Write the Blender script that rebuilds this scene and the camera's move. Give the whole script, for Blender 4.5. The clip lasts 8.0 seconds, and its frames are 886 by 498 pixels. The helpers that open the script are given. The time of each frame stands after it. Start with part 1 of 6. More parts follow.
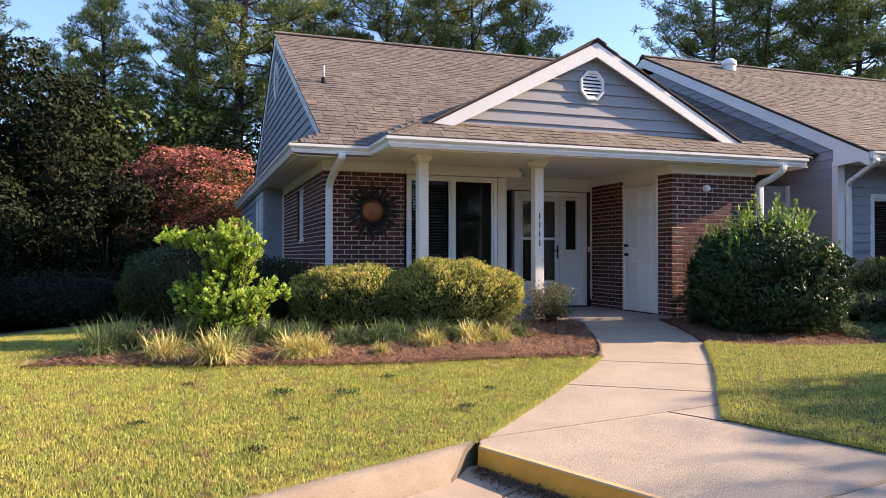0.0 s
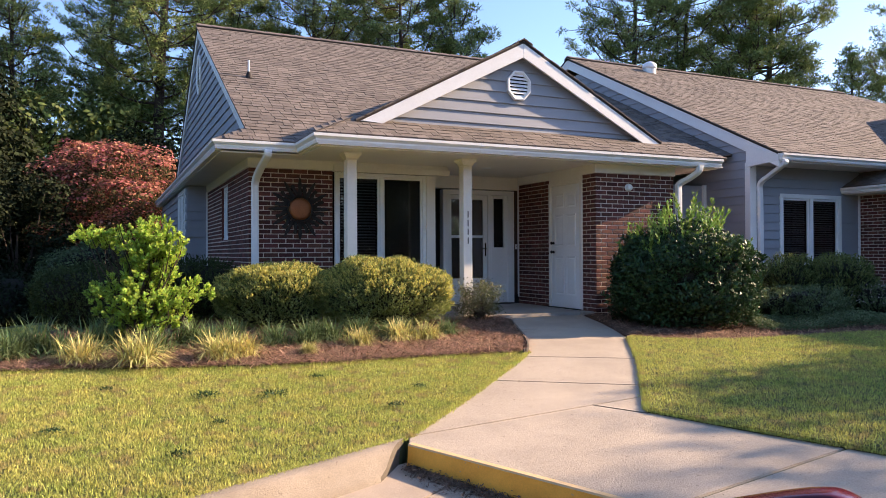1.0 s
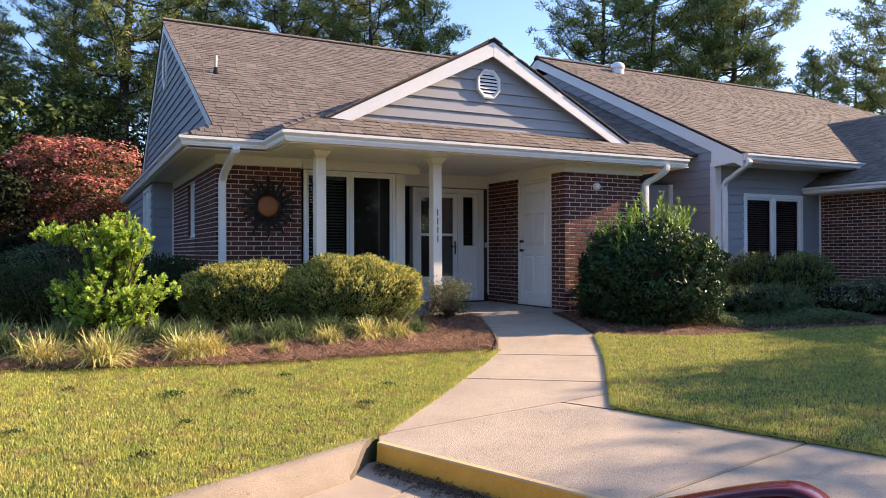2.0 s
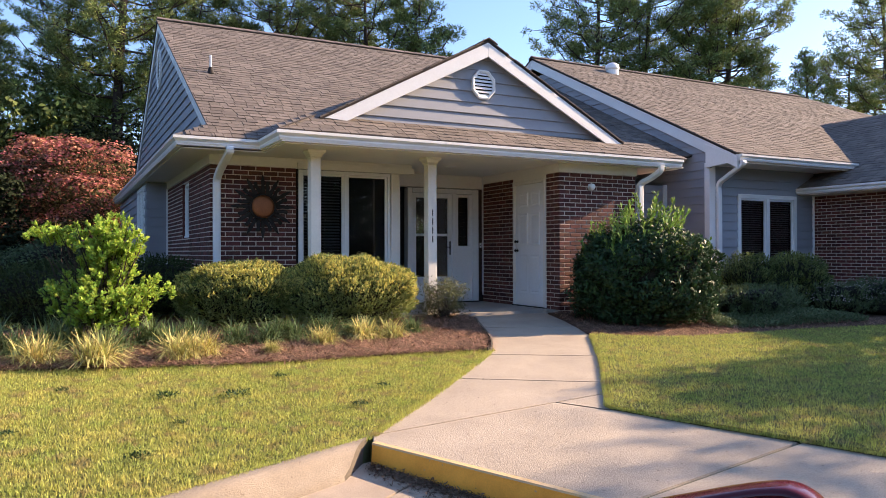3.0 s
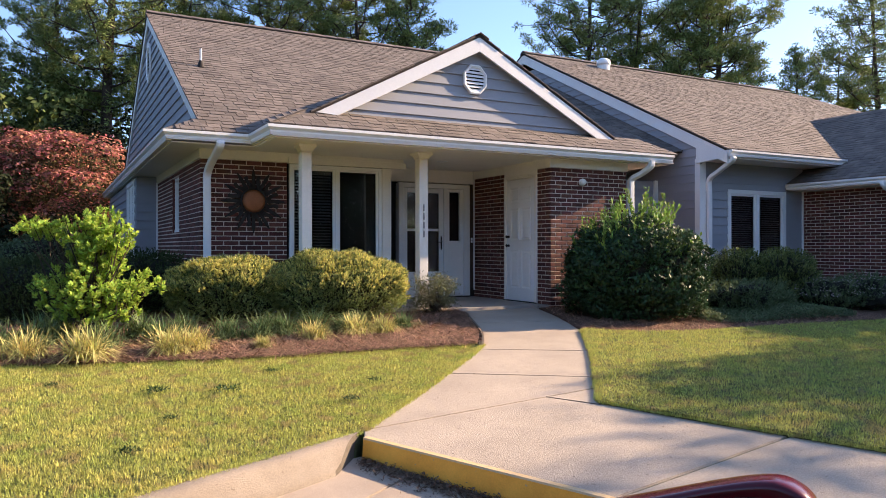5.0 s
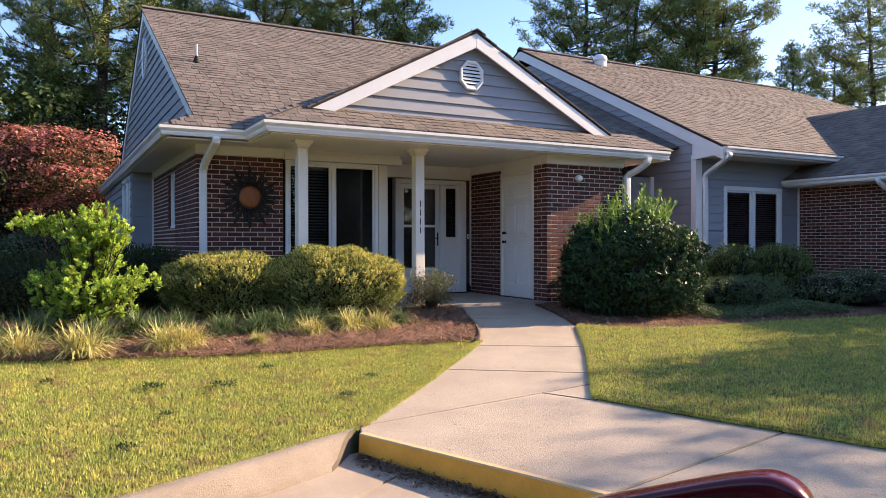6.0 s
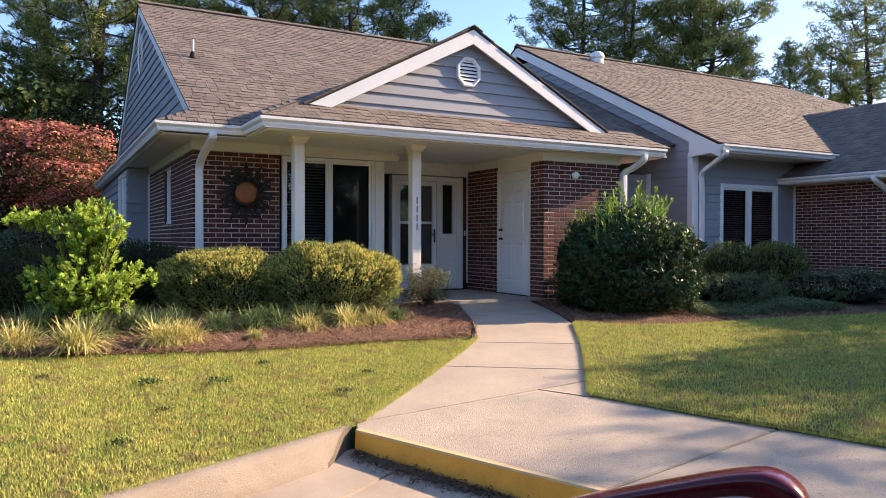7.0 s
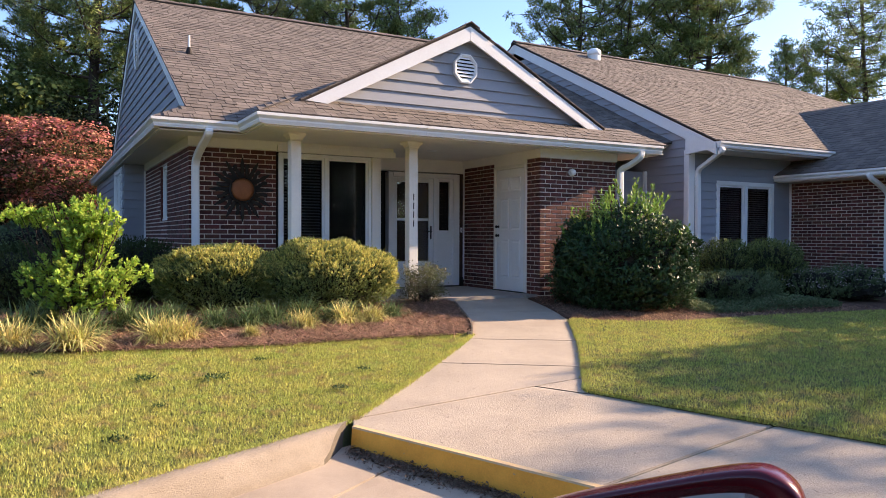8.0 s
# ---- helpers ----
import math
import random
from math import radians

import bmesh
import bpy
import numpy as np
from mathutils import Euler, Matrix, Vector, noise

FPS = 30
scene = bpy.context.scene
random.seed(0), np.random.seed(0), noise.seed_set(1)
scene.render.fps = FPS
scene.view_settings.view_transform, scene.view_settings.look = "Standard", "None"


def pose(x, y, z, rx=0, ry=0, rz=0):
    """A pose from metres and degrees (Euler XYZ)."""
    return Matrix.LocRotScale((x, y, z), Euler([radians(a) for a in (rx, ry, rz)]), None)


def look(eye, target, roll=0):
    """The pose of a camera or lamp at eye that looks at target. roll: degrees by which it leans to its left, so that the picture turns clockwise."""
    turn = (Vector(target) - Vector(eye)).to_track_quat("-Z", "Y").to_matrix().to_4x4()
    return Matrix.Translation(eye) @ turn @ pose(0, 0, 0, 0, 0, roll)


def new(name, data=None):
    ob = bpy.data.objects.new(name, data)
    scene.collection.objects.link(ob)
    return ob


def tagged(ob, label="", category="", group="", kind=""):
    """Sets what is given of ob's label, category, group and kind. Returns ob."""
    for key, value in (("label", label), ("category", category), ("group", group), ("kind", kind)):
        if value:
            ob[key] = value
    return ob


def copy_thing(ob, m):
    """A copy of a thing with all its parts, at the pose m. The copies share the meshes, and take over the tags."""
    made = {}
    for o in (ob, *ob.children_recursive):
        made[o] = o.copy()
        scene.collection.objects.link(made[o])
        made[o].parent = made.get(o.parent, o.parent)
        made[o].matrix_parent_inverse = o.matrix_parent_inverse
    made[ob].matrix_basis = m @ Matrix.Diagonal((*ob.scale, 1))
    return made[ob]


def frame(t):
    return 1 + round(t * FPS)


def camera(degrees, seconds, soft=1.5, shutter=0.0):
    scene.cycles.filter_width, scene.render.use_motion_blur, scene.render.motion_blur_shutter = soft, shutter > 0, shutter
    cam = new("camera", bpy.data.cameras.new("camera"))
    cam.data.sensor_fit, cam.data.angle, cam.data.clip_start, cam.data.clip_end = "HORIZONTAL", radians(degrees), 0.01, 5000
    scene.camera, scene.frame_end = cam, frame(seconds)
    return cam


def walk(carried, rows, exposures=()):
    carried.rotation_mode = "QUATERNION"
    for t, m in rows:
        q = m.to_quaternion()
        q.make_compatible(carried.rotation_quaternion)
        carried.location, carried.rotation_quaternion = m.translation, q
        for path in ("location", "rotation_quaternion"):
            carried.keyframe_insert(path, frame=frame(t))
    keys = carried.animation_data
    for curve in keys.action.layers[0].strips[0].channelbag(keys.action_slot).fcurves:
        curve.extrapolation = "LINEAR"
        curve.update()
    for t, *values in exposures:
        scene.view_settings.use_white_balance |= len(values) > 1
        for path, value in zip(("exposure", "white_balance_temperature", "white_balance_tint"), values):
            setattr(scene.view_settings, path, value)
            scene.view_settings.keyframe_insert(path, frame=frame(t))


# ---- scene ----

# ------------------------------------------------------------------ camera and walk
# The camera stays in one spot and turns; the porch floor is z = 0.
EYE = 0.91
cam = camera(62.58, 8.0, soft=0.6)
PATH = [
    (0.0, 90.539, 0.021, -19.189),
    (0.5, 90.481, 0.165, -21.038),
    (1.0, 90.370, 0.267, -24.765),
    (1.5, 90.239, 0.211, -26.514),
    (3.0, 90.232, 0.157, -27.550),
    (3.5, 90.202, 0.102, -27.757),
    (4.0, 90.124, 0.065, -27.943),
    (4.5, 89.988, 0.080, -28.097),
    (6.0, 89.533, 0.051, -28.518),
    (6.5, 89.395, -0.007, -28.660),
    (7.0, 89.272, -0.111, -28.788),
    (7.5, 89.143, -0.158, -28.921),
    (8.0, 89.019, -0.195, -29.056),
]
walk(cam, [(t, pose(0, 0, EYE, a, b, c)) for t, a, b, c in PATH], exposures=[(0.0, 1.46, 6250, 19), (8.0, 1.46, 6250, 19)])

# ------------------------------------------------------------------ world and sun
SUN = Vector((1.0, -0.18, 0.46)).normalized()
ELEV = math.asin(SUN.z)
AZIM = math.atan2(SUN.x, SUN.y)
world = bpy.data.worlds.new("sky")
scene.world = world
world.use_nodes = True
wn = world.node_tree
sky = wn.nodes.new("ShaderNodeTexSky")
sky.sky_type, sky.sun_disc = "NISHITA", False
sky.sun_elevation, sky.sun_rotation = ELEV, AZIM
sky.air_density, sky.dust_density, sky.ozone_density = 1.0, 0.6, 3.0
wn.links.new(sky.outputs[0], wn.nodes["Background"].inputs[0])
wn.nodes["Background"].inputs[1].default_value = 0.114
sun = new("sun", bpy.data.lights.new("sun", "SUN"))
sun.data.energy, sun.data.angle, sun.data.color = 4.95, radians(0.55), (1.0, 0.75, 0.47)
sun.matrix_world = look(SUN * 60, (0, 0, 0))

# ------------------------------------------------------------------ materials
def node(tree, kind, **inputs):
    n = tree.nodes.new(kind)
    for key, value in inputs.items():
        n.inputs[key.replace("_", " ")].default_value = value
    return n


def surface(name, base, rough=0.7, metal=0.0, vary=0.25, scale=6.0, fine=60.0, bump=0.2, bump_size=0.004,
            second=None, spread=0.0, per="", spots=None, spec=0.4, through_light=0.0, stretch=(1, 1, 1), hue=0.0):
    """A surface with variation at two scales, relief and, for pieces, a tone of their own."""
    mat = bpy.data.materials.new(name)
    mat.use_nodes = True
    tree = mat.node_tree
    bsdf = tree.nodes["Principled BSDF"]
    link = tree.links.new
    geo = tree.nodes.new("ShaderNodeNewGeometry")
    mapping = tree.nodes.new("ShaderNodeMapping")
    mapping.inputs["Scale"].default_value = stretch
    link(geo.outputs["Position"], mapping.inputs[0])
    big = node(tree, "ShaderNodeTexNoise", Scale=scale, Detail=6.0, Roughness=0.6)
    small = node(tree, "ShaderNodeTexNoise", Scale=fine, Detail=4.0, Roughness=0.65)
    link(mapping.outputs[0], big.inputs["Vector"])
    link(mapping.outputs[0], small.inputs["Vector"])
    ramp = node(tree, "ShaderNodeMapRange")
    ramp.inputs["From Min"].default_value, ramp.inputs["From Max"].default_value = 0.3, 0.7
    link(big.outputs[0], ramp.inputs[0])
    mix = tree.nodes.new("ShaderNodeMix")
    mix.data_type = "RGBA"
    other = second or tuple(c * (1 - vary) for c in base)
    mix.inputs[6].default_value, mix.inputs[7].default_value = (*base, 1), (*other, 1)
    link(ramp.outputs[0], mix.inputs[0])
    hsv = tree.nodes.new("ShaderNodeHueSaturation")
    link(mix.outputs[2], hsv.inputs["Color"])
    value = node(tree, "ShaderNodeMapRange")
    value.inputs["From Min"].default_value, value.inputs["From Max"].default_value = 0.25, 0.75
    value.inputs["To Min"].default_value, value.inputs["To Max"].default_value = 1 - vary * 0.6, 1 + vary * 0.6
    link(small.outputs[0], value.inputs[0])
    result = value.outputs[0]
    if per:
        if per == "island":
            rnd = geo.outputs["Random Per Island"]
        else:
            rnd = tree.nodes.new("ShaderNodeObjectInfo").outputs["Random"]
        tone = node(tree, "ShaderNodeMapRange")
        tone.inputs["To Min"].default_value, tone.inputs["To Max"].default_value = 1 - spread, 1 + spread
        link(rnd, tone.inputs[0])
        times = tree.nodes.new("ShaderNodeMath")
        times.operation = "MULTIPLY"
        link(result, times.inputs[0])
        link(tone.outputs[0], times.inputs[1])
        result = times.outputs[0]
        if hue:
            h1 = node(tree, "ShaderNodeMath")
            h1.operation = "MULTIPLY"
            h1.inputs[1].default_value = 7.31
            link(rnd, h1.inputs[0])
            h2 = node(tree, "ShaderNodeMath")
            h2.operation = "FRACT"
            link(h1.outputs[0], h2.inputs[0])
            h3 = node(tree, "ShaderNodeMapRange")
            h3.inputs["To Min"].default_value, h3.inputs["To Max"].default_value = 0.5 - hue, 0.5 + hue
            link(h2.outputs[0], h3.inputs[0])
            link(h3.outputs[0], hsv.inputs["Hue"])
    link(result, hsv.inputs["Value"])
    colour = hsv.outputs[0]
    if spots:
        tint, size, cut = spots
        dots = node(tree, "ShaderNodeTexNoise", Scale=size, Detail=3.0)
        link(mapping.outputs[0], dots.inputs["Vector"])
        step = node(tree, "ShaderNodeMapRange")
        step.inputs["From Min"].default_value, step.inputs["From Max"].default_value = cut, cut + 0.08
        link(dots.outputs[0], step.inputs[0])
        over = tree.nodes.new("ShaderNodeMix")
        over.data_type = "RGBA"
        over.inputs[7].default_value = (*tint, 1)
        link(step.outputs[0], over.inputs[0])
        link(colour, over.inputs[6])
        colour = over.outputs[2]
    link(colour, bsdf.inputs["Base Color"])
    bsdf.inputs["Roughness"].default_value = rough
    bsdf.inputs["Metallic"].default_value = metal
    bsdf.inputs["Specular IOR Level"].default_value = spec
    if bump:
        relief = node(tree, "ShaderNodeBump", Strength=bump, Distance=bump_size)
        link(small.outputs[0], relief.inputs["Height"])
        link(relief.outputs[0], bsdf.inputs["Normal"])
    if through_light:
        shine = tree.nodes.new("ShaderNodeBsdfTranslucent")
        link(colour, shine.inputs["Color"])
        blend = node(tree, "ShaderNodeMixShader")
        blend.inputs[0].default_value = through_light
        link(bsdf.outputs[0], blend.inputs[1])
        link(shine.outputs[0], blend.inputs[2])
        link(blend.outputs[0], tree.nodes["Material Output"].inputs["Surface"])
    return mat


def glass_pane(name):
    mat = bpy.data.materials.new(name)
    mat.use_nodes = True
    bsdf = mat.node_tree.nodes["Principled BSDF"]
    bsdf.inputs["Base Color"].default_value = (0.9, 0.95, 0.95, 1)
    bsdf.inputs["Transmission Weight"].default_value = 1.0
    bsdf.inputs["Roughness"].default_value = 0.02
    bsdf.inputs["IOR"].default_value = 1.45
    return mat


BRICK = surface("brick", (0.130, 0.042, 0.030), 0.85, second=(0.075, 0.027, 0.022), vary=0.4, scale=9, fine=110, bump=0.5, spread=0.38, per="object", hue=0.012)
BRICK_FAR = surface("brick_joined", (0.130, 0.042, 0.030), 0.85, second=(0.075, 0.027, 0.022), vary=0.4, scale=9, fine=110, bump=0.5, spread=0.38, per="island", hue=0.012)
MORTAR = surface("mortar", (0.66, 0.55, 0.46), 0.95, vary=0.25, scale=4, fine=140, bump=0.5)
SIDING = surface("siding", (0.31, 0.322, 0.355), 0.55, vary=0.06, scale=1.5, fine=40, bump=0.08, spread=0.03, per="object", stretch=(1, 1, 4))
TRIM = surface("trim_paint", (0.84, 0.84, 0.83), 0.45, vary=0.06, scale=2, fine=30, bump=0.05)
CREAM = surface("cream_paint", (0.82, 0.79, 0.72), 0.5, vary=0.07, scale=2, fine=30, bump=0.05)
WHITE_METAL = surface("white_metal", (0.82, 0.82, 0.81), 0.3, vary=0.05, scale=3, fine=20, bump=0.03)
SHINGLE = surface("shingle", (0.170, 0.141, 0.120), 0.95, second=(0.124, 0.104, 0.091), vary=0.4, scale=2.5, fine=110, bump=0.8, spread=0.22, per="object")
SHINGLE_FAR = surface("shingle_joined", (0.170, 0.141, 0.120), 0.95, second=(0.124, 0.104, 0.091), vary=0.4, scale=2.5, fine=110, bump=0.8, spread=0.22, per="island")
ROOF_EDGE = surface("roof_edge", (0.05, 0.04, 0.035), 0.9, vary=0.3, scale=8, fine=60)
CONCRETE = surface("concrete", (0.46, 0.385, 0.30), 0.9, second=(0.34, 0.285, 0.222), vary=0.45, scale=1.3, fine=95, bump=1.0, bump_size=0.006, spots=((0.15, 0.12, 0.09), 30, 0.67))
SLAB = surface("porch_concrete", (0.40, 0.36, 0.31), 0.85, vary=0.15, scale=2, fine=120, bump=0.3)
KERB = surface("kerb_concrete", (0.35, 0.29, 0.22), 0.9, second=(0.22, 0.18, 0.135), vary=0.32, scale=2.2, fine=110, bump=0.9, bump_size=0.006, spots=((0.17, 0.13, 0.09), 26, 0.66))
GRIME_SHADE = surface("grimy_shaded_concrete", (0.15, 0.125, 0.095), 0.95, second=(0.07, 0.058, 0.045), vary=0.4, scale=7, fine=90, bump=0.6)
YELLOW = surface("yellow_paint", (0.93, 0.47, 0.06), 0.6, second=(0.78, 0.36, 0.04), vary=0.15, scale=5, fine=90, bump=0.3, spots=((0.38, 0.33, 0.26), 30, 0.70))
WORN = surface("worn_yellow", (0.70, 0.46, 0.19), 0.75, second=(0.52, 0.40, 0.24), vary=0.25, scale=7, fine=90, bump=0.4)
ROADTOP = surface("worn_pavement", (0.46, 0.37, 0.28), 0.92, second=(0.31, 0.25, 0.19), vary=0.25, scale=1.6, fine=150, bump=0.8)
SOIL = surface("lawn_soil", (0.115, 0.125, 0.042), 0.95, second=(0.06, 0.075, 0.026), vary=0.35, scale=3, fine=120, bump=0.8, bump_size=0.02)
MULCH = surface("mulch", (0.16, 0.085, 0.052), 0.95, second=(0.085, 0.045, 0.03), vary=0.4, scale=5, fine=90, bump=1.0, bump_size=0.03)
STRAW = surface("pine_straw", (0.43, 0.25, 0.16), 0.9, vary=0.45, scale=3.5, fine=60, bump=0, spread=0.62, per="island", hue=0.02)
DARK_IRON = surface("dark_iron", (0.03, 0.025, 0.022), 0.6, metal=0.5, vary=0.3, scale=20, fine=90, bump=0.3)
COPPER = surface("copper_disc", (0.34, 0.13, 0.055), 0.5, metal=0.55, vary=0.3, scale=14, fine=80, bump=0.3)
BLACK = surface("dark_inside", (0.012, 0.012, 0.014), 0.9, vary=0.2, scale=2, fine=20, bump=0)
BLIND = surface("dark_blind", (0.075, 0.075, 0.08), 0.5, vary=0.1, scale=4, fine=30, bump=0.05)
BROWN = surface("brown_wood", (0.07, 0.038, 0.026), 0.6, vary=0.3, scale=8, fine=60)
GLASS = glass_pane("window_glass")
GRASS = surface("grass_blade", (0.56, 0.515, 0.145), 0.75, second=(0.355, 0.425, 0.10), vary=0.5, scale=3.6, fine=30, bump=0, spread=0.45, per="island", hue=0.016, spec=0.2, through_light=0.3, spots=((0.40, 0.335, 0.13), 6, 0.565))
BARK = surface("bark", (0.07, 0.052, 0.04), 0.95, vary=0.4, scale=6, fine=40, bump=1.0, bump_size=0.02, stretch=(1, 1, 0.3))


def leaf_paint(name, base, second, spread=0.4, hue=0.025, rough=0.55, light=0.25, spec=0.2):
    return surface(name, base, rough, second=second, vary=0.25, scale=2.2, fine=12, bump=0, spread=spread, per="island", hue=hue, spec=spec, through_light=light)


LEAF_HEDGE = leaf_paint("hedge_leaf", (0.25, 0.29, 0.09), (0.11, 0.15, 0.048), spread=0.5)
LEAF_SUNLIT_TIP = leaf_paint("sunlit_tip_leaf", (0.70, 0.63, 0.20), (0.46, 0.47, 0.13), light=0.45)
LEAF_SHOOT = leaf_paint("shoot_leaf", (0.29, 0.43, 0.10), (0.17, 0.28, 0.065), rough=0.5, light=0.35)
LEAF_CLIP = leaf_paint("clipped_leaf", (0.075, 0.10, 0.036), (0.038, 0.055, 0.022), light=0.2, rough=0.7, spec=0.06, spread=0.5)
LEAF_LIME = leaf_paint("lime_leaf", (0.44, 0.58, 0.095), (0.25, 0.38, 0.06), light=0.45)
LEAF_HOLLY = leaf_paint("glossy_leaf", (0.048, 0.098, 0.036), (0.024, 0.054, 0.022), rough=0.42, light=0.15, spec=0.22, spread=0.55)
# Leaf colour lowered to carry the shade that lies on the wood.
LEAF_WOODS_SHADE = leaf_paint("shaded_woods_leaf", (0.030, 0.040, 0.019), (0.014, 0.020, 0.010), light=0.1, rough=0.8, spec=0.08, spread=0.6)
LEAF_MYRTLE = leaf_paint("myrtle_leaf", (0.14, 0.10, 0.05), (0.06, 0.075, 0.03), spread=0.6, hue=0.035, spec=0.1)
LEAF_BLOOM = leaf_paint("myrtle_bloom", (0.58, 0.20, 0.19), (0.34, 0.19, 0.10), spread=0.55, hue=0.035, light=0.3, spec=0.15)
LEAF_GLADE = leaf_paint("glade_leaf", (0.20, 0.25, 0.07), (0.10, 0.14, 0.045), spread=0.5, light=0.35)
LEAF_NANDINA = leaf_paint("nandina_leaf", (0.17, 0.20, 0.10), (0.13, 0.115, 0.07))
LEAF_COVER = leaf_paint("cover_leaf", (0.15, 0.20, 0.09), (0.085, 0.125, 0.055))
LEAF_PALE = leaf_paint("pale_flower", (0.55, 0.50, 0.50), (0.40, 0.36, 0.36), spread=0.5)
STRAP = leaf_paint("strap_leaf", (0.72, 0.62, 0.24), (0.34, 0.36, 0.12), spread=0.6, hue=0.03)
STRAP_DARK = leaf_paint("strap_leaf_green", (0.20, 0.27, 0.115), (0.085, 0.13, 0.052), spread=0.6, hue=0.03)
NEEDLE = leaf_paint("pine_needle", (0.235, 0.29, 0.082), (0.075, 0.115, 0.045), spread=0.45, light=0.25, spec=0.15)


# ------------------------------------------------------------------ mesh helpers
def raw(name, verts, faces, mat, smooth=False):
    me = bpy.data.meshes.new(name)
    me.from_pydata([tuple(v) for v in verts], [], faces)
    me.materials.append(mat)
    if smooth:
        for p in me.polygons:
            p.use_smooth = True
    me.update()
    return me


def triangles(name, verts, mat, sides=3):
    """A mesh of many separate faces from an array (n, sides, 3)."""
    n = len(verts)
    me = bpy.data.meshes.new(name)
    me.vertices.add(n * sides)
    me.vertices.foreach_set("co", np.asarray(verts, np.float32).ravel())
    me.loops.add(n * sides)
    me.loops.foreach_set("vertex_index", np.arange(n * sides, dtype=np.int32))
    me.polygons.add(n)
    me.polygons.foreach_set("loop_start", np.arange(0, n * sides, sides, dtype=np.int32))
    me.update(calc_edges=True)
    me.materials.append(mat)
    return me


def finish(name, bm, mat, bevel=0.0, smooth=False):
    bmesh.ops.recalc_face_normals(bm, faces=bm.faces)
    if bevel:
        bmesh.ops.bevel(bm, geom=list(bm.edges), offset=bevel, segments=1, affect="EDGES", clamp_overlap=True)
    me = bpy.data.meshes.new(name)
    bm.to_mesh(me)
    bm.free()
    me.materials.append(mat)
    if smooth:
        for p in me.polygons:
            p.use_smooth = True
    return me


def part(name, bm, mat, parent, label="", bevel=0.0, smooth=False):
    me = bm if isinstance(bm, bpy.types.Mesh) else finish(name, bm, mat, bevel, smooth)
    ob = new(name, me)
    ob.parent = parent
    if label:
        tagged(ob, label)
    return ob


def thing(name, label, category, group="", kind="", at=(0, 0, 0), rz=0.0):
    ob = new(name)
    ob.empty_display_size = 0.1
    ob.matrix_basis = pose(*at, 0, 0, rz)
    return tagged(ob, label, category, group, kind)


def box(x0, x1, y0, y1, z0, z1, bm=None):
    bm = bm or bmesh.new()
    v = [bm.verts.new((x, y, z)) for x in (x0, x1) for y in (y0, y1) for z in (z0, z1)]
    for f in ((0, 1, 3, 2), (4, 6, 7, 5), (0, 4, 5, 1), (2, 3, 7, 6), (0, 2, 6, 4), (1, 5, 7, 3)):
        bm.faces.new([v[i] for i in f])
    return bm


def prism(ring, offset, bm=None):
    """A solid from a ring of points and an offset."""
    bm = bm or bmesh.new()
    a = [bm.verts.new(p) for p in ring]
    b = [bm.verts.new(Vector(p) + Vector(offset)) for p in ring]
    n = len(ring)
    bm.faces.new(a)
    bm.faces.new(b[::-1])
    for i in range(n):
        bm.faces.new((a[i], b[i], b[(i + 1) % n], a[(i + 1) % n]))
    return bm


def tube(points, radii, sides=8, bm=None, cap=True):
    """A bent, tapered round bar along points."""
    bm = bm or bmesh.new()
    points = [Vector(p) for p in points]
    rings = []
    for i, p in enumerate(points):
        way = (points[min(i + 1, len(points) - 1)] - points[max(i - 1, 0)]).normalized()
        side = way.cross(Vector((0.3, 0.2, 1.0)) if abs(way.z) < 0.9 else Vector((1, 0.1, 0))).normalized()
        up = side.cross(way)
        r = radii[i] if isinstance(radii, (list, tuple)) else radii
        rings.append([bm.verts.new(p + (side * math.cos(2 * math.pi * k / sides) + up * math.sin(2 * math.pi * k / sides)) * r) for k in range(sides)])
    for a, b in zip(rings, rings[1:]):
        for k in range(sides):
            bm.faces.new((a[k], a[(k + 1) % sides], b[(k + 1) % sides], b[k]))
    if cap:
        bm.faces.new(rings[0][::-1])
        bm.faces.new(rings[-1])
    return bm


def sweep(profile, path, closed_ends=True, bm=None):
    """Sweeps a profile of (out, up) along a level path; out is to the path's right hand."""
    bm = bm or bmesh.new()
    path = [Vector(p) for p in path]
    rings = []
    for i, p in enumerate(path):
        ways = []
        if i > 0:
            ways.append((path[i] - path[i - 1]).normalized())
        if i < len(path) - 1:
            ways.append((path[i + 1] - path[i]).normalized())
        rights = [Vector((w.y, -w.x, 0)) for w in ways]
        if len(rights) == 2:
            m = (rights[0] + rights[1]).normalized()
            m = m / max(m.dot(rights[0]), 0.3)
        else:
            m = rights[0]
        rings.append([bm.verts.new(p + m * o + Vector((0, 0, u))) for o, u in profile])
    n = len(profile)
    for a, b in zip(rings, rings[1:]):
        for k in range(n):
            bm.faces.new((a[k], a[(k + 1) % n], b[(k + 1) % n], b[k]))
    if closed_ends:
        bm.faces.new(rings[0][::-1])
        bm.faces.new(rings[-1])
    return bm


def smooth_line(points, steps=6):
    """A rounded line through a few points."""
    pts = [np.array(p, float) for p in points]
    pts = [2 * pts[0] - pts[1]] + pts + [2 * pts[-1] - pts[-2]]
    out = []
    for i in range(1, len(pts) - 2):
        p0, p1, p2, p3 = pts[i - 1:i + 3]
        for s in np.linspace(0, 1, steps, endpoint=False):
            out.append(0.5 * (2 * p1 + (p2 - p0) * s + (2 * p0 - 5 * p1 + 4 * p2 - p3) * s * s + (3 * p1 - p0 - 3 * p2 + p3) * s ** 3))
    out.append(pts[-2])
    return out


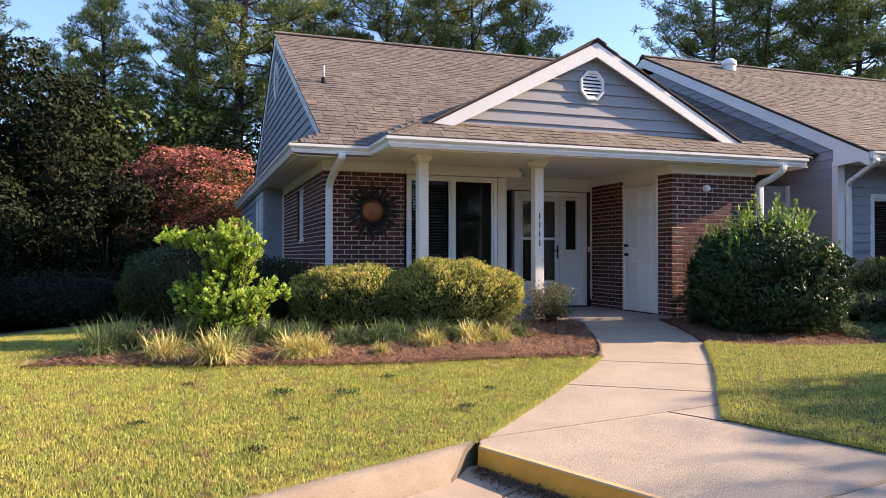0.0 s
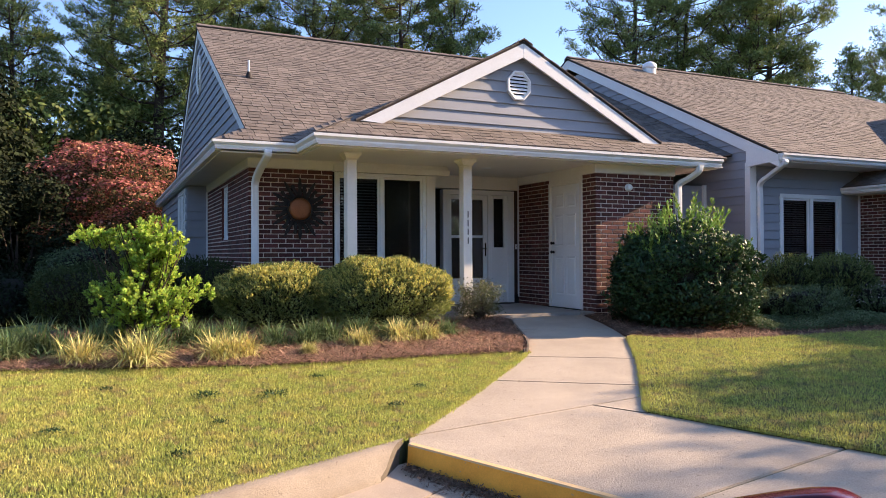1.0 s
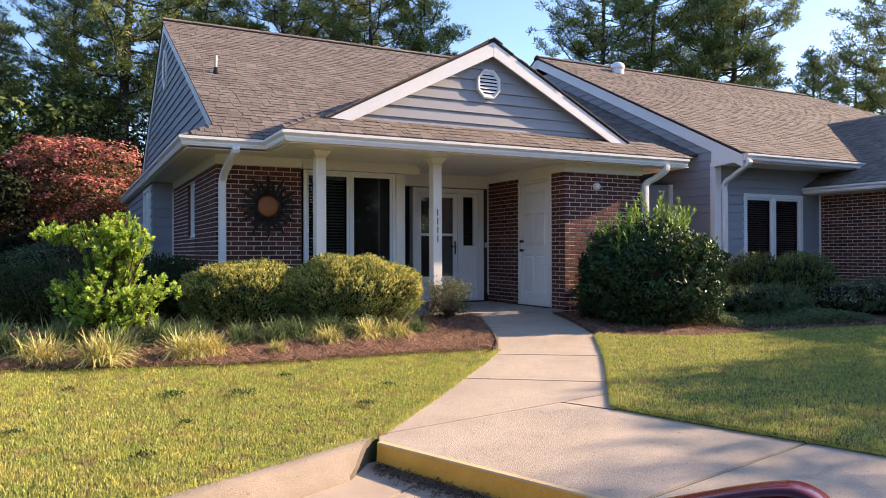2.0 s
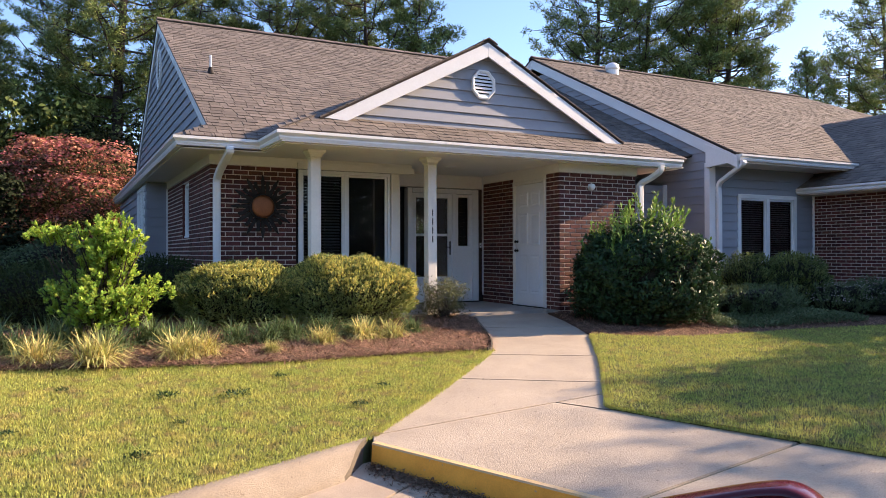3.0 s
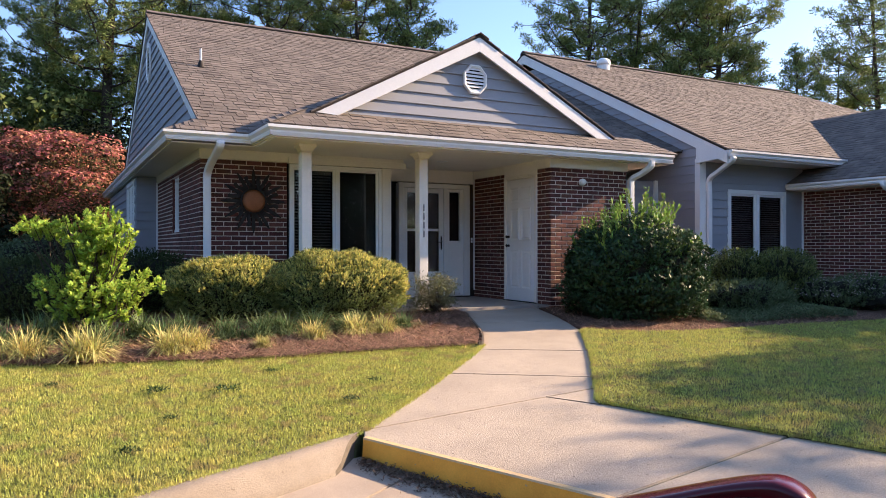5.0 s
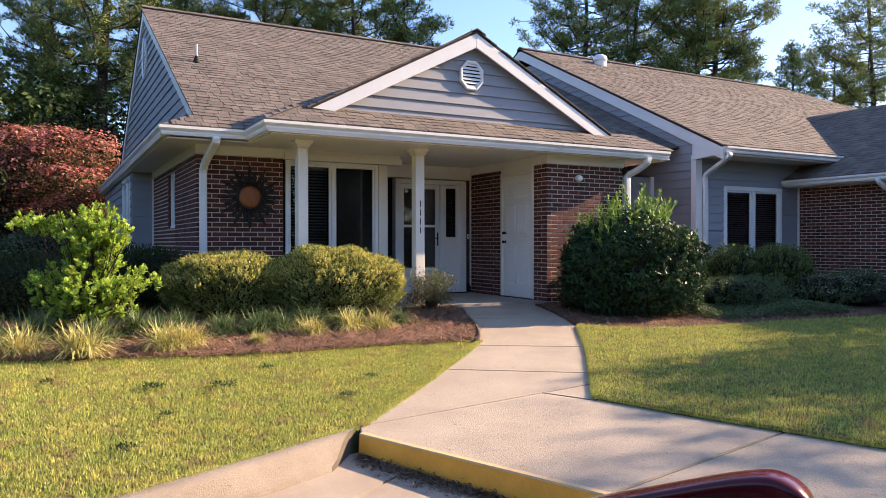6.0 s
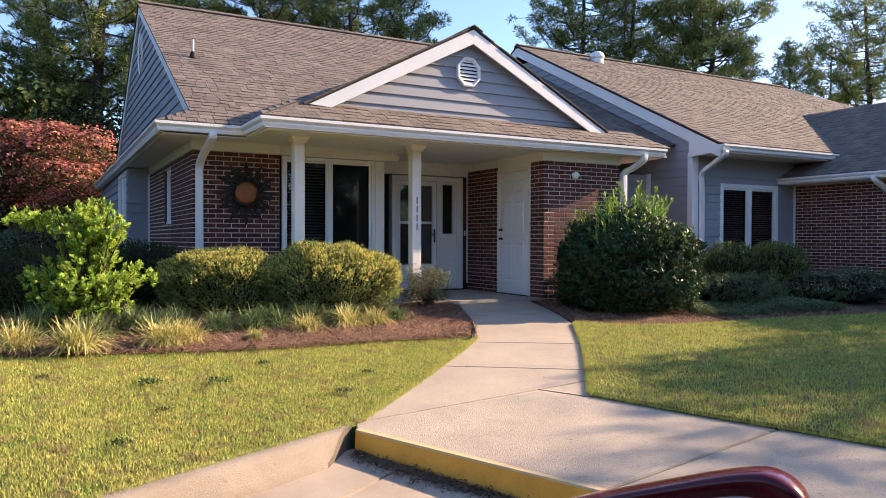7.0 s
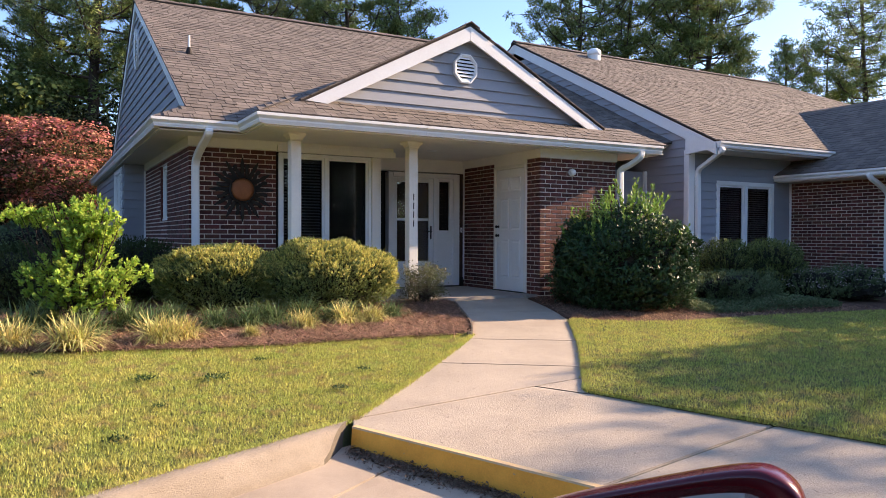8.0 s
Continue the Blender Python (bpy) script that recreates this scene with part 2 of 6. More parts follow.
def inside(poly, xs, ys):
    """Which of the points lie in the polygon."""
    poly = np.asarray(poly, float)[:, :2]
    hit = np.zeros(len(xs), bool)
    for (x0, y0), (x1, y1) in zip(poly, np.roll(poly, -1, axis=0)):
        cross = (y0 > ys) != (y1 > ys)
        hit ^= cross & (xs < (x1 - x0) * (ys - y0) / (y1 - y0 + 1e-12) + x0)
    return hit


# ------------------------------------------------------------------ the lie of the land
def lie(x, y):
    """Height of the natural ground."""
    x, y = np.asarray(x, float), np.asarray(y, float)
    z = np.clip(-0.37 + (y - 4.57) * 0.069, -0.554, -0.04)
    # the lawn falls away to the wood beyond a crest
    beyond = -0.793 * (x + 2.0) + 0.609 * (y - 9.3) - 0.25
    return z - 0.11 * np.clip(beyond, 0, 11) * np.clip((0.6 - x) / 1.8, 0, 1)


CORNER = np.array((1.85, 4.57))
YDIR = np.array((0.498, -0.867))
LDIR = np.array((-0.935, -0.354))
KERB_START = np.array((1.86, 4.68))
ROAD_DROP = 0.14


def road_level(x, y):
    """Height of the parking bay, which falls a little more than the lawn."""
    return lie(x, y) - ROAD_DROP - 0.03 * np.clip(4.57 - np.asarray(y, float), 0, 2.67)


def in_bay(x, y, inset=0.0, inset_left=0.0):
    """Whether a place lies in the parking bay, below the kerbs."""
    dx, dy = x - CORNER[0], y - CORNER[1]
    right = dx * YDIR[1] - dy * YDIR[0]
    left = dx * LDIR[1] - dy * LDIR[0]
    return (right > inset) & (left < -inset_left)


def ground_sheet():
    near_x = np.concatenate((-np.geomspace(300, 8, 14), np.arange(-7.8, -3, 0.12), np.arange(-3, 4, 0.06), np.arange(4, 8, 0.1), np.arange(8, 14, 0.3), np.geomspace(14.2, 300, 14)))
    near_y = np.concatenate((-np.geomspace(300, 3, 12), np.arange(-2.8, 1.5, 0.08), np.arange(1.5, 5.2, 0.06), np.arange(5.2, 11, 0.2), np.geomspace(11.2, 400, 16)))
    xx, yy = np.meshgrid(near_x, near_y)
    zz = lie(xx, yy) - 0.012
    zz = np.where(in_bay(xx, yy, -0.10, -0.06), lie(xx, yy) - ROAD_DROP - 0.20, zz)
    verts = np.stack((xx, yy, zz), -1).reshape(-1, 3)
    nx, ny = len(near_x), len(near_y)
    faces = [(j * nx + i, j * nx + i + 1, (j + 1) * nx + i + 1, (j + 1) * nx + i) for j in range(ny - 1) for i in range(nx - 1)]
    ob = new("ground", raw("ground", verts, faces, SOIL))
    return tagged(ob, "yellow-green clipped lawn ground rising to the house", "ground", kind="structure")


ground_sheet()

# ------------------------------------------------------------------ walk, kerbs, parking bay
LEFT_EDGE = [(1.90, 4.70), (2.67, 5.41), (3.49, 6.21), (4.02, 6.74), (4.30, 7.05)]
BED_EDGE = [(4.30, 7.05), (4.63, 7.64), (4.95, 8.40), (5.20, 9.00), (5.30, 9.36)]
RIGHT_EDGE = [(6.66, 9.36), (6.50, 8.75), (6.34, 8.25), (5.97, 7.36), (5.15, 6.19), (4.36, 5.17), (3.93, 4.62)]
APRON_EDGE = [(3.93, 4.62), (4.27, 4.01), (4.64, 3.42), (5.45, 2.1), (6.4, 0.55)]


def walk_outline():
    left = smooth_line(LEFT_EDGE[:-1] + [(4.30, 7.05)], 4) + smooth_line(BED_EDGE, 4)[1:]
    right = smooth_line(RIGHT_EDGE, 4)
    return left, right


def cut(poly, px, py, nx, ny):
    """The part of a flat polygon on the side of a line to which (nx, ny) points."""
    out = []
    for (ax, ay), (bx, by) in zip(poly, poly[1:] + poly[:1]):
        da, db = (ax - px) * nx + (ay - py) * ny, (bx - px) * nx + (by - py) * ny
        if da >= 0:
            out.append((ax, ay))
        if da * db < 0:
            s = da / (da - db)
            out.append((ax + (bx - ax) * s, ay + (by - ay) * s))
    return out


def slab_piece(poly, parent, mat, lift=0.0, thick=0.10, name="slab"):
    bm = bmesh.new()
    top = [bm.verts.new((x, y, float(lie(x, y)) + lift)) for x, y in poly]
    bot = [bm.verts.new((x, y, float(lie(x, y)) + lift - thick)) for x, y in poly]
    face = bm.faces.new(top)
    n = len(poly)
    for i in range(n):
        bm.faces.new((top[i], bot[i], bot[(i + 1) % n], top[(i + 1) % n]))
    bmesh.ops.recalc_face_normals(bm, faces=bm.faces)
    bmesh.ops.bevel(bm, geom=[e for e in bm.edges if e.verts[0] in top and e.verts[1] in top], offset=0.006, segments=2, affect="EDGES")
    return part(name, bm, mat, parent)


def front_walk():
    path = thing("pavement", "pale worn concrete walk curving up to the porch", "pavement", kind="structure")
    left, right = walk_outline()
    left = [tuple(p) for p in left]
    right = [tuple(p) for p in right]
    yellow_end = CORNER + YDIR * 5.2
    outline = left + right + APRON_EDGE[1:] + [tuple(yellow_end + (0.005, 0.002)), tuple(CORNER + (0.005, 0.002))]
    joints = [((5.00, 8.40), (6.40, 8.10), 0.006), ((4.26, 6.80), (4.936, 6.508), 0.006), ((3.635, 5.802), (4.349, 5.444), 0.006), ((1.953, 4.718), (3.639, 4.95), 0.005), ((4.661, 3.424), (3.079, 3.143), 0.009), ((6.5, 1.9), (2.4, 1.9), 0.006)]
    rest = outline
    pieces = []
    for (ax, ay), (bx, by), gap in joints:
        wx, wy = bx - ax, by - ay
        n = math.hypot(wx, wy)
        nx, ny = -wy / n, wx / n
        if ny < 0:
            nx, ny = -nx, -ny
        pieces.append(cut(rest, ax + nx * gap, ay + ny * gap, nx, ny))
        rest = cut(rest, ax - nx * gap, ay - ny * gap, -nx, -ny)
    pieces.append(rest)
    for piece in pieces:
        if len(piece) > 2:
            slab_piece(piece, path, CONCRETE)
    crack = [(3.638, 4.955), (3.632, 4.944), (3.76, 4.775), (3.905, 4.585), (3.915, 4.593), (3.772, 4.782)]
    part("joint_fill", prism([(x, y, float(lie(x, y)) - 0.02) for x, y in crack], (0, 0, 0.024)), GRIME_SHADE, path, "dark filled crack at the lawn's corner")
    for half in (cut(outline, 0, 1.9, 0, 1), cut(outline, 0, 1.9, 0, -1)):
        part("joint_fill", prism([(x, y, float(lie(x, y)) - 0.045) for x, y in half], (0, 0, -0.04)), MULCH, path, "dark dirt in the joints")


front_walk()


def kerbs():
    yellow = thing("kerb", "yellow-painted straight concrete kerb beside the parking bay", "kerb", kind="structure")
    end = CORNER + YDIR * 5.2
    a, b = CORNER, end
    out = np.array((YDIR[1], -YDIR[0]))
    bm = bmesh.new()
    n = 14
    rings = []
    for i in range(n + 1):
        p = a + (b - a) * i / n
        z = float(lie(*p))
        ring = []
        for o, zz in ((-0.12, z - 0.25), (-0.12, z - 0.03), (-0.02, z - 0.03), (-0.008, z - 0.03), (0.002, z - 0.04), (0.012, z - ROAD_DROP - 0.18)):
            q = p + out * o
            ring.append(bm.verts.new((q[0], q[1], zz)))
        rings.append(ring)
    for r0, r1 in zip(rings, rings[1:]):
        for k in range(5):
            bm.faces.new((r0[k], r0[k + 1], r1[k + 1], r1[k]))
    bm.faces.new(rings[0])
    bm.faces.new(rings[-1])
    part("body", bm, CONCRETE, yellow, "bare concrete kerb top")
    bm = bmesh.new()
    rings = []
    for i in range(n + 1):
        p = a + (b - a) * i / n
        z = float(lie(*p))
        rings.append([bm.verts.new((*(p + out * o), zz)) for o, zz in ((-0.005, z + 0.0015), (0.012, z - 0.003), (0.028, z - ROAD_DROP - 0.11), (0.013, z - ROAD_DROP - 0.11))])
    for r0, r1 in zip(rings, rings[1:]):
        for k in range(4):
            bm.faces.new((r0[k], r0[(k + 1) % 4], r1[(k + 1) % 4], r1[k]))
    bm.faces.new(rings[0])
    bm.faces.new(rings[-1])
    part("painted_face", bm, YELLOW, yellow, "chipped yellow paint")
    bm = bmesh.new()
    rings = []
    for i in range(n + 1):
        p = a + (b - a) * i / n
        z = float(lie(*p))
        rings.append([bm.verts.new((*(p + out * o), zz)) for o, zz in ((-0.030, z + 0.003), (0.010, z + 0.001), (0.0165, z - 0.010), (-0.030, z - 0.010))])
    for r0, r1 in zip(rings, rings[1:]):
        for k in range(4):
            bm.faces.new((r0[k], r0[(k + 1) % 4], r1[(k + 1) % 4], r1[k]))
    bm.faces.new(rings[0])
    bm.faces.new(rings[-1])
    part("worn_edge", bm, WORN, yellow, "pale yellow paint worn thin on the top edge")
    grey = thing("kerb", "bare concrete rolled kerb at the lawn's edge", "kerb", kind="structure")
    inner = KERB_START
    bm = bmesh.new()
    rings = []
    line = smooth_line([inner, inner + LDIR * 0.7, inner + LDIR * 1.55, inner + LDIR * 3.2 + (0, -0.04), inner + LDIR * 6 + (0, -0.4)], 7)
    for i, p in enumerate(line):
        q = line[min(i + 1, len(line) - 1)] - line[max(i - 1, 0)]
        q = q / np.linalg.norm(q)
        side = np.array((-q[1], q[0]))
        z = float(lie(*p))
        ring = []
        for o, zz in ((-0.03, z - 0.3), (-0.03, z + 0.0), (0.0, z + 0.008), (0.062, z + 0.006), (0.090, z - 0.006), (0.115, z - 0.032), (0.160, z - ROAD_DROP + 0.030), (0.200, z - ROAD_DROP + 0.004), (0.205, z - ROAD_DROP - 0.1)):
            w = p + side * o
            if i <= 7:
                start = max(o, 0.0) * 1.92
                w = inner + LDIR * (start + (0.7 - start) * i / 7) + np.array((-LDIR[1], LDIR[0])) * o
            ring.append(bm.verts.new((w[0], w[1], zz)))
        rings.append(ring)
    for r0, r1 in zip(rings, rings[1:]):
        for k in range(8):
            bm.faces.new((r0[k], r0[k + 1], r1[k + 1], r1[k]))
    # the end face gets a dark colour in place of its shade
    cut_end = bmesh.new()
    for va, vb in zip(rings[0][1:], rings[0][2:]):
        drop = Vector((0, 0, 0.3))
        cut_end.faces.new([cut_end.verts.new(q) for q in (va.co, vb.co, vb.co - drop, va.co - drop)])
    part("body", bm, KERB, grey, smooth=True)
    part("cut_end", cut_end, GRIME_SHADE, grey, "cut end of the kerb, its shade put into a dark colour")
    outline = [tuple(CORNER + YDIR * 9 - out * 0.1), tuple(CORNER - out * 0.1), tuple(CORNER + LDIR * 0.1 + (0, 0.05)), tuple(CORNER + LDIR * 9 + (0, -0.5)), (-9, -9), (6, -9)]
    ob = thing("road", "worn pale pavement of the parking bay", "road", kind="structure")
    far_half = cut(outline, 0, 1.9, 0, 1)
    gap = 0.009
    for half in (cut(far_half, 1.786 - 0.46 * gap, 4.072 + 0.89 * gap, -0.465, 0.885), cut(far_half, 1.786 + 0.46 * gap, 4.072 - 0.89 * gap, 0.465, -0.885), cut(outline, 0, 1.9, 0, -1)):
        part("surface", prism([(x, y, float(road_level(x, y))) for x, y in half], (0, 0, -0.12)), ROADTOP, ob)


kerbs()

# ------------------------------------------------------------------ pieces of walls and roofs
COURSE, BRICK_L, JOINT = 0.0677, 0.2012, 0.0135
brick_cache = {}


def brick_mesh(length):
    key = round(length, 2)
    if key not in brick_cache:
        bm = box(-key / 2, key / 2, 0, 0.09, 0, COURSE - JOINT)
        brick_cache[key] = finish("brick", bm, BRICK, bevel=0.003)
    return brick_cache[key]


def brick_spans(width, z0, z1, holes=()):
    """Bricks of a running bond: centre along the wall, height, length."""
    rows = int(round((z1 - z0) / COURSE))
    for r in range(rows):
        z = z0 + r * COURSE
        s = -0.5 * (BRICK_L + JOINT) * (r % 2)
        while s < width:
            a, b = max(s, 0.0), min(s + BRICK_L, width)
            s += BRICK_L + JOINT
            pieces = [(a, b)]
            for h0, h1, g0, g1 in holes:
                if z + COURSE * 0.5 > g0 and z + COURSE * 0.5 < g1:
                    pieces = [q for p0, p1 in pieces for q in ((p0, min(p1, h0)), (max(p0, h1), p1)) if q[1] - q[0] > 0.03]
            for p0, p1 in pieces:
                if p1 - p0 > 0.03:
                    yield (p0 + p1) / 2, z, p1 - p0


def brick_wall(name, label, origin, rz, width, z0, z1, thick=0.2, holes=(), own=(0, 99)):
    """A brick wall whose face runs from origin along its own x; the outside is its own -y."""
    wall = thing(name, label, "wall", kind="structure", at=origin, rz=rz)
    cells_x = sorted({0.0, width, *[h for q in holes for h in q[:2]]})
    cells_z = sorted({z0, z1, *[h for q in holes for h in q[2:]]})
    bm = bmesh.new()
    for x0, x1 in zip(cells_x, cells_x[1:]):
        for a, b in zip(cells_z, cells_z[1:]):
            if not any(h0 - 1e-6 <= x0 and x1 <= h1 + 1e-6 and g0 - 1e-6 <= a and b <= g1 + 1e-6 for h0, h1, g0, g1 in holes):
                box(x0 + 0.004, x1 - 0.004, 0.007, thick, a, b, bm)
    part("mortar_core", bm, MORTAR, wall, "pale mortar")
    rest_v, rest_f = [], []
    count = 0
    for s, z, length in brick_spans(width, z0, z1, holes):
        proud = random.uniform(-0.0015, 0.0015)
        if own[0] <= s <= own[1] and count < 300:
            count += 1
            ob = new("brick", brick_mesh(length))
            ob.parent = wall
            ob.matrix_basis = Matrix.Translation((s, proud, z))
        else:
            h, t = length / 2, 0.004
            base = len(rest_v)
            rest_v += [(s - h, 0.09, z), (s + h, 0.09, z), (s + h, 0.09, z + COURSE - JOINT), (s - h, 0.09, z + COURSE - JOINT),
                       (s - h + t, proud, z + t), (s + h - t, proud, z + t), (s + h - t, proud, z + COURSE - JOINT - t), (s - h + t, proud, z + COURSE - JOINT - t)]
            rest_f += [tuple(base + i for i in q) for q in ((4, 5, 6, 7), (0, 1, 5, 4), (1, 2, 6, 5), (2, 3, 7, 6), (3, 0, 4, 7))]
    if rest_v:
        tagged(part("bricks", raw("bricks", rest_v, rest_f, BRICK_FAR), None, wall), kind="stuff")
    return wall


def siding_wall(name, label, origin, rz, rows, lo, hi, thick=0.14, step=0.17, z0=0.0, holes=()):
    """Lap siding; lo(z) and hi(z) bound the wall along its own x; the outside is -y."""
    wall = thing(name, label, "wall", kind="structure", at=origin, rz=rz)
    core = bmesh.new()
    for r in range(rows):
        z = z0 + r * step
        spans = [(lo(z), hi(z), lo(z + step), hi(z + step))]
        for h0, h1, g0, g1 in holes:
            if z + step / 2 > g0 and z + step / 2 < g1:
                spans = [q for a, b, c, d in spans for q in ((a, min(b, h0), c, min(d, h0)), (max(a, h1), b, max(c, h1), d))]
        for a, b, c, d in spans:
            if b - a < 0.03:
                continue
            if d < c:
                c = d = (c + d) / 2
            bm = bmesh.new()
            ring = [(a, -0.024, z), (b, -0.024, z), (d, -0.001, z + step), (c, -0.001, z + step)]
            v0 = [bm.verts.new(p) for p in ring]
            v1 = [bm.verts.new((p[0], 0.012, p[2])) for p in ring]
            bm.faces.new(v0)
            bm.faces.new(v1[::-1])
            for i in range(4):
                bm.faces.new((v0[i], v1[i], v1[(i + 1) % 4], v0[(i + 1) % 4]))
            bmesh.ops.remove_doubles(bm, verts=bm.verts, dist=0.0005)
            part("siding_board", bm, SIDING, wall)
            if min(b - a, d - c) > 0.1:
                box(max(a, c) + 0.02, min(b, d) - 0.02, 0.013, thick, z, z + step, core)
    part("sheathing", core, BLACK, wall, "dark sheathing")
    return wall


def shingle_roof(parent, origin, along, up, width, rows, lo=None, hi=None, tab=0.18, step=0.142, own_rows=0, name="shingle"):
    """Courses of shingle tabs on a slope: origin at the eave, unit vectors along and up the slope."""
    origin, along, up = Vector(origin), Vector(along).normalized(), Vector(up).normalized()
    normal = along.cross(up).normalized()
    lo = lo or (lambda s: 0.0)
    hi = hi or (lambda s: width)
    verts, faces = [], []
    made = 0
    for r in range(rows):
        s0 = r * step
        x = -tab * random.random()
        a_end, b_end = lo(s0), hi(s0)
        while x < b_end:
            w = tab * random.choice((0.62, 0.85, 1.0, 1.0, 1.2))
            a, b = max(x, a_end), min(x + w, b_end)
            x += w
            if b - a < 0.02:
                continue
            lift = random.choice((0.006, 0.008, 0.011, 0.013))
            drop = random.choice((0.0, 0.0, 0.009, 0.013))
            gap = 0.004
            ring = [(a + gap, s0 - drop, lift), (b - gap, s0 - drop, lift), (b - gap, s0 + step * 1.1, 0.003), (a + gap, s0 + step * 1.1, 0.003),
                    (a + gap, s0 - drop, -0.012), (b - gap, s0 - drop, -0.012), (b - gap, s0 + step * 1.1, -0.012), (a + gap, s0 + step * 1.1, -0.012)]
            quads = ((0, 1, 2, 3), (4, 5, 1, 0), (5, 6, 2, 1), (7, 4, 0, 3))
            pts = [origin + along * p + up * q + normal * h for p, q, h in ring]
            if r < own_rows and made < 300:
                made += 1
                part(name, raw(name, pts, list(quads), SHINGLE), None, parent)
            else:
                base = len(verts)
                verts += pts
                faces += [tuple(base + i for i in q) for q in quads]
    if verts:
        tagged(part(name + "s", raw(name + "s", verts, faces, SHINGLE_FAR), None, parent), kind="stuff")


GUTTER = [(0.0, 0.0), (0.075, 0.0), (0.085, 0.03), (0.085, 0.05), (0.12, 0.085), (0.12, 0.12), (0.108, 0.12), (0.106, 0.09), (0.07, 0.055), (0.065, 0.012), (0.012, 0.012), (0.0, 0.12)]


def gutter(path, label="white metal gutter along the roof edge"):
    ob = thing("gutter", label, "gutter")
    part("trough", sweep(GUTTER, path), WHITE_METAL, ob)
    pts = [Vector(p) for p in path]
    ends = ((pts[0], (pts[1] - pts[0]).normalized()), (pts[-1], (pts[-2] - pts[-1]).normalized()))
    outline = GUTTER[:7] + [(0.0, 0.12)]
    for k, (p, w) in enumerate(ends):
        right = Vector((w.y, -w.x, 0)) * (1 if k == 0 else -1)
        part("end_cap", prism([p + right * o + Vector((0, 0, u)) for o, u in outline], w * -0.006), WHITE_METAL, ob)
    for a, b in zip(pts, pts[1:]):
        n = int((b - a).length // 2.4)
        w = (b - a).normalized()
        right = Vector((w.y, -w.x, 0))
        for i in range(1, n + 1):
            q = a + (b - a) * i / (n + 1)
            ring = [q + right * (o + 0.002) + Vector((0, 0, u - 0.002)) for o, u in GUTTER[:6]]
            ring += [q + right * (o - 0.004) + Vector((0, 0, u)) for o, u in GUTTER[:6][::-1]]
            part("joint_strap", prism(ring, w * 0.05), WHITE_METAL, ob)
    return ob


def downspout(points, label="white metal downspout fixed to the wall", w=0.052, d=0.038):
    """A squarish pipe with rounded bends."""
    ob = thing("downspout", label, "downspout", at=points[-1])
    base = Vector(points[-1])
    line = [Vector(p) for p in smooth_line([np.array(q) for q in points], 5)] if len(points) > 2 else [Vector(p) for p in points]
    bm = bmesh.new()
    rings = []
    for i, p in enumerate(line):
        way = (line[min(i + 1, len(line) - 1)] - line[max(i - 1, 0)]).normalized()
        side = Vector((1, 0, 0)) - way * way.x
        side.normalize()
        front = way.cross(side)
        ring = []
        for k in range(12):
            ang = 2 * math.pi * (k + 0.5) / 12
            c, s = math.cos(ang), math.sin(ang)
            ring.append(bm.verts.new(p - base + side * w * math.copysign(abs(c) ** 0.4, c) + front * d * math.copysign(abs(s) ** 0.4, s)))
        rings.append(ring)
    for a, b in zip(rings, rings[1:]):
        for k in range(12):
            bm.faces.new((a[k], a[(k + 1) % 12], b[(k + 1) % 12], b[k]))
    bm.faces.new(rings[0])
    bm.faces.new(rings[-1])
    part("pipe", bm, WHITE_METAL, ob)
    return ob


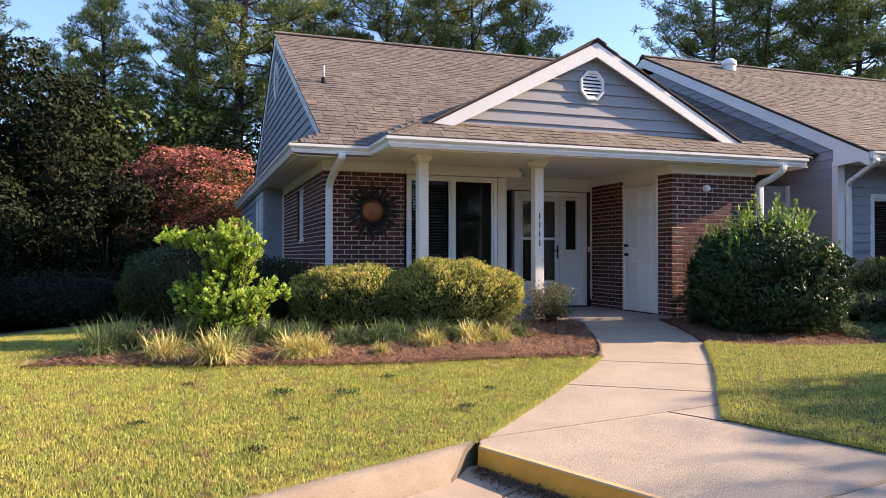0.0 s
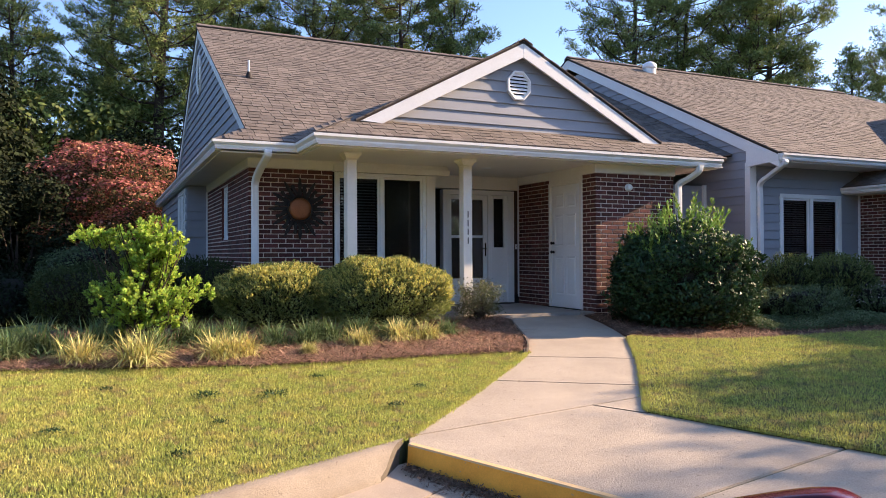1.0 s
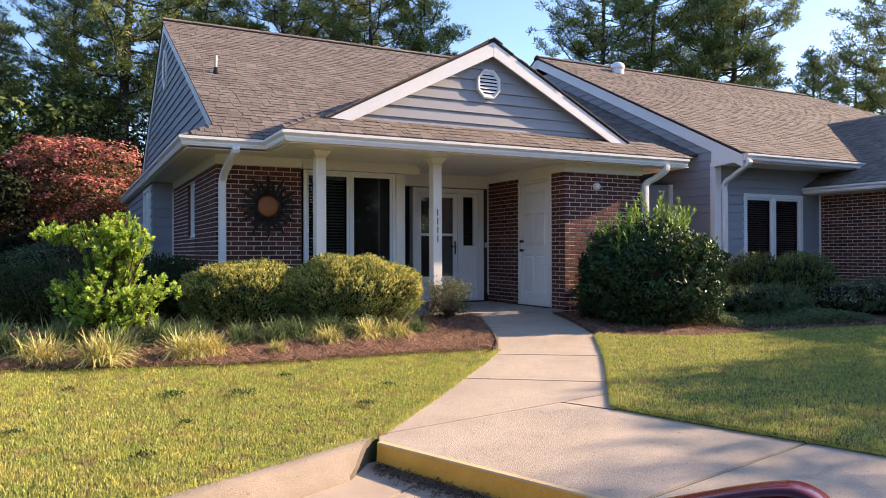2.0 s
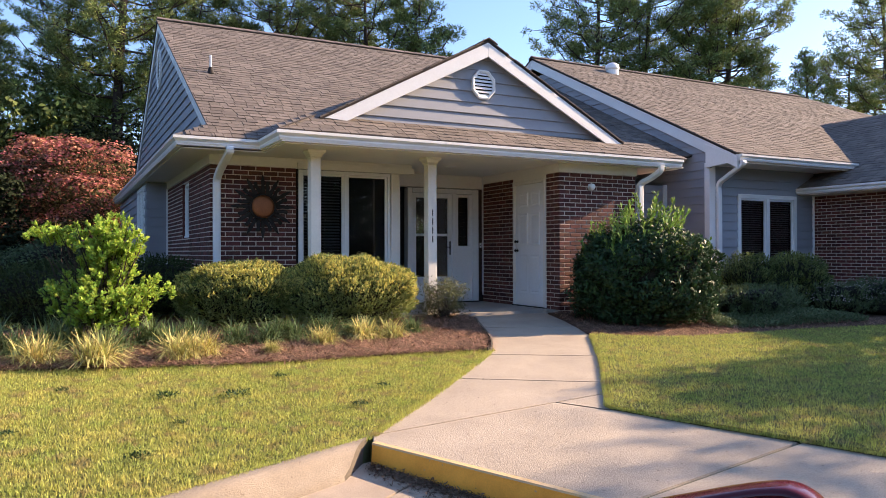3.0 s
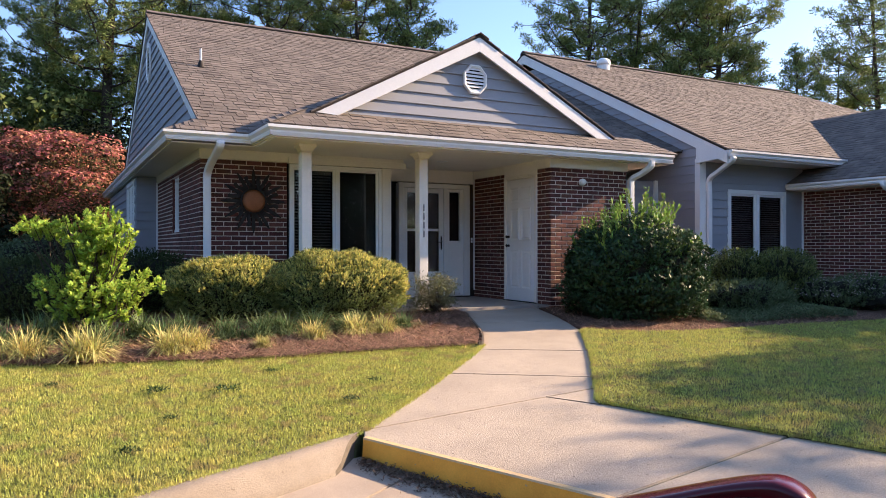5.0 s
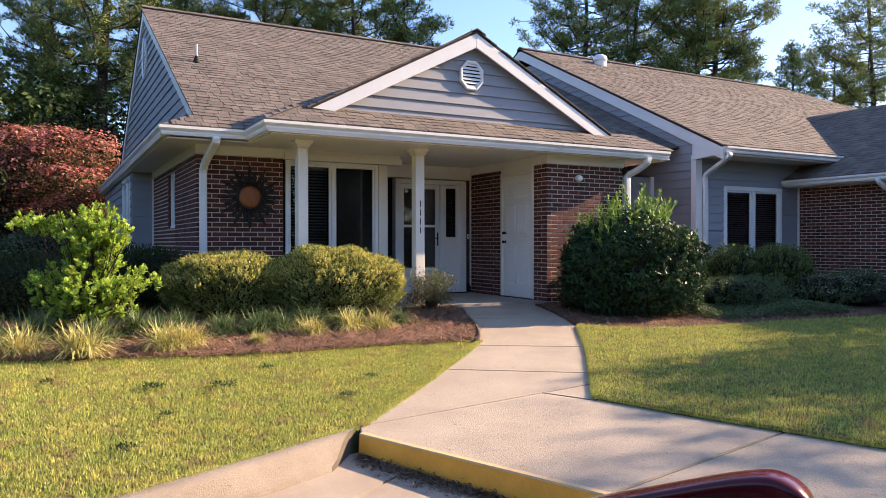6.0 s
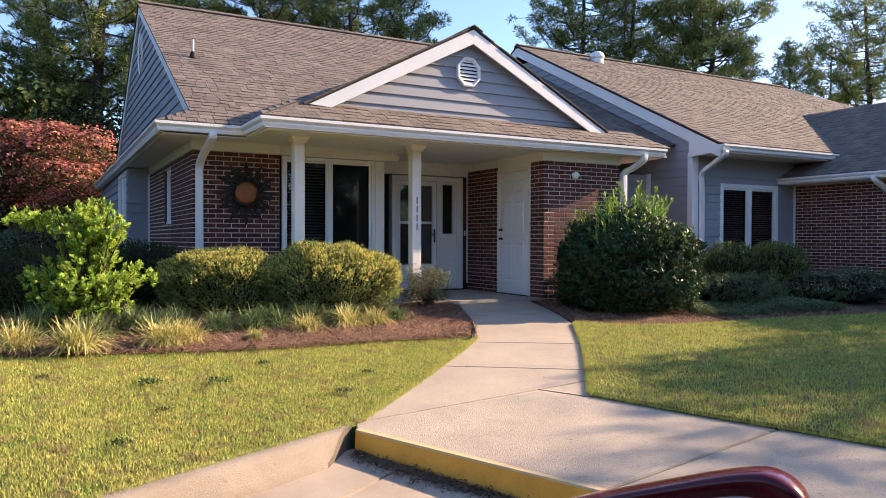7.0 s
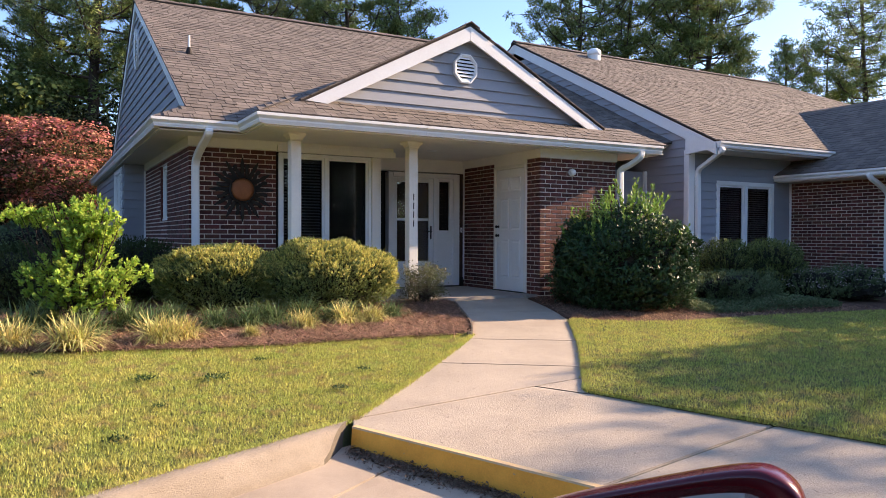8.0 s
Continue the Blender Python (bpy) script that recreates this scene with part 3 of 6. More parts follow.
def framed_window(name, label, at, rz, width, z0, z1, panes=2, frame_w=0.07, blind=True, depth=0.10, mullion=0.07, blinds=None, sash_w=0.04):
    """A fixed window: outer trim, sashes, panes and, behind them, slatted blinds; the outside is -y."""
    win = thing(name, label, "window", kind="structure", at=at, rz=rz)
    trim = bmesh.new()
    box(0, width, -0.03, 0.03, z1 - frame_w, z1, trim)
    box(0, width, -0.04, 0.05, z0, z0 + frame_w * 0.8, trim)
    box(0, frame_w, -0.03, 0.03, z0 + frame_w * 0.8, z1 - frame_w, trim)
    box(width - frame_w, width, -0.03, 0.03, z0 + frame_w * 0.8, z1 - frame_w, trim)
    part("window_frame", trim, TRIM, win, bevel=0.004)
    inner = width - 2 * frame_w
    each = (inner - mullion * (panes - 1)) / panes
    for i in range(panes):
        x0 = frame_w + i * (each + mullion)
        if i:
            part("mullion", box(x0 - mullion, x0, -0.026, 0.028, z0 + frame_w * 0.8, z1 - frame_w), TRIM, win, bevel=0.004)
        sash = bmesh.new()
        s, za, zb = sash_w, z0 + frame_w * 0.8, z1 - frame_w
        box(x0, x0 + s, 0.0, 0.035, za, zb, sash)
        box(x0 + each - s, x0 + each, 0.0, 0.035, za, zb, sash)
        box(x0 + s, x0 + each - s, 0.0, 0.035, zb - s, zb, sash)
        box(x0 + s, x0 + each - s, 0.0, 0.035, za, za + s, sash)
        part("sash", sash, TRIM, win, bevel=0.003)
        pane = part("pane", box(x0 + s, x0 + each - s, 0.016, 0.020, za + s, zb - s), GLASS, win, "clear window glass")
        pane.visible_shadow = False
        if (blinds is None and blind) or (blinds and blinds[i]):
            slats = part("blind", box(x0 + s + 0.005, x0 + each - s - 0.005, 0.06, 0.10, zb - s - 0.05, zb - s), BLIND, win, "dark slatted blind")
            z = zb - s - 0.085
            while z > za + s:
                bm = bmesh.new()
                ring = [(x0 + s + 0.008, 0.055, z - 0.012), (x0 + s + 0.008, 0.100, z + 0.012), (x0 + s + 0.008, 0.100, z + 0.014), (x0 + s + 0.008, 0.055, z - 0.010)]
                prism(ring, (each - 2 * s - 0.016, 0, 0), bm)
                part("slat", bm, BLIND, slats)
                z -= 0.045
        # black sheets stand in for the darkness of the unlit room
        part("unlit_backdrop", box(x0 + s - 0.01, x0 + each - s + 0.01, 0.5, 0.52, za, zb), BLACK, win, "black sheet for the unlit room behind")
    part("unlit_side", box(-0.02, width + 0.02, 0.52, 0.54, z0 - 0.1, z1 + 0.1), BLACK, win, "black sheet for the unlit room behind")
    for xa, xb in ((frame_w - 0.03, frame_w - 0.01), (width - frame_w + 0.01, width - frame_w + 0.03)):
        part("unlit_side", box(xa, xb, 0.052, 0.52, z0, z1), BLACK, win, "black sheet for the unlit room behind")
    part("unlit_side", box(0, width, 0.052, 0.52, z1 - frame_w + 0.01, z1 - frame_w + 0.03), BLACK, win, "black sheet for the unlit room behind")
    return win


# ------------------------------------------------------------------ the brick house
CEIL, BRICK_TOP = 2.29, 2.16
PITCH = 0.52
XL, XU, YF, YD, YP, XP = 1.83, 6.87, 10.55, 11.60, 9.24, 8.42

brick_wall("wall_front", "red-brown brick wall panel under the porch roof", (XL, YF, 0), 0, 1.23, BRICK_TOP - 33 * COURSE, BRICK_TOP)
brick_wall("wall_side", "red-brown brick side wall with a small window", (XL, 15.2, 0), -90, 15.2 - YF, BRICK_TOP - 33 * COURSE, BRICK_TOP, holes=((1.95, 2.72, 1.16, 2.08),), own=(2.75, 4.6))
brick_wall("wall_porch", "red-brown brick wall inside the porch", (XU, YD + 0.05, 0), -90, YD + 0.05 - 10.53, BRICK_TOP - 32 * COURSE, BRICK_TOP)
brick_wall("wall_pier_side", "narrow red-brown brick return beside the storage door", (XU, 9.59, 0), -90, 9.59 - YP, BRICK_TOP - 33 * COURSE, BRICK_TOP)
brick_wall("wall_pier", "red-brown brick wall facing the lawn", (XU, YP, 0), 0, XP - XU, BRICK_TOP - 33 * COURSE, BRICK_TOP)
brick_wall("wall_pier_end", "red-brown brick end wall of the store", (XP, YP + 0.21, 0), 90, 2.2, BRICK_TOP - 33 * COURSE, BRICK_TOP)

reveal = thing("wall_reveal", "brick reveal of the small side window", "wall", kind="structure")
for y0, y1, z0, z1 in ((13.252, 13.262, 1.16, 2.08), (12.468, 12.478, 1.16, 2.08), (12.478, 13.252, 1.148, 1.16)):
    part("lining", box(XL + 0.006, XL + 0.2, y0, y1, z0, z1), BRICK_FAR, reveal)
framed_window("window_side", "small white-framed side window in brick", (XL + 0.075, 13.25, 0), -90, 0.77, 1.16, 2.08, panes=1, frame_w=0.05, blind=False)

# porch floor and ceiling
slab = thing("floor", "grey concrete porch floor slab", "floor", kind="structure")
part("slab", prism([(XL + 0.25, 9.38, 0), (6.66, 9.38, 0), (6.66, YP + 0.05, 0), (XU - 0.004, YP + 0.05, 0), (XU - 0.004, YD + 0.1, 0), (4.76, YD + 0.1, 0), (4.76, YF - 0.03, 0), (XL + 0.25, YF - 0.03, 0)], (0, 0, -0.2)), SLAB, slab)

ceiling = new("ceiling", finish("ceiling", prism([(1.30, 9.97, CEIL), (2.40, 9.97, CEIL), (2.40, 8.90, CEIL), (9.16, 8.90, CEIL), (9.16, 11.9, CEIL), (1.30, 11.9, CEIL)], (0, 0, 0.02)), CREAM))
tagged(ceiling, "cream painted porch ceiling and soffit", "ceiling", kind="structure")
soffit = new("soffit", finish("soffit", box(1.30, XL + 0.05, 11.9, 22.6, CEIL, CEIL + 0.02), CREAM))
tagged(soffit, "cream painted soffit along the side eave", "soffit", kind="structure")


def friezes():
    ob = thing("trim", "cream painted frieze boards above the brick", "trim", kind="structure")
    for x0, x1, y0, y1, z0, z1 in ((XL - 0.02, 4.94, YF - 0.035, YF + 0.12, BRICK_TOP - 0.005, CEIL), (XL - 0.02, XL + 0.12, YF + 0.12, 15.2, BRICK_TOP - 0.005, CEIL),
                                   (4.70, XU, YD - 0.03, YD + 0.12, 2.06, CEIL), (XU - 0.022, XU + 0.12, 10.53, YD - 0.03, BRICK_TOP - 0.004, CEIL),
                                   (XU - 0.022, XP + 0.02, YP - 0.022, YP + 0.12, BRICK_TOP - 0.004, CEIL), (XU - 0.022, XU + 0.12, YP + 0.12, 9.585, BRICK_TOP - 0.004, CEIL),
                                   (XU - 0.018, XU + 0.12, 9.585, 10.53, 2.085, CEIL), (XP - 0.1, XP + 0.02, YP + 0.12, 11.4, BRICK_TOP - 0.004, CEIL)):
        part("board", box(x0, x1, y0, y1, z0, z1), CREAM, ob, bevel=0.004)


friezes()

# big porch window, with its header and side posts
window = framed_window("window_porch", "wide white-framed porch window with dark blinds", (3.09, YF, 0), 0, 1.47, 0.30, 2.135, panes=2, frame_w=0.05, mullion=0.055, blinds=(True, False), sash_w=0.03)
part("header", box(-0.03, 1.87, -0.075, -0.036, 2.14, 2.235), CREAM, window, bevel=0.005)
part("side_board", box(1.475, 1.63, -0.045, 0.12, 0.0, 2.135), CREAM, window, bevel=0.006)
part("apron", box(0.0, 1.47, -0.02, 0.1, 0.0, 0.297), CREAM, window)

# return wall beside the front door
ret = siding_wall("wall_return", "grey lap siding beside the front door", (4.72, YF + 0.08, 0), 90, 13, lambda z: 0.0, lambda z: YD - YF - 0.08, z0=0.0, step=0.17)


def front_door():
    y = YD
    ob = thing("door_1", "white front door with glass storm panes and a half-glazed sidelight", "door", kind="structure", at=(5.335, y, 0))
    w = 1.43
    frame_bm = bmesh.new()
    box(0, 0.09, -0.05, 0.1, 0, 2.04, frame_bm)
    box(0.885, 0.96, -0.05, 0.1, 0.0, 1.955, frame_bm)
    box(w - 0.13, w, -0.05, 0.1, 0, 2.04, frame_bm)
    box(0.09, w - 0.13, -0.05, 0.1, 1.955, 2.04, frame_bm)
    part("door_frame", frame_bm, TRIM, ob, bevel=0.006)
    leaf = part("storm_door", box(0.095, 0.17, -0.03, 0.0, 0.02, 1.95), TRIM, ob, "white storm door with two glass panes", bevel=0.004)
    part("stile", box(0.80, 0.88, -0.03, 0.0, 0.02, 1.95), TRIM, leaf, bevel=0.004)
    part("rail", box(0.17, 0.80, -0.03, 0.0, 1.87, 1.95), TRIM, leaf, bevel=0.004)
    part("rail", box(0.17, 0.80, -0.03, 0.0, 1.19, 1.235), TRIM, leaf, bevel=0.004)
    part("kick_panel", box(0.17, 0.80, -0.03, 0.0, 0.02, 0.47), TRIM, leaf, bevel=0.004)
    for z0, z1 in ((0.47, 1.19), (1.235, 1.87)):
        p = part("pane", box(0.17, 0.80, -0.016, -0.012, z0, z1), GLASS, leaf, "clear door glass")
        p.visible_shadow = False
    part("inner_door", box(0.10, 0.88, 0.04, 0.08, 0.02, 1.95), BROWN, ob, "dark brown inner door")
    part("handle_plate", box(0.828, 0.852, -0.045, -0.03, 0.86, 1.10), DARK_IRON, ob, "dark handle", bevel=0.004)
    part("lever", tube([(0.84, -0.045, 1.0), (0.84, -0.075, 1.0), (0.76, -0.08, 0.995)], 0.009), DARK_IRON, ob, "dark handle")
    side = part("sidelight", box(0.965, 1.33, -0.02, 0.03, 0.02, 1.02), TRIM, ob, "white panel with a narrow dark pane", bevel=0.006)
    part("stile", box(0.965, 1.02, -0.02, 0.03, 1.02, 1.95), TRIM, side, bevel=0.004)
    part("stile", box(1.23, 1.33, -0.02, 0.03, 1.02, 1.95), TRIM, side, bevel=0.004)
    part("rail", box(1.02, 1.23, -0.02, 0.03, 1.90, 1.95), TRIM, side, bevel=0.004)
    p = part("pane", box(1.02, 1.23, 0.0, 0.004, 1.02, 1.90), GLASS, side, "clear sidelight glass")
    p.visible_shadow = False
    # black sheet in place of the unlit hall
    part("unlit_backdrop", box(0.97, 1.33, 0.10, 0.12, 0.02, 1.95), BLACK, ob, "black sheet for the unlit hall behind")
    part("threshold", box(0.02, w - 0.02, -0.09, 0.06, 0.0, 0.02), DARK_IRON, ob, "dark threshold")
    return ob


front_door()
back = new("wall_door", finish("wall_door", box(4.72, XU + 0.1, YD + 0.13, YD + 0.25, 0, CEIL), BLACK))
tagged(back, "dark wall round the front door", "wall", kind="structure")
jamb = new("wall_corner", finish("wall_corner", box(6.77, XU - 0.002, YD - 0.015, YD + 0.12, 0.0, 2.058), BROWN, bevel=0.004))
tagged(jamb, "dark brown board beside the front door", "wall", kind="structure")
strip = new("trim_strip", finish("trim_strip", box(XU - 0.02, XU - 0.002, YD - 0.05, YD - 0.018, 0.12, BRICK_TOP), TRIM))
tagged(strip, "thin white corner strip on brick", "trim", kind="structure")


def storage_door():
    ob = thing("door_2", "white six-panel storage door in a cream frame", "door", kind="structure", at=(XU, 10.53, 0), rz=-90)
    w = 0.94
    fr = bmesh.new()
    box(0, 0.055, -0.028, 0.1, 0, 2.08, fr)
    box(w - 0.055, w, -0.028, 0.1, 0, 2.08, fr)
    box(0.055, w - 0.055, -0.028, 0.1, 2.035, 2.08, fr)
    part("door_frame", fr, CREAM, ob, bevel=0.005)
    leaf = part("leaf", box(0.058, w - 0.058, 0.0, 0.04, 0.015, 2.03), TRIM, ob)
    lw = w - 0.116
    for col in range(2):
        x0 = 0.058 + lw * (0.14 + 0.40 * col)
        x1 = x0 + lw * 0.31
        for z0, z1 in ((0.22, 0.86), (1.02, 1.55), (1.66, 1.90)):
            pn = bmesh.new()
            outer = [(x0, z0), (x1, z0), (x1, z1), (x0, z1)]
            ins = [(x0 + 0.03, z0 + 0.03), (x1 - 0.03, z0 + 0.03), (x1 - 0.03, z1 - 0.03), (x0 + 0.03, z1 - 0.03)]
            ins2 = [(x0 + 0.045, z0 + 0.045), (x1 - 0.045, z0 + 0.045), (x1 - 0.045, z1 - 0.045), (x0 + 0.045, z1 - 0.045)]
            ra = [pn.verts.new((x, -0.014, z)) for x, z in outer]
            rb = [pn.verts.new((x, -0.001, z)) for x, z in ins]
            rc = [pn.verts.new((x, -0.009, z)) for x, z in ins2]
            rd = [pn.verts.new((x, 0.002, z)) for x, z in outer]
            for i in range(4):
                j = (i + 1) % 4
                pn.faces.new((ra[i], ra[j], rb[j], rb[i]))
                pn.faces.new((rb[i], rb[j], rc[j], rc[i]))
                pn.faces.new((ra[i], rd[i], rd[j], ra[j]))
            pn.faces.new(rc)
            part("panel", pn, TRIM, leaf)
    for z in (0.93, 1.08):
        part("knob", tube([(0.115, 0.0, z), (0.115, -0.03, z), (0.115, -0.045, z), (0.115, -0.06, z)], [0.024, 0.012, 0.027, 0.018], 12), DARK_IRON, ob, "dark metal knob", smooth=True)
    part("sill", box(0.0, w, -0.05, 0.05, -0.005, 0.014), DARK_IRON, ob, "dark threshold")
    return ob


storage_door()


def column(x, y, bars):
    ob = thing("column", "square white-painted wooden porch column" + (" with dark numeral bars" if bars else ""), "column", "porch columns", at=(x, y, 0))
    h = 0.072
    part("shaft", box(-h, h, -h, h, 0.12, CEIL - 0.10), CREAM, ob, bevel=0.008)
    part("base", box(-h - 0.02, h + 0.02, -h - 0.02, h + 0.02, 0.0, 0.12), CREAM, ob, bevel=0.008)
    cap = bmesh.new()
    box(-h - 0.012, h + 0.012, -h - 0.012, h + 0.012, CEIL - 0.10, CEIL - 0.075, cap)
    ring0 = [cap.verts.new((sx * (h + 0.014), sy * (h + 0.014), CEIL - 0.075)) for sx, sy in ((-1, -1), (1, -1), (1, 1), (-1, 1))]
    ring1 = [cap.verts.new((sx * (h + 0.045), sy * (h + 0.045), CEIL - 0.035)) for sx, sy in ((-1, -1), (1, -1), (1, 1), (-1, 1))]
    for i in range(4):
        cap.faces.new((ring0[i], ring0[(i + 1) % 4], ring1[(i + 1) % 4], ring1[i]))
    cap.faces.new(ring1)
    box(-h - 0.05, h + 0.05, -h - 0.05, h + 0.05, CEIL - 0.035, CEIL - 0.002, cap)
    part("capital", cap, CREAM, ob)
    if bars:
        for i in range(4):
            z = 1.435 - i * 0.128
            part("numeral_bar", box(-0.008, 0.008, -h - 0.008, -h - 0.001, z, z + 0.095), DARK_IRON, ob, "small dark metal bar", bevel=0.003)
    return ob


column(3.02, 9.55, False)
column(4.785, 9.57, True)


def ceiling_spot():
    ob = thing("ceiling_light", "small round recessed porch ceiling light, unlit", "ceiling light", at=(5.55, 10.35, CEIL))
    part("rim", tube([(0, 0, -0.012), (0, 0, -0.004), (0, 0, 0.0)], [0.07, 0.085, 0.085], 20), TRIM, ob)
    part("lens", tube([(0, 0, -0.016), (0, 0, -0.013)], [0.05, 0.055], 20), WHITE_METAL, ob)


ceiling_spot()


def planter():
    ob = thing("planter", "dark reddish-brown planter pot beside the front door", "planter", at=(5.02, 11.25, 0))
    bm = tube([(0, 0, 0), (0, 0, 0.05), (0, 0, 0.36), (0, 0, 0.365), (0, 0, 0.43), (0, 0, 0.43), (0, 0, 0.36)], [0.10, 0.11, 0.145, 0.16, 0.165, 0.14, 0.13], 20)
    part("pot", bm, BROWN, ob, smooth=False)
    part("earth", tube([(0, 0, 0.33), (0, 0, 0.385)], [0.12, 0.125], 16), MULCH, ob, "dark potting earth")


planter()
bell = thing("doorbell", "small pale doorbell on the dark board", "doorbell", at=(6.82, YD - 0.015, 1.03))
part("plate", box(-0.02, 0.02, -0.012, 0.0, -0.045, 0.045), TRIM, bell, bevel=0.004)
part("button", tube([(0, -0.012, 0), (0, -0.018, 0)], 0.009, 10), BROWN, bell, "dark button")
foot = new("trim_foot", finish("trim_foot", box(6.765, XU - 0.004, YD - 0.03, YD - 0.012, 0.0, 0.16), DARK_IRON, bevel=0.003))
tagged(foot, "dark metal foot plate beside the front door", "trim", kind="structure")


def wall_lamp():
    ob = thing("wall_lamp", "small round white lamp on the brick wall", "wall lamp", at=(7.48, YP, 1.94))
    part("base", tube([(0, 0, 0), (0, -0.02, 0)], [0.055, 0.055], 16), WHITE_METAL, ob)
    part("globe", tube([(0, -0.02, 0), (0, -0.045, 0), (0, -0.075, 0), (0, -0.09, 0)], [0.045, 0.055, 0.045, 0.015], 16), TRIM, ob, smooth=True)


wall_lamp()


def sun_plaque():
    ob = thing("wall_ornament", "dark iron sunburst with a copper disc on the brick wall", "wall ornament", at=(2.56, YF, 1.57))
    part("disc", tube([(0, -0.02, 0), (0, -0.05, 0), (0, -0.068, 0), (0, -0.074, 0)], [0.165, 0.165, 0.12, 0.03], 28), COPPER, ob, "copper coloured domed disc", smooth=True)
    part("ring", tube([(0.178 * math.cos(a), -0.045, 0.178 * math.sin(a)) for a in np.linspace(0, 2 * math.pi, 29)], 0.016, 6, cap=False), DARK_IRON, ob)
    for i in range(24):
        a = 2 * math.pi * i / 24
        length = 0.46 if i % 2 == 0 else 0.37
        wave = 0.022 if i % 2 else 0.0
        c, s = math.cos(a), math.sin(a)
        shape = ((0.17, 0.020), (0.22, 0.030), (0.30, 0.022), (0.36, 0.028), (length, 0.005))
        ring = [(r, w + wave * math.sin(r * 24)) for r, w in shape]
        ring += [(r, -w + wave * math.sin(r * 24)) for r, w in shape[::-1]]
        pts = [(r * c - w * s, -0.022, r * s + w * c) for r, w in ring]
        part("ray", prism(pts, (0, -0.012, 0)), DARK_IRON, ob)
    return ob


sun_plaque()

# ------------------------------------------------------------------ main roof
Y_EAVE, Z_EAVE = 9.90, 2.44
Y_RIDGE = 16.40
Z_RIDGE = Z_EAVE + PITCH * (Y_RIDGE - Y_EAVE)
SLOPE = Vector((0, 1, PITCH)).normalized()
GABLE_L, GABLE_R = 1.76, 9.20


def ridge_vent(roof, x0, count, y, z, pitch):
    """A raised vent along the ridge under overlapping caps."""
    part("ridge_vent", prism([(x0, y - 0.12, z - 0.12 * pitch - 0.01), (x0, y - 0.12, z - 0.12 * pitch + 0.045), (x0, y, z + 0.055), (x0, y + 0.12, z - 0.12 * pitch + 0.045), (x0, y + 0.12, z - 0.12 * pitch - 0.01)], (count * 0.3, 0, 0)), ROOF_EDGE, roof, "dark ridge vent")
    for i in range(count):
        x = x0 + 0.3 * i
        bm = bmesh.new()
        for sgn in (-1, 1):
            prism([(x, y, z + 0.072), (x + 0.31, y, z + 0.064), (x + 0.31, y + sgn * 0.13, z + 0.064 - 0.13 * pitch), (x, y + sgn * 0.13, z + 0.072 - 0.13 * pitch)], (0, 0, -0.010), bm)
        part("ridge_cap", bm, SHINGLE, roof)


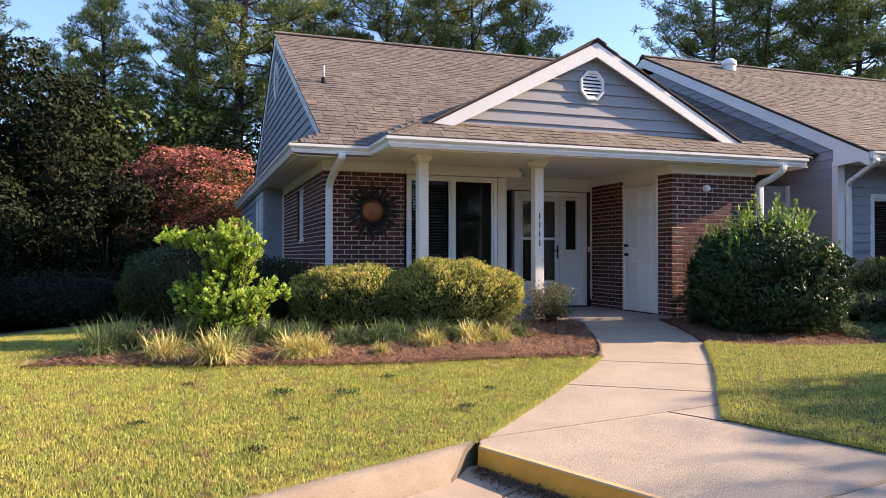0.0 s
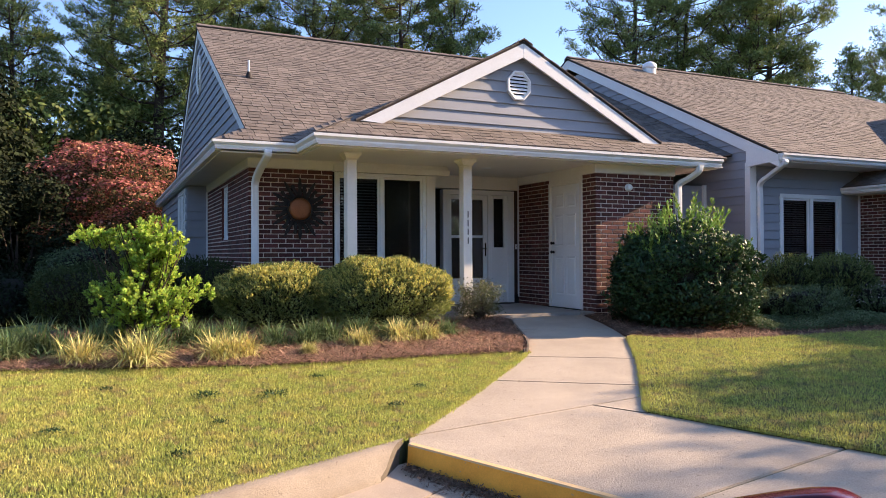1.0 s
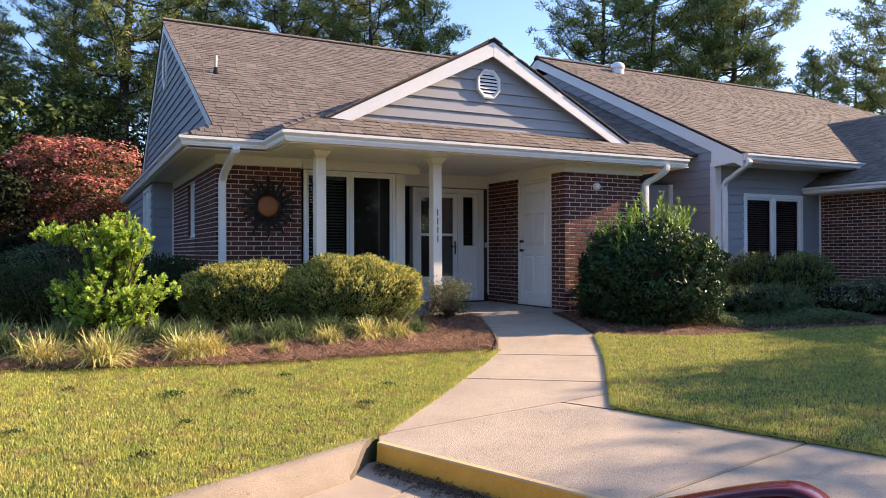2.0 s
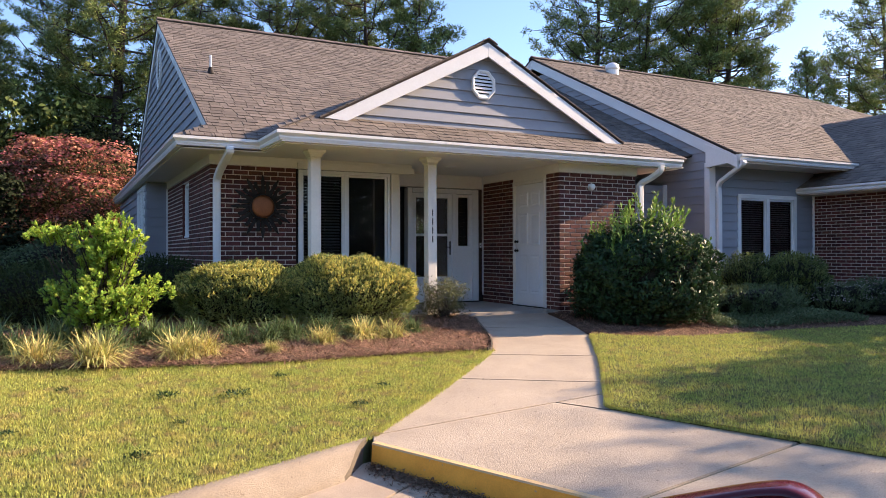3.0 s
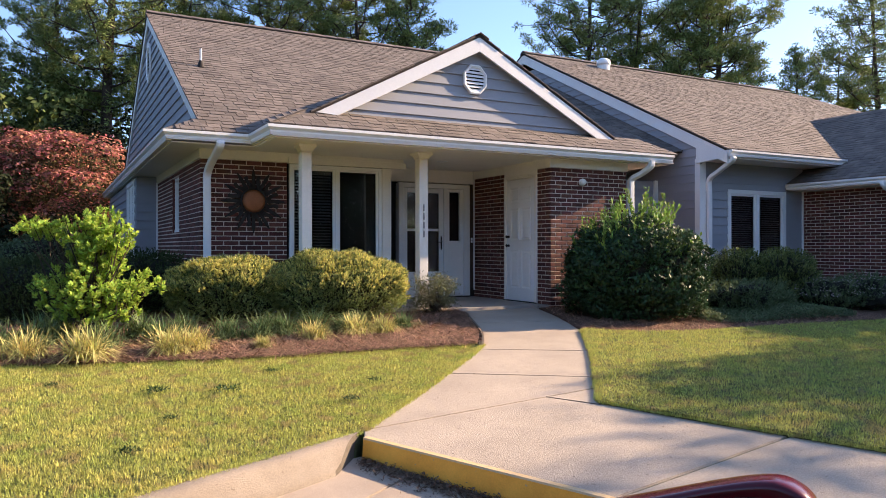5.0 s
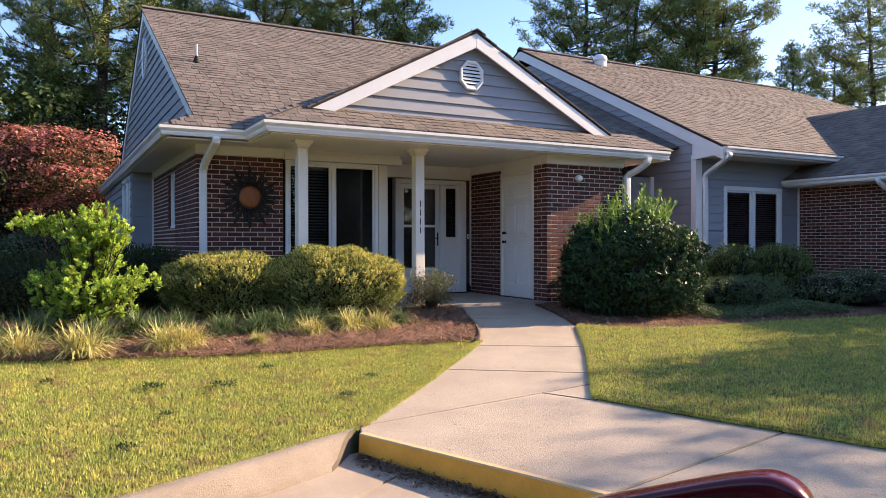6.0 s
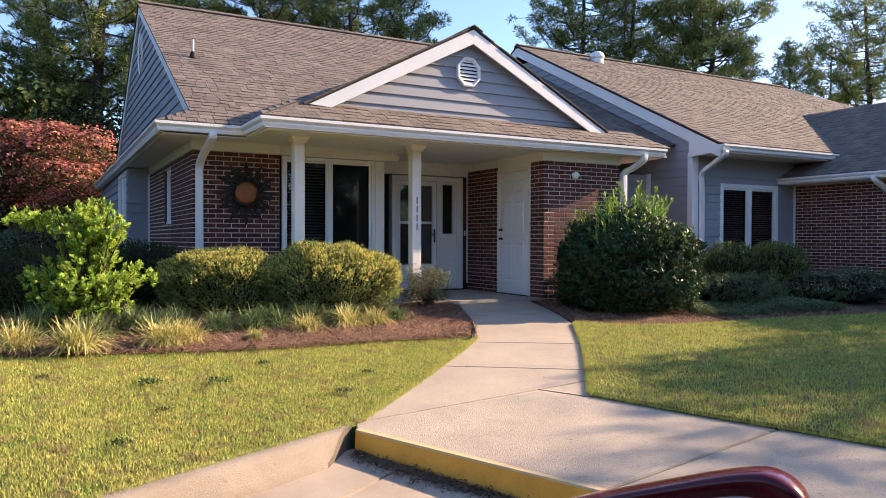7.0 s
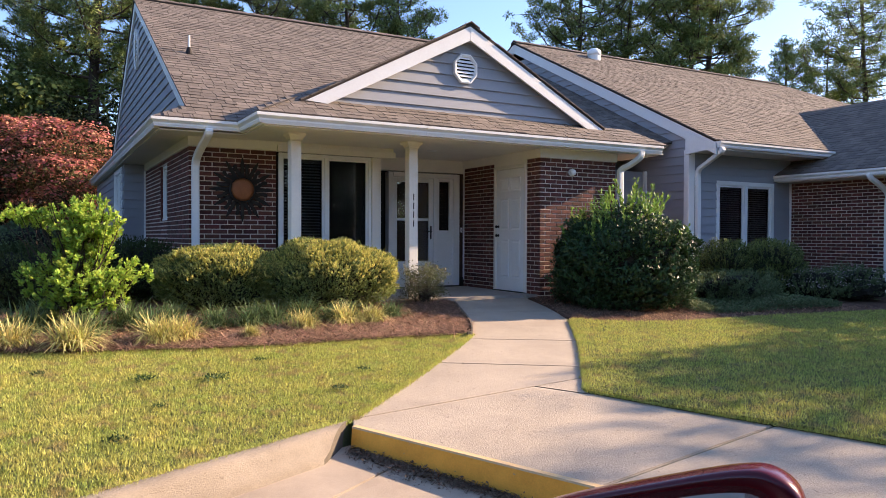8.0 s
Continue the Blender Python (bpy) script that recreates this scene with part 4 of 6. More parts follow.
def main_roof():
    roof = thing("roof", "brown asphalt shingle roof of the brick house", "roof", kind="structure")
    deck = prism([(GABLE_L, Y_EAVE, Z_EAVE), (GABLE_L, Y_RIDGE, Z_RIDGE), (GABLE_L, 22.9, Z_EAVE), (GABLE_L, 22.9, Z_EAVE - 0.04), (GABLE_L, Y_RIDGE, Z_RIDGE - 0.04), (GABLE_L, Y_EAVE, Z_EAVE - 0.04)], (GABLE_R - GABLE_L, 0, 0))
    part("deck", deck, ROOF_EDGE, roof, "dark roof edge")
    length = math.hypot(Y_RIDGE - Y_EAVE, Z_RIDGE - Z_EAVE)
    rows = int(length / 0.142)
    shingle_roof(roof, (GABLE_L - 0.02, Y_EAVE - 0.03, Z_EAVE + 0.0), (1, 0, 0), SLOPE, GABLE_R - GABLE_L, rows + 1, own_rows=12)
    ridge_vent(roof, GABLE_L, 24, Y_RIDGE, Z_RIDGE, PITCH)
    # lower roof that links the two houses, falling a little to the brick house
    link = thing("roof_link", "brown shingle roof between the two houses, in shade", "roof", kind="structure")
    zl = lambda x, y: 2.875 + 0.489 * (y - 10.717) - 0.2 * (11.2 - x)
    ring = [(x, y, zl(x, y)) for x, y in ((8.9, 10.66), (11.2, 10.66), (11.2, 16.4), (8.9, 16.4))]
    part("deck", prism(ring, (0, 0, -0.05)), ROOF_EDGE, link, "dark roof edge")
    shingle_roof(link, (8.9, 10.64, zl(8.9, 10.64) + 0.002), (1, 0, 0.2), (0, 1, 0.489), 2.34, 45)
    part("flashing", prism([(9.205, Y_EAVE + 0.9, zl(9.2, Y_EAVE + 0.9) - 0.05), (9.205, 16.4, zl(9.2, 16.4)), (9.205, 16.4, Z_RIDGE - 0.01), (9.205, Y_EAVE + 0.9, Z_EAVE + 0.9 * PITCH - 0.01)], (0.012, 0, 0)), ROOF_EDGE, link)
    # small roof along the side eave, with its hip
    side = thing("roof_side", "narrow brown shingle roof along the side eave", "roof", kind="structure")
    hip = prism([(1.30, 9.92, Z_EAVE - 0.02), (XL, 9.92 + 0.53, Z_EAVE - 0.02 + 0.53 * PITCH), (XL, 22.5, Z_EAVE - 0.02 + 0.53 * PITCH), (1.30, 22.5, Z_EAVE - 0.02)], (0, 0, -0.06))
    part("deck", hip, ROOF_EDGE, side)
    part("hip_front", prism([(1.28, 9.90, Z_EAVE), (GABLE_L + 0.1, 9.90, Z_EAVE), (GABLE_L + 0.1, 10.46, Z_EAVE + 0.56 * PITCH)], (0, 0.03, -0.05)), SHINGLE, side)
    shingle_roof(side, (1.28, 22.5, Z_EAVE - 0.015), (0, -1, 0), (1, 0, PITCH), 12.6, 4, lo=lambda s: 0.0, hi=lambda s: 12.6 - (s + 0.15) * 0.88, own_rows=0)
    shingle_roof(side, (1.28, Y_EAVE - 0.025, Z_EAVE), (1, 0, 0), SLOPE, 0.5, 4, lo=lambda s: (s + 0.15) * 0.88, hi=lambda s: 0.5, own_rows=4)


main_roof()

# left gable wall
gable_base = Z_EAVE + 0.22


def gable_half(z):
    return max((Z_RIDGE - 0.22 - z) / PITCH, 0.0)


siding_wall("wall_gable", "grey lap siding of the end gable", (XL, Y_RIDGE, 0), -90, 20, lambda z: -gable_half(z), lambda z: gable_half(z), z0=2.30, step=0.17)


def rake_board(points, depth, name="rake_board", label="white painted rake board", width=0.19, mat=None):
    """A sloping board from the first point to the second, its width hanging below; depth is a vector."""
    a, b = Vector(points[0]), Vector(points[1])
    ring = [a, b, b - Vector((0, 0, width)), a - Vector((0, 0, width))]
    ob = new(name, finish(name, prism(ring, depth), mat or TRIM, bevel=0.004))
    return tagged(ob, label, "rake board", kind="structure")


rake_board([(XL - 0.05, 10.35, Z_EAVE + 0.45 * PITCH - 0.042), (XL - 0.05, Y_RIDGE, Z_RIDGE - 0.042)], (0.04, 0, 0), "trim_rake")
rake_board([(XL - 0.05, 22.5, Z_EAVE + 0.40 * PITCH - 0.042), (XL - 0.05, Y_RIDGE + 0.001, Z_RIDGE - 0.042)], (0.04, 0, 0), "trim_rake")


def louvre_vent(name, label, at, rz, rx_half, rz_half, sides, blades):
    """A framed vent with sloping blades; the outside is -y."""
    ob = thing(name, label, "gable vent", at=at, rz=rz)
    bm = bmesh.new()
    rings = []
    for scale, y in ((1.0, 0.0), (1.0, -0.04), (0.92, -0.045), (0.80, -0.03), (0.80, 0.0)):
        rings.append([bm.verts.new((rx_half * scale * math.cos(2 * math.pi * (k + 0.5) / sides), y, rz_half * scale * math.sin(2 * math.pi * (k + 0.5) / sides))) for k in range(sides)])
    for a, b in zip(rings, rings[1:]):
        for k in range(sides):
            bm.faces.new((a[k], a[(k + 1) % sides], b[(k + 1) % sides], b[k]))
    part("frame", bm, TRIM, ob)
    part("backing", tube([(0, -0.002, 0), (0, -0.004, 0)], [0.8 * min(rx_half, rz_half)] * 2, 16), BLACK, ob)
    for i in range(blades):
        t = (i + 0.5) / blades * 2 - 1
        z = t * rz_half * 0.78
        half = rx_half * 0.79 * math.sqrt(max(1 - (t * 0.93) ** 2, 0.05))
        part("blade", prism([(-half, -0.004, z + 0.022), (-half, -0.030, z - 0.012), (-half, -0.030, z - 0.019), (-half, -0.004, z + 0.014)], (2 * half, 0, 0)), TRIM, ob)
    return ob


louvre_vent("gable_vent", "white octagonal louvred vent in the pediment", (5.63, 9.478, 3.43), 0, 0.215, 0.235, 8, 7)
louvre_vent("gable_vent", "tall white oval louvred vent in the end gable", (XL - 0.015, 16.3, 4.75), -90, 0.30, 0.42, 20, 9)

# ------------------------------------------------------------------ porch gable and its skirt roof
PED_Y, PED_X, PED_TOP, PED_BASE = 9.50, 5.66, 4.09, 2.72
PED_PITCH = 0.525
RAKE_Y = 9.36


def porch_roof():
    roof = thing("roof_porch", "brown shingle gable roof over the porch", "roof", kind="structure")
    reach = 2.62
    for sgn in (-1, 1):
        xe, ze = PED_X + sgn * reach, PED_TOP - reach * PED_PITCH
        y_ridge = Y_EAVE + (PED_TOP - Z_EAVE) / PITCH
        y_low = Y_EAVE + (ze - Z_EAVE) / PITCH
        bm = bmesh.new()
        ring = [(PED_X, RAKE_Y, PED_TOP), (xe, RAKE_Y, ze), (xe, max(y_low, RAKE_Y + 0.2), ze), (PED_X, y_ridge, PED_TOP)]
        prism(ring, (0, 0, -0.04), bm)
        part("deck", bm, ROOF_EDGE, roof, "dark roof edge")
        up = Vector((-sgn, 0, PED_PITCH)).normalized()
        span = math.hypot(reach, reach * PED_PITCH)
        if sgn < 0:
            shingle_roof(roof, (xe, y_ridge, ze + 0.004), (0, -1, 0), up, y_ridge - RAKE_Y + 0.02, int(span / 0.142), lo=lambda s: max(0.0, (1 - s / span) * (y_ridge - y_low)), own_rows=0)
        else:
            shingle_roof(roof, (xe, RAKE_Y - 0.02, ze + 0.004), (0, 1, 0), up, y_ridge - RAKE_Y, int(span / 0.142), hi=lambda s: y_low - RAKE_Y + s / span * (y_ridge - y_low), own_rows=0)
    for i in range(9):
        y = RAKE_Y - 0.03 + 0.3 * i
        bm = bmesh.new()
        for sgn in (-1, 1):
            prism([(PED_X, y, PED_TOP + 0.03), (PED_X, y + 0.31, PED_TOP + 0.022), (PED_X + sgn * 0.15, y + 0.31, PED_TOP + 0.022 - 0.15 * PED_PITCH), (PED_X + sgn * 0.15, y, PED_TOP + 0.03 - 0.15 * PED_PITCH)], (0, 0, -0.014), bm)
        part("ridge_cap", bm, SHINGLE, roof)
    for sgn in (-1, 1):
        e = 2.55 if sgn < 0 else 2.72
        ring = [(PED_X, RAKE_Y, PED_TOP - 0.042), (PED_X + sgn * e, RAKE_Y, PED_TOP - 0.042 - e * PED_PITCH), (PED_X + sgn * (e - 0.31), RAKE_Y, PED_TOP - 0.042 - e * PED_PITCH - 0.02), (PED_X, RAKE_Y, PED_TOP - 0.255)]
        part("rake_board", prism(ring, (0, 0.03, 0)), TRIM, roof, "white painted rake board", bevel=0.004)
        under = [(PED_X, RAKE_Y + 0.03, PED_TOP - 0.09), (PED_X + sgn * e, RAKE_Y + 0.03, PED_TOP - 0.09 - e * PED_PITCH), (PED_X + sgn * e, PED_Y, PED_TOP - 0.09 - e * PED_PITCH), (PED_X, PED_Y, PED_TOP - 0.09)]
        part("rake_soffit", prism(under, (0, 0, -0.012)), TRIM, roof)


porch_roof()


def ped_half(z):
    return max((PED_TOP - 0.10 - z) / PED_PITCH, 0.0)


siding_wall("wall_pediment", "grey lap siding in the porch pediment", (PED_X, PED_Y, 0), 0, 9, lambda z: -ped_half(z), lambda z: ped_half(z), z0=2.66, step=0.165)


def skirt_roof():
    roof = thing("roof_skirt", "brown shingle skirt roof over the porch front", "roof", kind="structure")
    y0, z0, x0, x1 = 8.90, Z_EAVE, 2.38, 9.20
    top = 9.52
    rise = (top - y0) * 0.5
    part("deck", prism([(x0, y0, z0), (x1, y0, z0), (x1 - 0.3, top, z0 + rise), (x0 + 0.62, top, z0 + rise)], (0, 0, -0.05)), ROOF_EDGE, roof, "dark roof edge")
    up = Vector((0, 1, 0.5)).normalized()
    shingle_roof(roof, (x0 - 0.02, y0 - 0.03, z0), (1, 0, 0), up, x1 - x0 + 0.04, 5, lo=lambda s: s * 0.89, hi=lambda s: x1 - x0 + 0.04 - s * 0.4, own_rows=5)
    # left return of the skirt, up to the main roof
    part("deck", prism([(x0, y0, z0), (x0 + 0.62, top, z0 + rise), (x0 + 0.62, 10.6, z0 + rise), (x0, 10.0, z0)], (0, 0, -0.05)), ROOF_EDGE, roof, "dark roof edge")
    shingle_roof(roof, (x0 - 0.02, 10.5, z0), (0, -1, 0), (1, 0, 0.5), 1.6, 5, hi=lambda s: 1.62 - s * 0.89, own_rows=5)
    # right end, back to the wall
    part("deck", prism([(x1, y0, z0), (x1, 10.8, z0 + 0.02), (x1 - 1.2, 11.2, z0 + 0.5), (x1 - 0.3, top, z0 + rise)], (0, 0, -0.05)), ROOF_EDGE, roof, "dark roof edge")


skirt_roof()


def fascia(path, z0, z1, label):
    ob = new("trim_fascia", finish("trim_fascia", sweep([(-0.025, z0), (0.0, z0), (0.0, z1), (-0.025, z1)], path), TRIM))
    return tagged(ob, label, "fascia", kind="structure")


EAVE_LINE = [(1.37, 22.5, 0), (1.37, 9.97, 0), (2.45, 9.97, 0), (2.45, 8.97, 0), (9.12, 8.97, 0)]
# swept left to right, so the outside lies to the right hand
fascia(EAVE_LINE, 2.275, 2.425, "white painted fascia along the eaves")
gutter([(x, y, 2.305) for x, y, z in EAVE_LINE])
fascia([(9.12, 8.97, 0), (9.12, 10.9, 0)], 2.275, 2.425, "white painted fascia at the porch end")
downspout([(1.97, 9.89, 2.32), (1.965, 9.91, 2.24), (1.93, 10.30, 2.07), (1.915, 10.50, 1.93), (1.91, 10.50, 1.70), (1.91, 10.50, 0.9), (1.91, 10.50, 0.02)])
downspout([(8.66, 8.90, 2.32), (8.655, 8.92, 2.22), (8.58, 9.06, 2.11), (8.49, 9.185, 2.02), (8.48, 9.19, 1.85), (8.48, 9.19, 0.9), (8.48, 9.19, 0.0)])


def vent_pipe():
    x, y = 2.23, 12.79
    z = Z_EAVE + PITCH * (y - Y_EAVE)
    ob = thing("vent_pipe", "thin white plumbing vent pipe on the roof", "vent pipe", at=(x, y, z))
    part("flashing", prism([(-0.13, -0.15, -0.15 * PITCH + 0.012), (0.13, -0.15, -0.15 * PITCH + 0.012), (0.13, 0.15, 0.15 * PITCH + 0.012), (-0.13, 0.15, 0.15 * PITCH + 0.012)], (0, 0, 0.008)), DARK_IRON, ob)
    part("boot", tube([(0, 0, 0), (0, 0, 0.07), (0, 0, 0.12)], [0.07, 0.045, 0.03], 14), DARK_IRON, ob, "dark rubber boot")
    part("pipe", tube([(0, 0, 0.05), (0, 0, 0.32)], 0.019, 12), WHITE_METAL, ob)


vent_pipe()

# back part of the brick house, beyond the side wall
siding_wall("wall_bay", "grey lap siding on the bay behind the brick", (1.45, 15.2, 0), 0, 14, lambda z: 0.0, lambda z: 0.36, z0=-0.1)
siding_wall("wall_bay_side", "grey lap siding of the rear side wall", (1.45, 22.4, 0), -90, 14, lambda z: 0.0, lambda z: 7.2, z0=-0.1, holes=((5.4, 6.9, 0.5, 2.25),))
framed_window("window_side", "tall white-framed window in the rear side wall", (1.45, 17.0, 0), -90, 1.5, 0.5, 2.25, panes=2, frame_w=0.09, blind=False)
corner_trim = new("trim_corner", finish("trim_corner", box(XL - 0.03, XL + 0.03, 15.15, 15.2, -0.1, BRICK_TOP), TRIM))
tagged(corner_trim, "white corner board between brick and siding", "trim", kind="structure")

# ------------------------------------------------------------------ the neighbouring house
XN, YN, XW = 11.22, 10.23, 14.32
NZ, NY, NP = 2.75, 9.53, 0.501
N_RIDGE_Y = 16.21
N_RIDGE_Z = NZ + NP * (N_RIDGE_Y - NY)


def neighbour():
    siding_wall("wall_neighbour_front", "grey-blue lap siding beside the white window", (XN, YN, 0), 0, 17, lambda z: 0.0, lambda z: XW - XN, z0=-0.2, holes=((0.775, 2.545, 0.60, 2.06),))
    framed_window("window_neighbour", "white-framed double window with dark blinds", (XN + 0.775, YN, 0), 0, 1.77, 0.60, 2.06, panes=2, frame_w=0.085, mullion=0.09)
    half = lambda z: max(min((N_RIDGE_Z - 0.2 - z) / NP, 12.0), 0.0)
    siding_wall("wall_neighbour_gable", "grey-blue lap siding of the neighbouring gable", (XN, N_RIDGE_Y, 0), -90, 34,
                lambda z: -half(z) if z > 2.65 else -5.6, lambda z: half(z) if z > 2.65 else N_RIDGE_Y - YN, z0=-0.2)
    post = thing("trim_post", "white corner board with a white downspout", "trim", kind="structure")
    part("board", box(XN - 0.03, XN + 0.14, YN - 0.03, YN + 0.1, -0.2, 2.64), TRIM, post, bevel=0.005)
    roof = thing("roof_neighbour", "brown asphalt shingle roof of the neighbouring house", "roof", kind="structure")
    x0, x1 = XN - 0.08, 22.0
    part("deck", prism([(x0, NY, NZ), (x0, N_RIDGE_Y, N_RIDGE_Z), (x0, 22.9, NZ), (x0, 22.9, NZ - 0.04), (x0, N_RIDGE_Y, N_RIDGE_Z - 0.04), (x0, NY, NZ - 0.04)], (x1 - x0, 0, 0)), ROOF_EDGE, roof, "dark roof edge")
    up = Vector((0, 1, NP)).normalized()
    length = math.hypot(N_RIDGE_Y - NY, N_RIDGE_Z - NZ)
    shingle_roof(roof, (x0 - 0.02, NY - 0.03, NZ), (1, 0, 0), up, x1 - x0, int(length / 0.142) + 1, hi=lambda s: x1 - x0 + max(0, (length - s)) * 0.9, own_rows=9)
    part("deck", prism([(x1, N_RIDGE_Y, N_RIDGE_Z - 0.01), (x1, NY, NZ - 0.01), (x1 + 6.3, NY, NZ - 0.01)], (0, 0, -0.08)), ROOF_EDGE, roof)
    part("deck", prism([(x1, N_RIDGE_Y, N_RIDGE_Z - 0.01), (x1 + 6.3, NY, NZ - 0.01), (x1 + 6.3, 22.9, NZ - 0.01), (x1, 22.9, NZ)], (0, 0, -0.08)), ROOF_EDGE, roof)
    ridge_vent(roof, x0, 36, N_RIDGE_Y, N_RIDGE_Z, NP)
    rake_board([(XN - 0.07, NY - 0.02, NZ - 0.042), (XN - 0.07, N_RIDGE_Y, N_RIDGE_Z - 0.042)], (0.05, 0, 0), "trim_rake", width=0.24)
    rake_board([(XN - 0.07, 22.9, NZ - 0.042), (XN - 0.07, N_RIDGE_Y + 0.001, N_RIDGE_Z - 0.042)], (0.05, 0, 0), "trim_rake", width=0.24)
    # boxed eave return at the corner
    box_end = new("trim_return", finish("trim_return", prism([(XN - 0.075, NY - 0.02, NZ - 0.08), (XN - 0.075, YN + 0.03, NZ - 0.08 + 0.68 * NP), (XN - 0.075, YN + 0.03, 2.54), (XN - 0.075, NY - 0.02, 2.59)], (0.06, 0, 0)), TRIM, bevel=0.004))
    tagged(box_end, "white boxed eave return", "trim", kind="structure")
    sof = new("soffit", finish("soffit", box(XN - 0.06, 14.75, NY + 0.01, YN + 0.05, 2.58, 2.60), CREAM))
    tagged(sof, "cream soffit under the neighbouring eave", "soffit", kind="structure")
    fascia([(XN - 0.06, NY, 0), (14.80, NY, 0)], 2.57, 2.73, "white fascia on the neighbouring eave")
    gutter([(XN - 0.05, NY, 2.60), (14.65, NY, 2.60)])
    downspout([(XN + 0.02, NY - 0.08, 2.60), (XN + 0.02, NY - 0.06, 2.52), (XN + 0.12, NY + 0.34, 2.36), (XN + 0.19, YN - 0.07, 2.22), (XN + 0.19, YN - 0.07, 1.9), (XN + 0.19, YN - 0.07, 0.9), (XN + 0.19, YN - 0.07, -0.1)])
    cap_y = 15.65
    cap = thing("roof_vent", "white domed metal roof vent cap", "roof vent", at=(13.45, cap_y, NZ + NP * (cap_y - NY)))
    part("vent_neck", tube([(0, 0, -0.05), (0, 0, 0.18)], 0.17, 18), WHITE_METAL, cap)
    part("dome", tube([(0, 0, 0.10), (0, 0, 0.15), (0, 0, 0.23), (0, 0, 0.285), (0, 0, 0.30)], [0.19, 0.195, 0.175, 0.10, 0.02], 20), WHITE_METAL, cap, smooth=True)


neighbour()
siding_wall("wall_recess", "grey lap siding in the recess between the houses", (XP + 0.02, 11.4, 0), 0, 14, lambda z: 0.0, lambda z: XN - XP - 0.05, z0=-0.1)
recess_trim = new("trim_corner", finish("trim_corner", box(XN - 0.10, XN - 0.02, 11.33, 11.38, -0.1, 2.29), TRIM))
tagged(recess_trim, "white corner board in the recess", "trim", kind="structure")


def wing():
    WG, WZ = 13.84, 2.245
    ridge_x, ridge_z = 17.66, 2.245 + (17.66 - 13.84) * 0.505
    brick_wall("wall_wing", "red-brown brick wall of the neighbouring wing", (XW, YN, 0), -90, 5.2, 2.085 - 34 * COURSE, 2.085, own=(0.0, 1.9))
    strip = new("trim_strip", finish("trim_strip", box(XW - 0.035, XW - 0.003, YN - 0.05, YN - 0.016, -0.2, 2.08), TRIM))
    tagged(strip, "thin white corner strip between siding and brick", "trim", kind="structure")
    roof = thing("roof_wing", "brown shingle roof of the neighbouring wing, in shade", "roof", kind="structure")
    y_in, y_out = 12.8, 4.8
    part("deck", prism([(WG, y_out, WZ), (ridge_x, y_out, ridge_z), (21.48, y_out, WZ), (21.48, y_out, WZ - 0.05), (ridge_x, y_out, ridge_z - 0.05), (WG, y_out, WZ - 0.05)], (0, y_in - y_out, 0)), ROOF_EDGE, roof, "dark roof edge")
    up = Vector((1, 0, 0.505)).normalized()
    length = math.hypot(ridge_x - WG, ridge_z - WZ)
    shingle_roof(roof, (WG - 0.03, y_in, WZ), (0, -1, 0), up, y_in - y_out, int(length / 0.142) + 1, own_rows=0)
    for i in range(27):
        y = y_out + 0.3 * i
        bm = bmesh.new()
        for sgn in (-1, 1):
            prism([(ridge_x, y, ridge_z + 0.028), (ridge_x, y + 0.31, ridge_z + 0.02), (ridge_x + sgn * 0.14, y + 0.31, ridge_z + 0.02 - 0.14 * 0.5), (ridge_x + sgn * 0.14, y, ridge_z + 0.028 - 0.14 * 0.5)], (0, 0, -0.012), bm)
        part("ridge_cap", bm, SHINGLE, roof)
    fascia([(WG + 0.02, 10.36, 0), (WG + 0.02, y_out, 0)], 2.095, 2.235, "white fascia on the wing eave")
    sof = new("soffit", finish("soffit", box(WG + 0.03, XW + 0.05, y_out, 10.2, 2.085, 2.105), CREAM))
    tagged(sof, "cream soffit under the wing eave", "soffit", kind="structure")
    gutter([(WG + 0.02, 10.36, 2.105), (WG + 0.02, y_out, 2.105)])
    end = new("wall_wing_end", finish("wall_wing_end", prism([(XW + 0.01, 5.04, -0.4), (21.0, 5.04, -0.4), (21.0, 5.04, 2.2), (ridge_x, 5.04, ridge_z - 0.1), (XW + 0.01, 5.04, 2.2)], (0, 0.2, 0)), BRICK_FAR))
    tagged(end, "red-brown end wall of the wing", "wall", kind="structure")
    downspout([(WG - 0.06, 8.17, 2.13), (WG - 0.05, 8.15, 2.05), (WG + 0.2, 8.11, 1.91), (XW - 0.06, 8.10, 1.76), (XW - 0.06, 8.10, 1.5), (XW - 0.06, 8.10, 0.7), (XW - 0.06, 8.10, -0.25)])


wing()

# ------------------------------------------------------------------ planting beds
rng = np.random.default_rng(7)
BED_FRONT = [(-1.50, 7.78), (-0.82, 7.72), (0.92, 7.32), (1.96, 7.16), (3.18, 7.12), (4.29, 7.03)]
LEFT_BED = [tuple(p) for p in smooth_line(BED_FRONT, 5)] + [tuple(p) for p in smooth_line(BED_EDGE, 4)[1:]] + [(5.30, 9.37), (2.06, 9.37), (2.06, 10.52), (1.80, 10.52), (1.80, 15.0), (0.6, 15.0), (-0.3, 11.6), (-0.62, 10.2), (-0.95, 9.0), (-1.18, 8.25)]
RIGHT_FRONT = [(6.03, 7.42), (6.45, 7.08), (7.38, 6.80), (9.03, 6.74), (10.83, 6.57), (13.25, 6.3)]
RIGHT_BED = [tuple(p) for p in smooth_line(RIGHT_FRONT, 5)] + [(13.25, 9.45), (8.5, 9.45), (8.5, 9.22), (6.66, 9.22)] + [tuple(p) for p in smooth_line(RIGHT_EDGE[:4], 4)][1:-1]


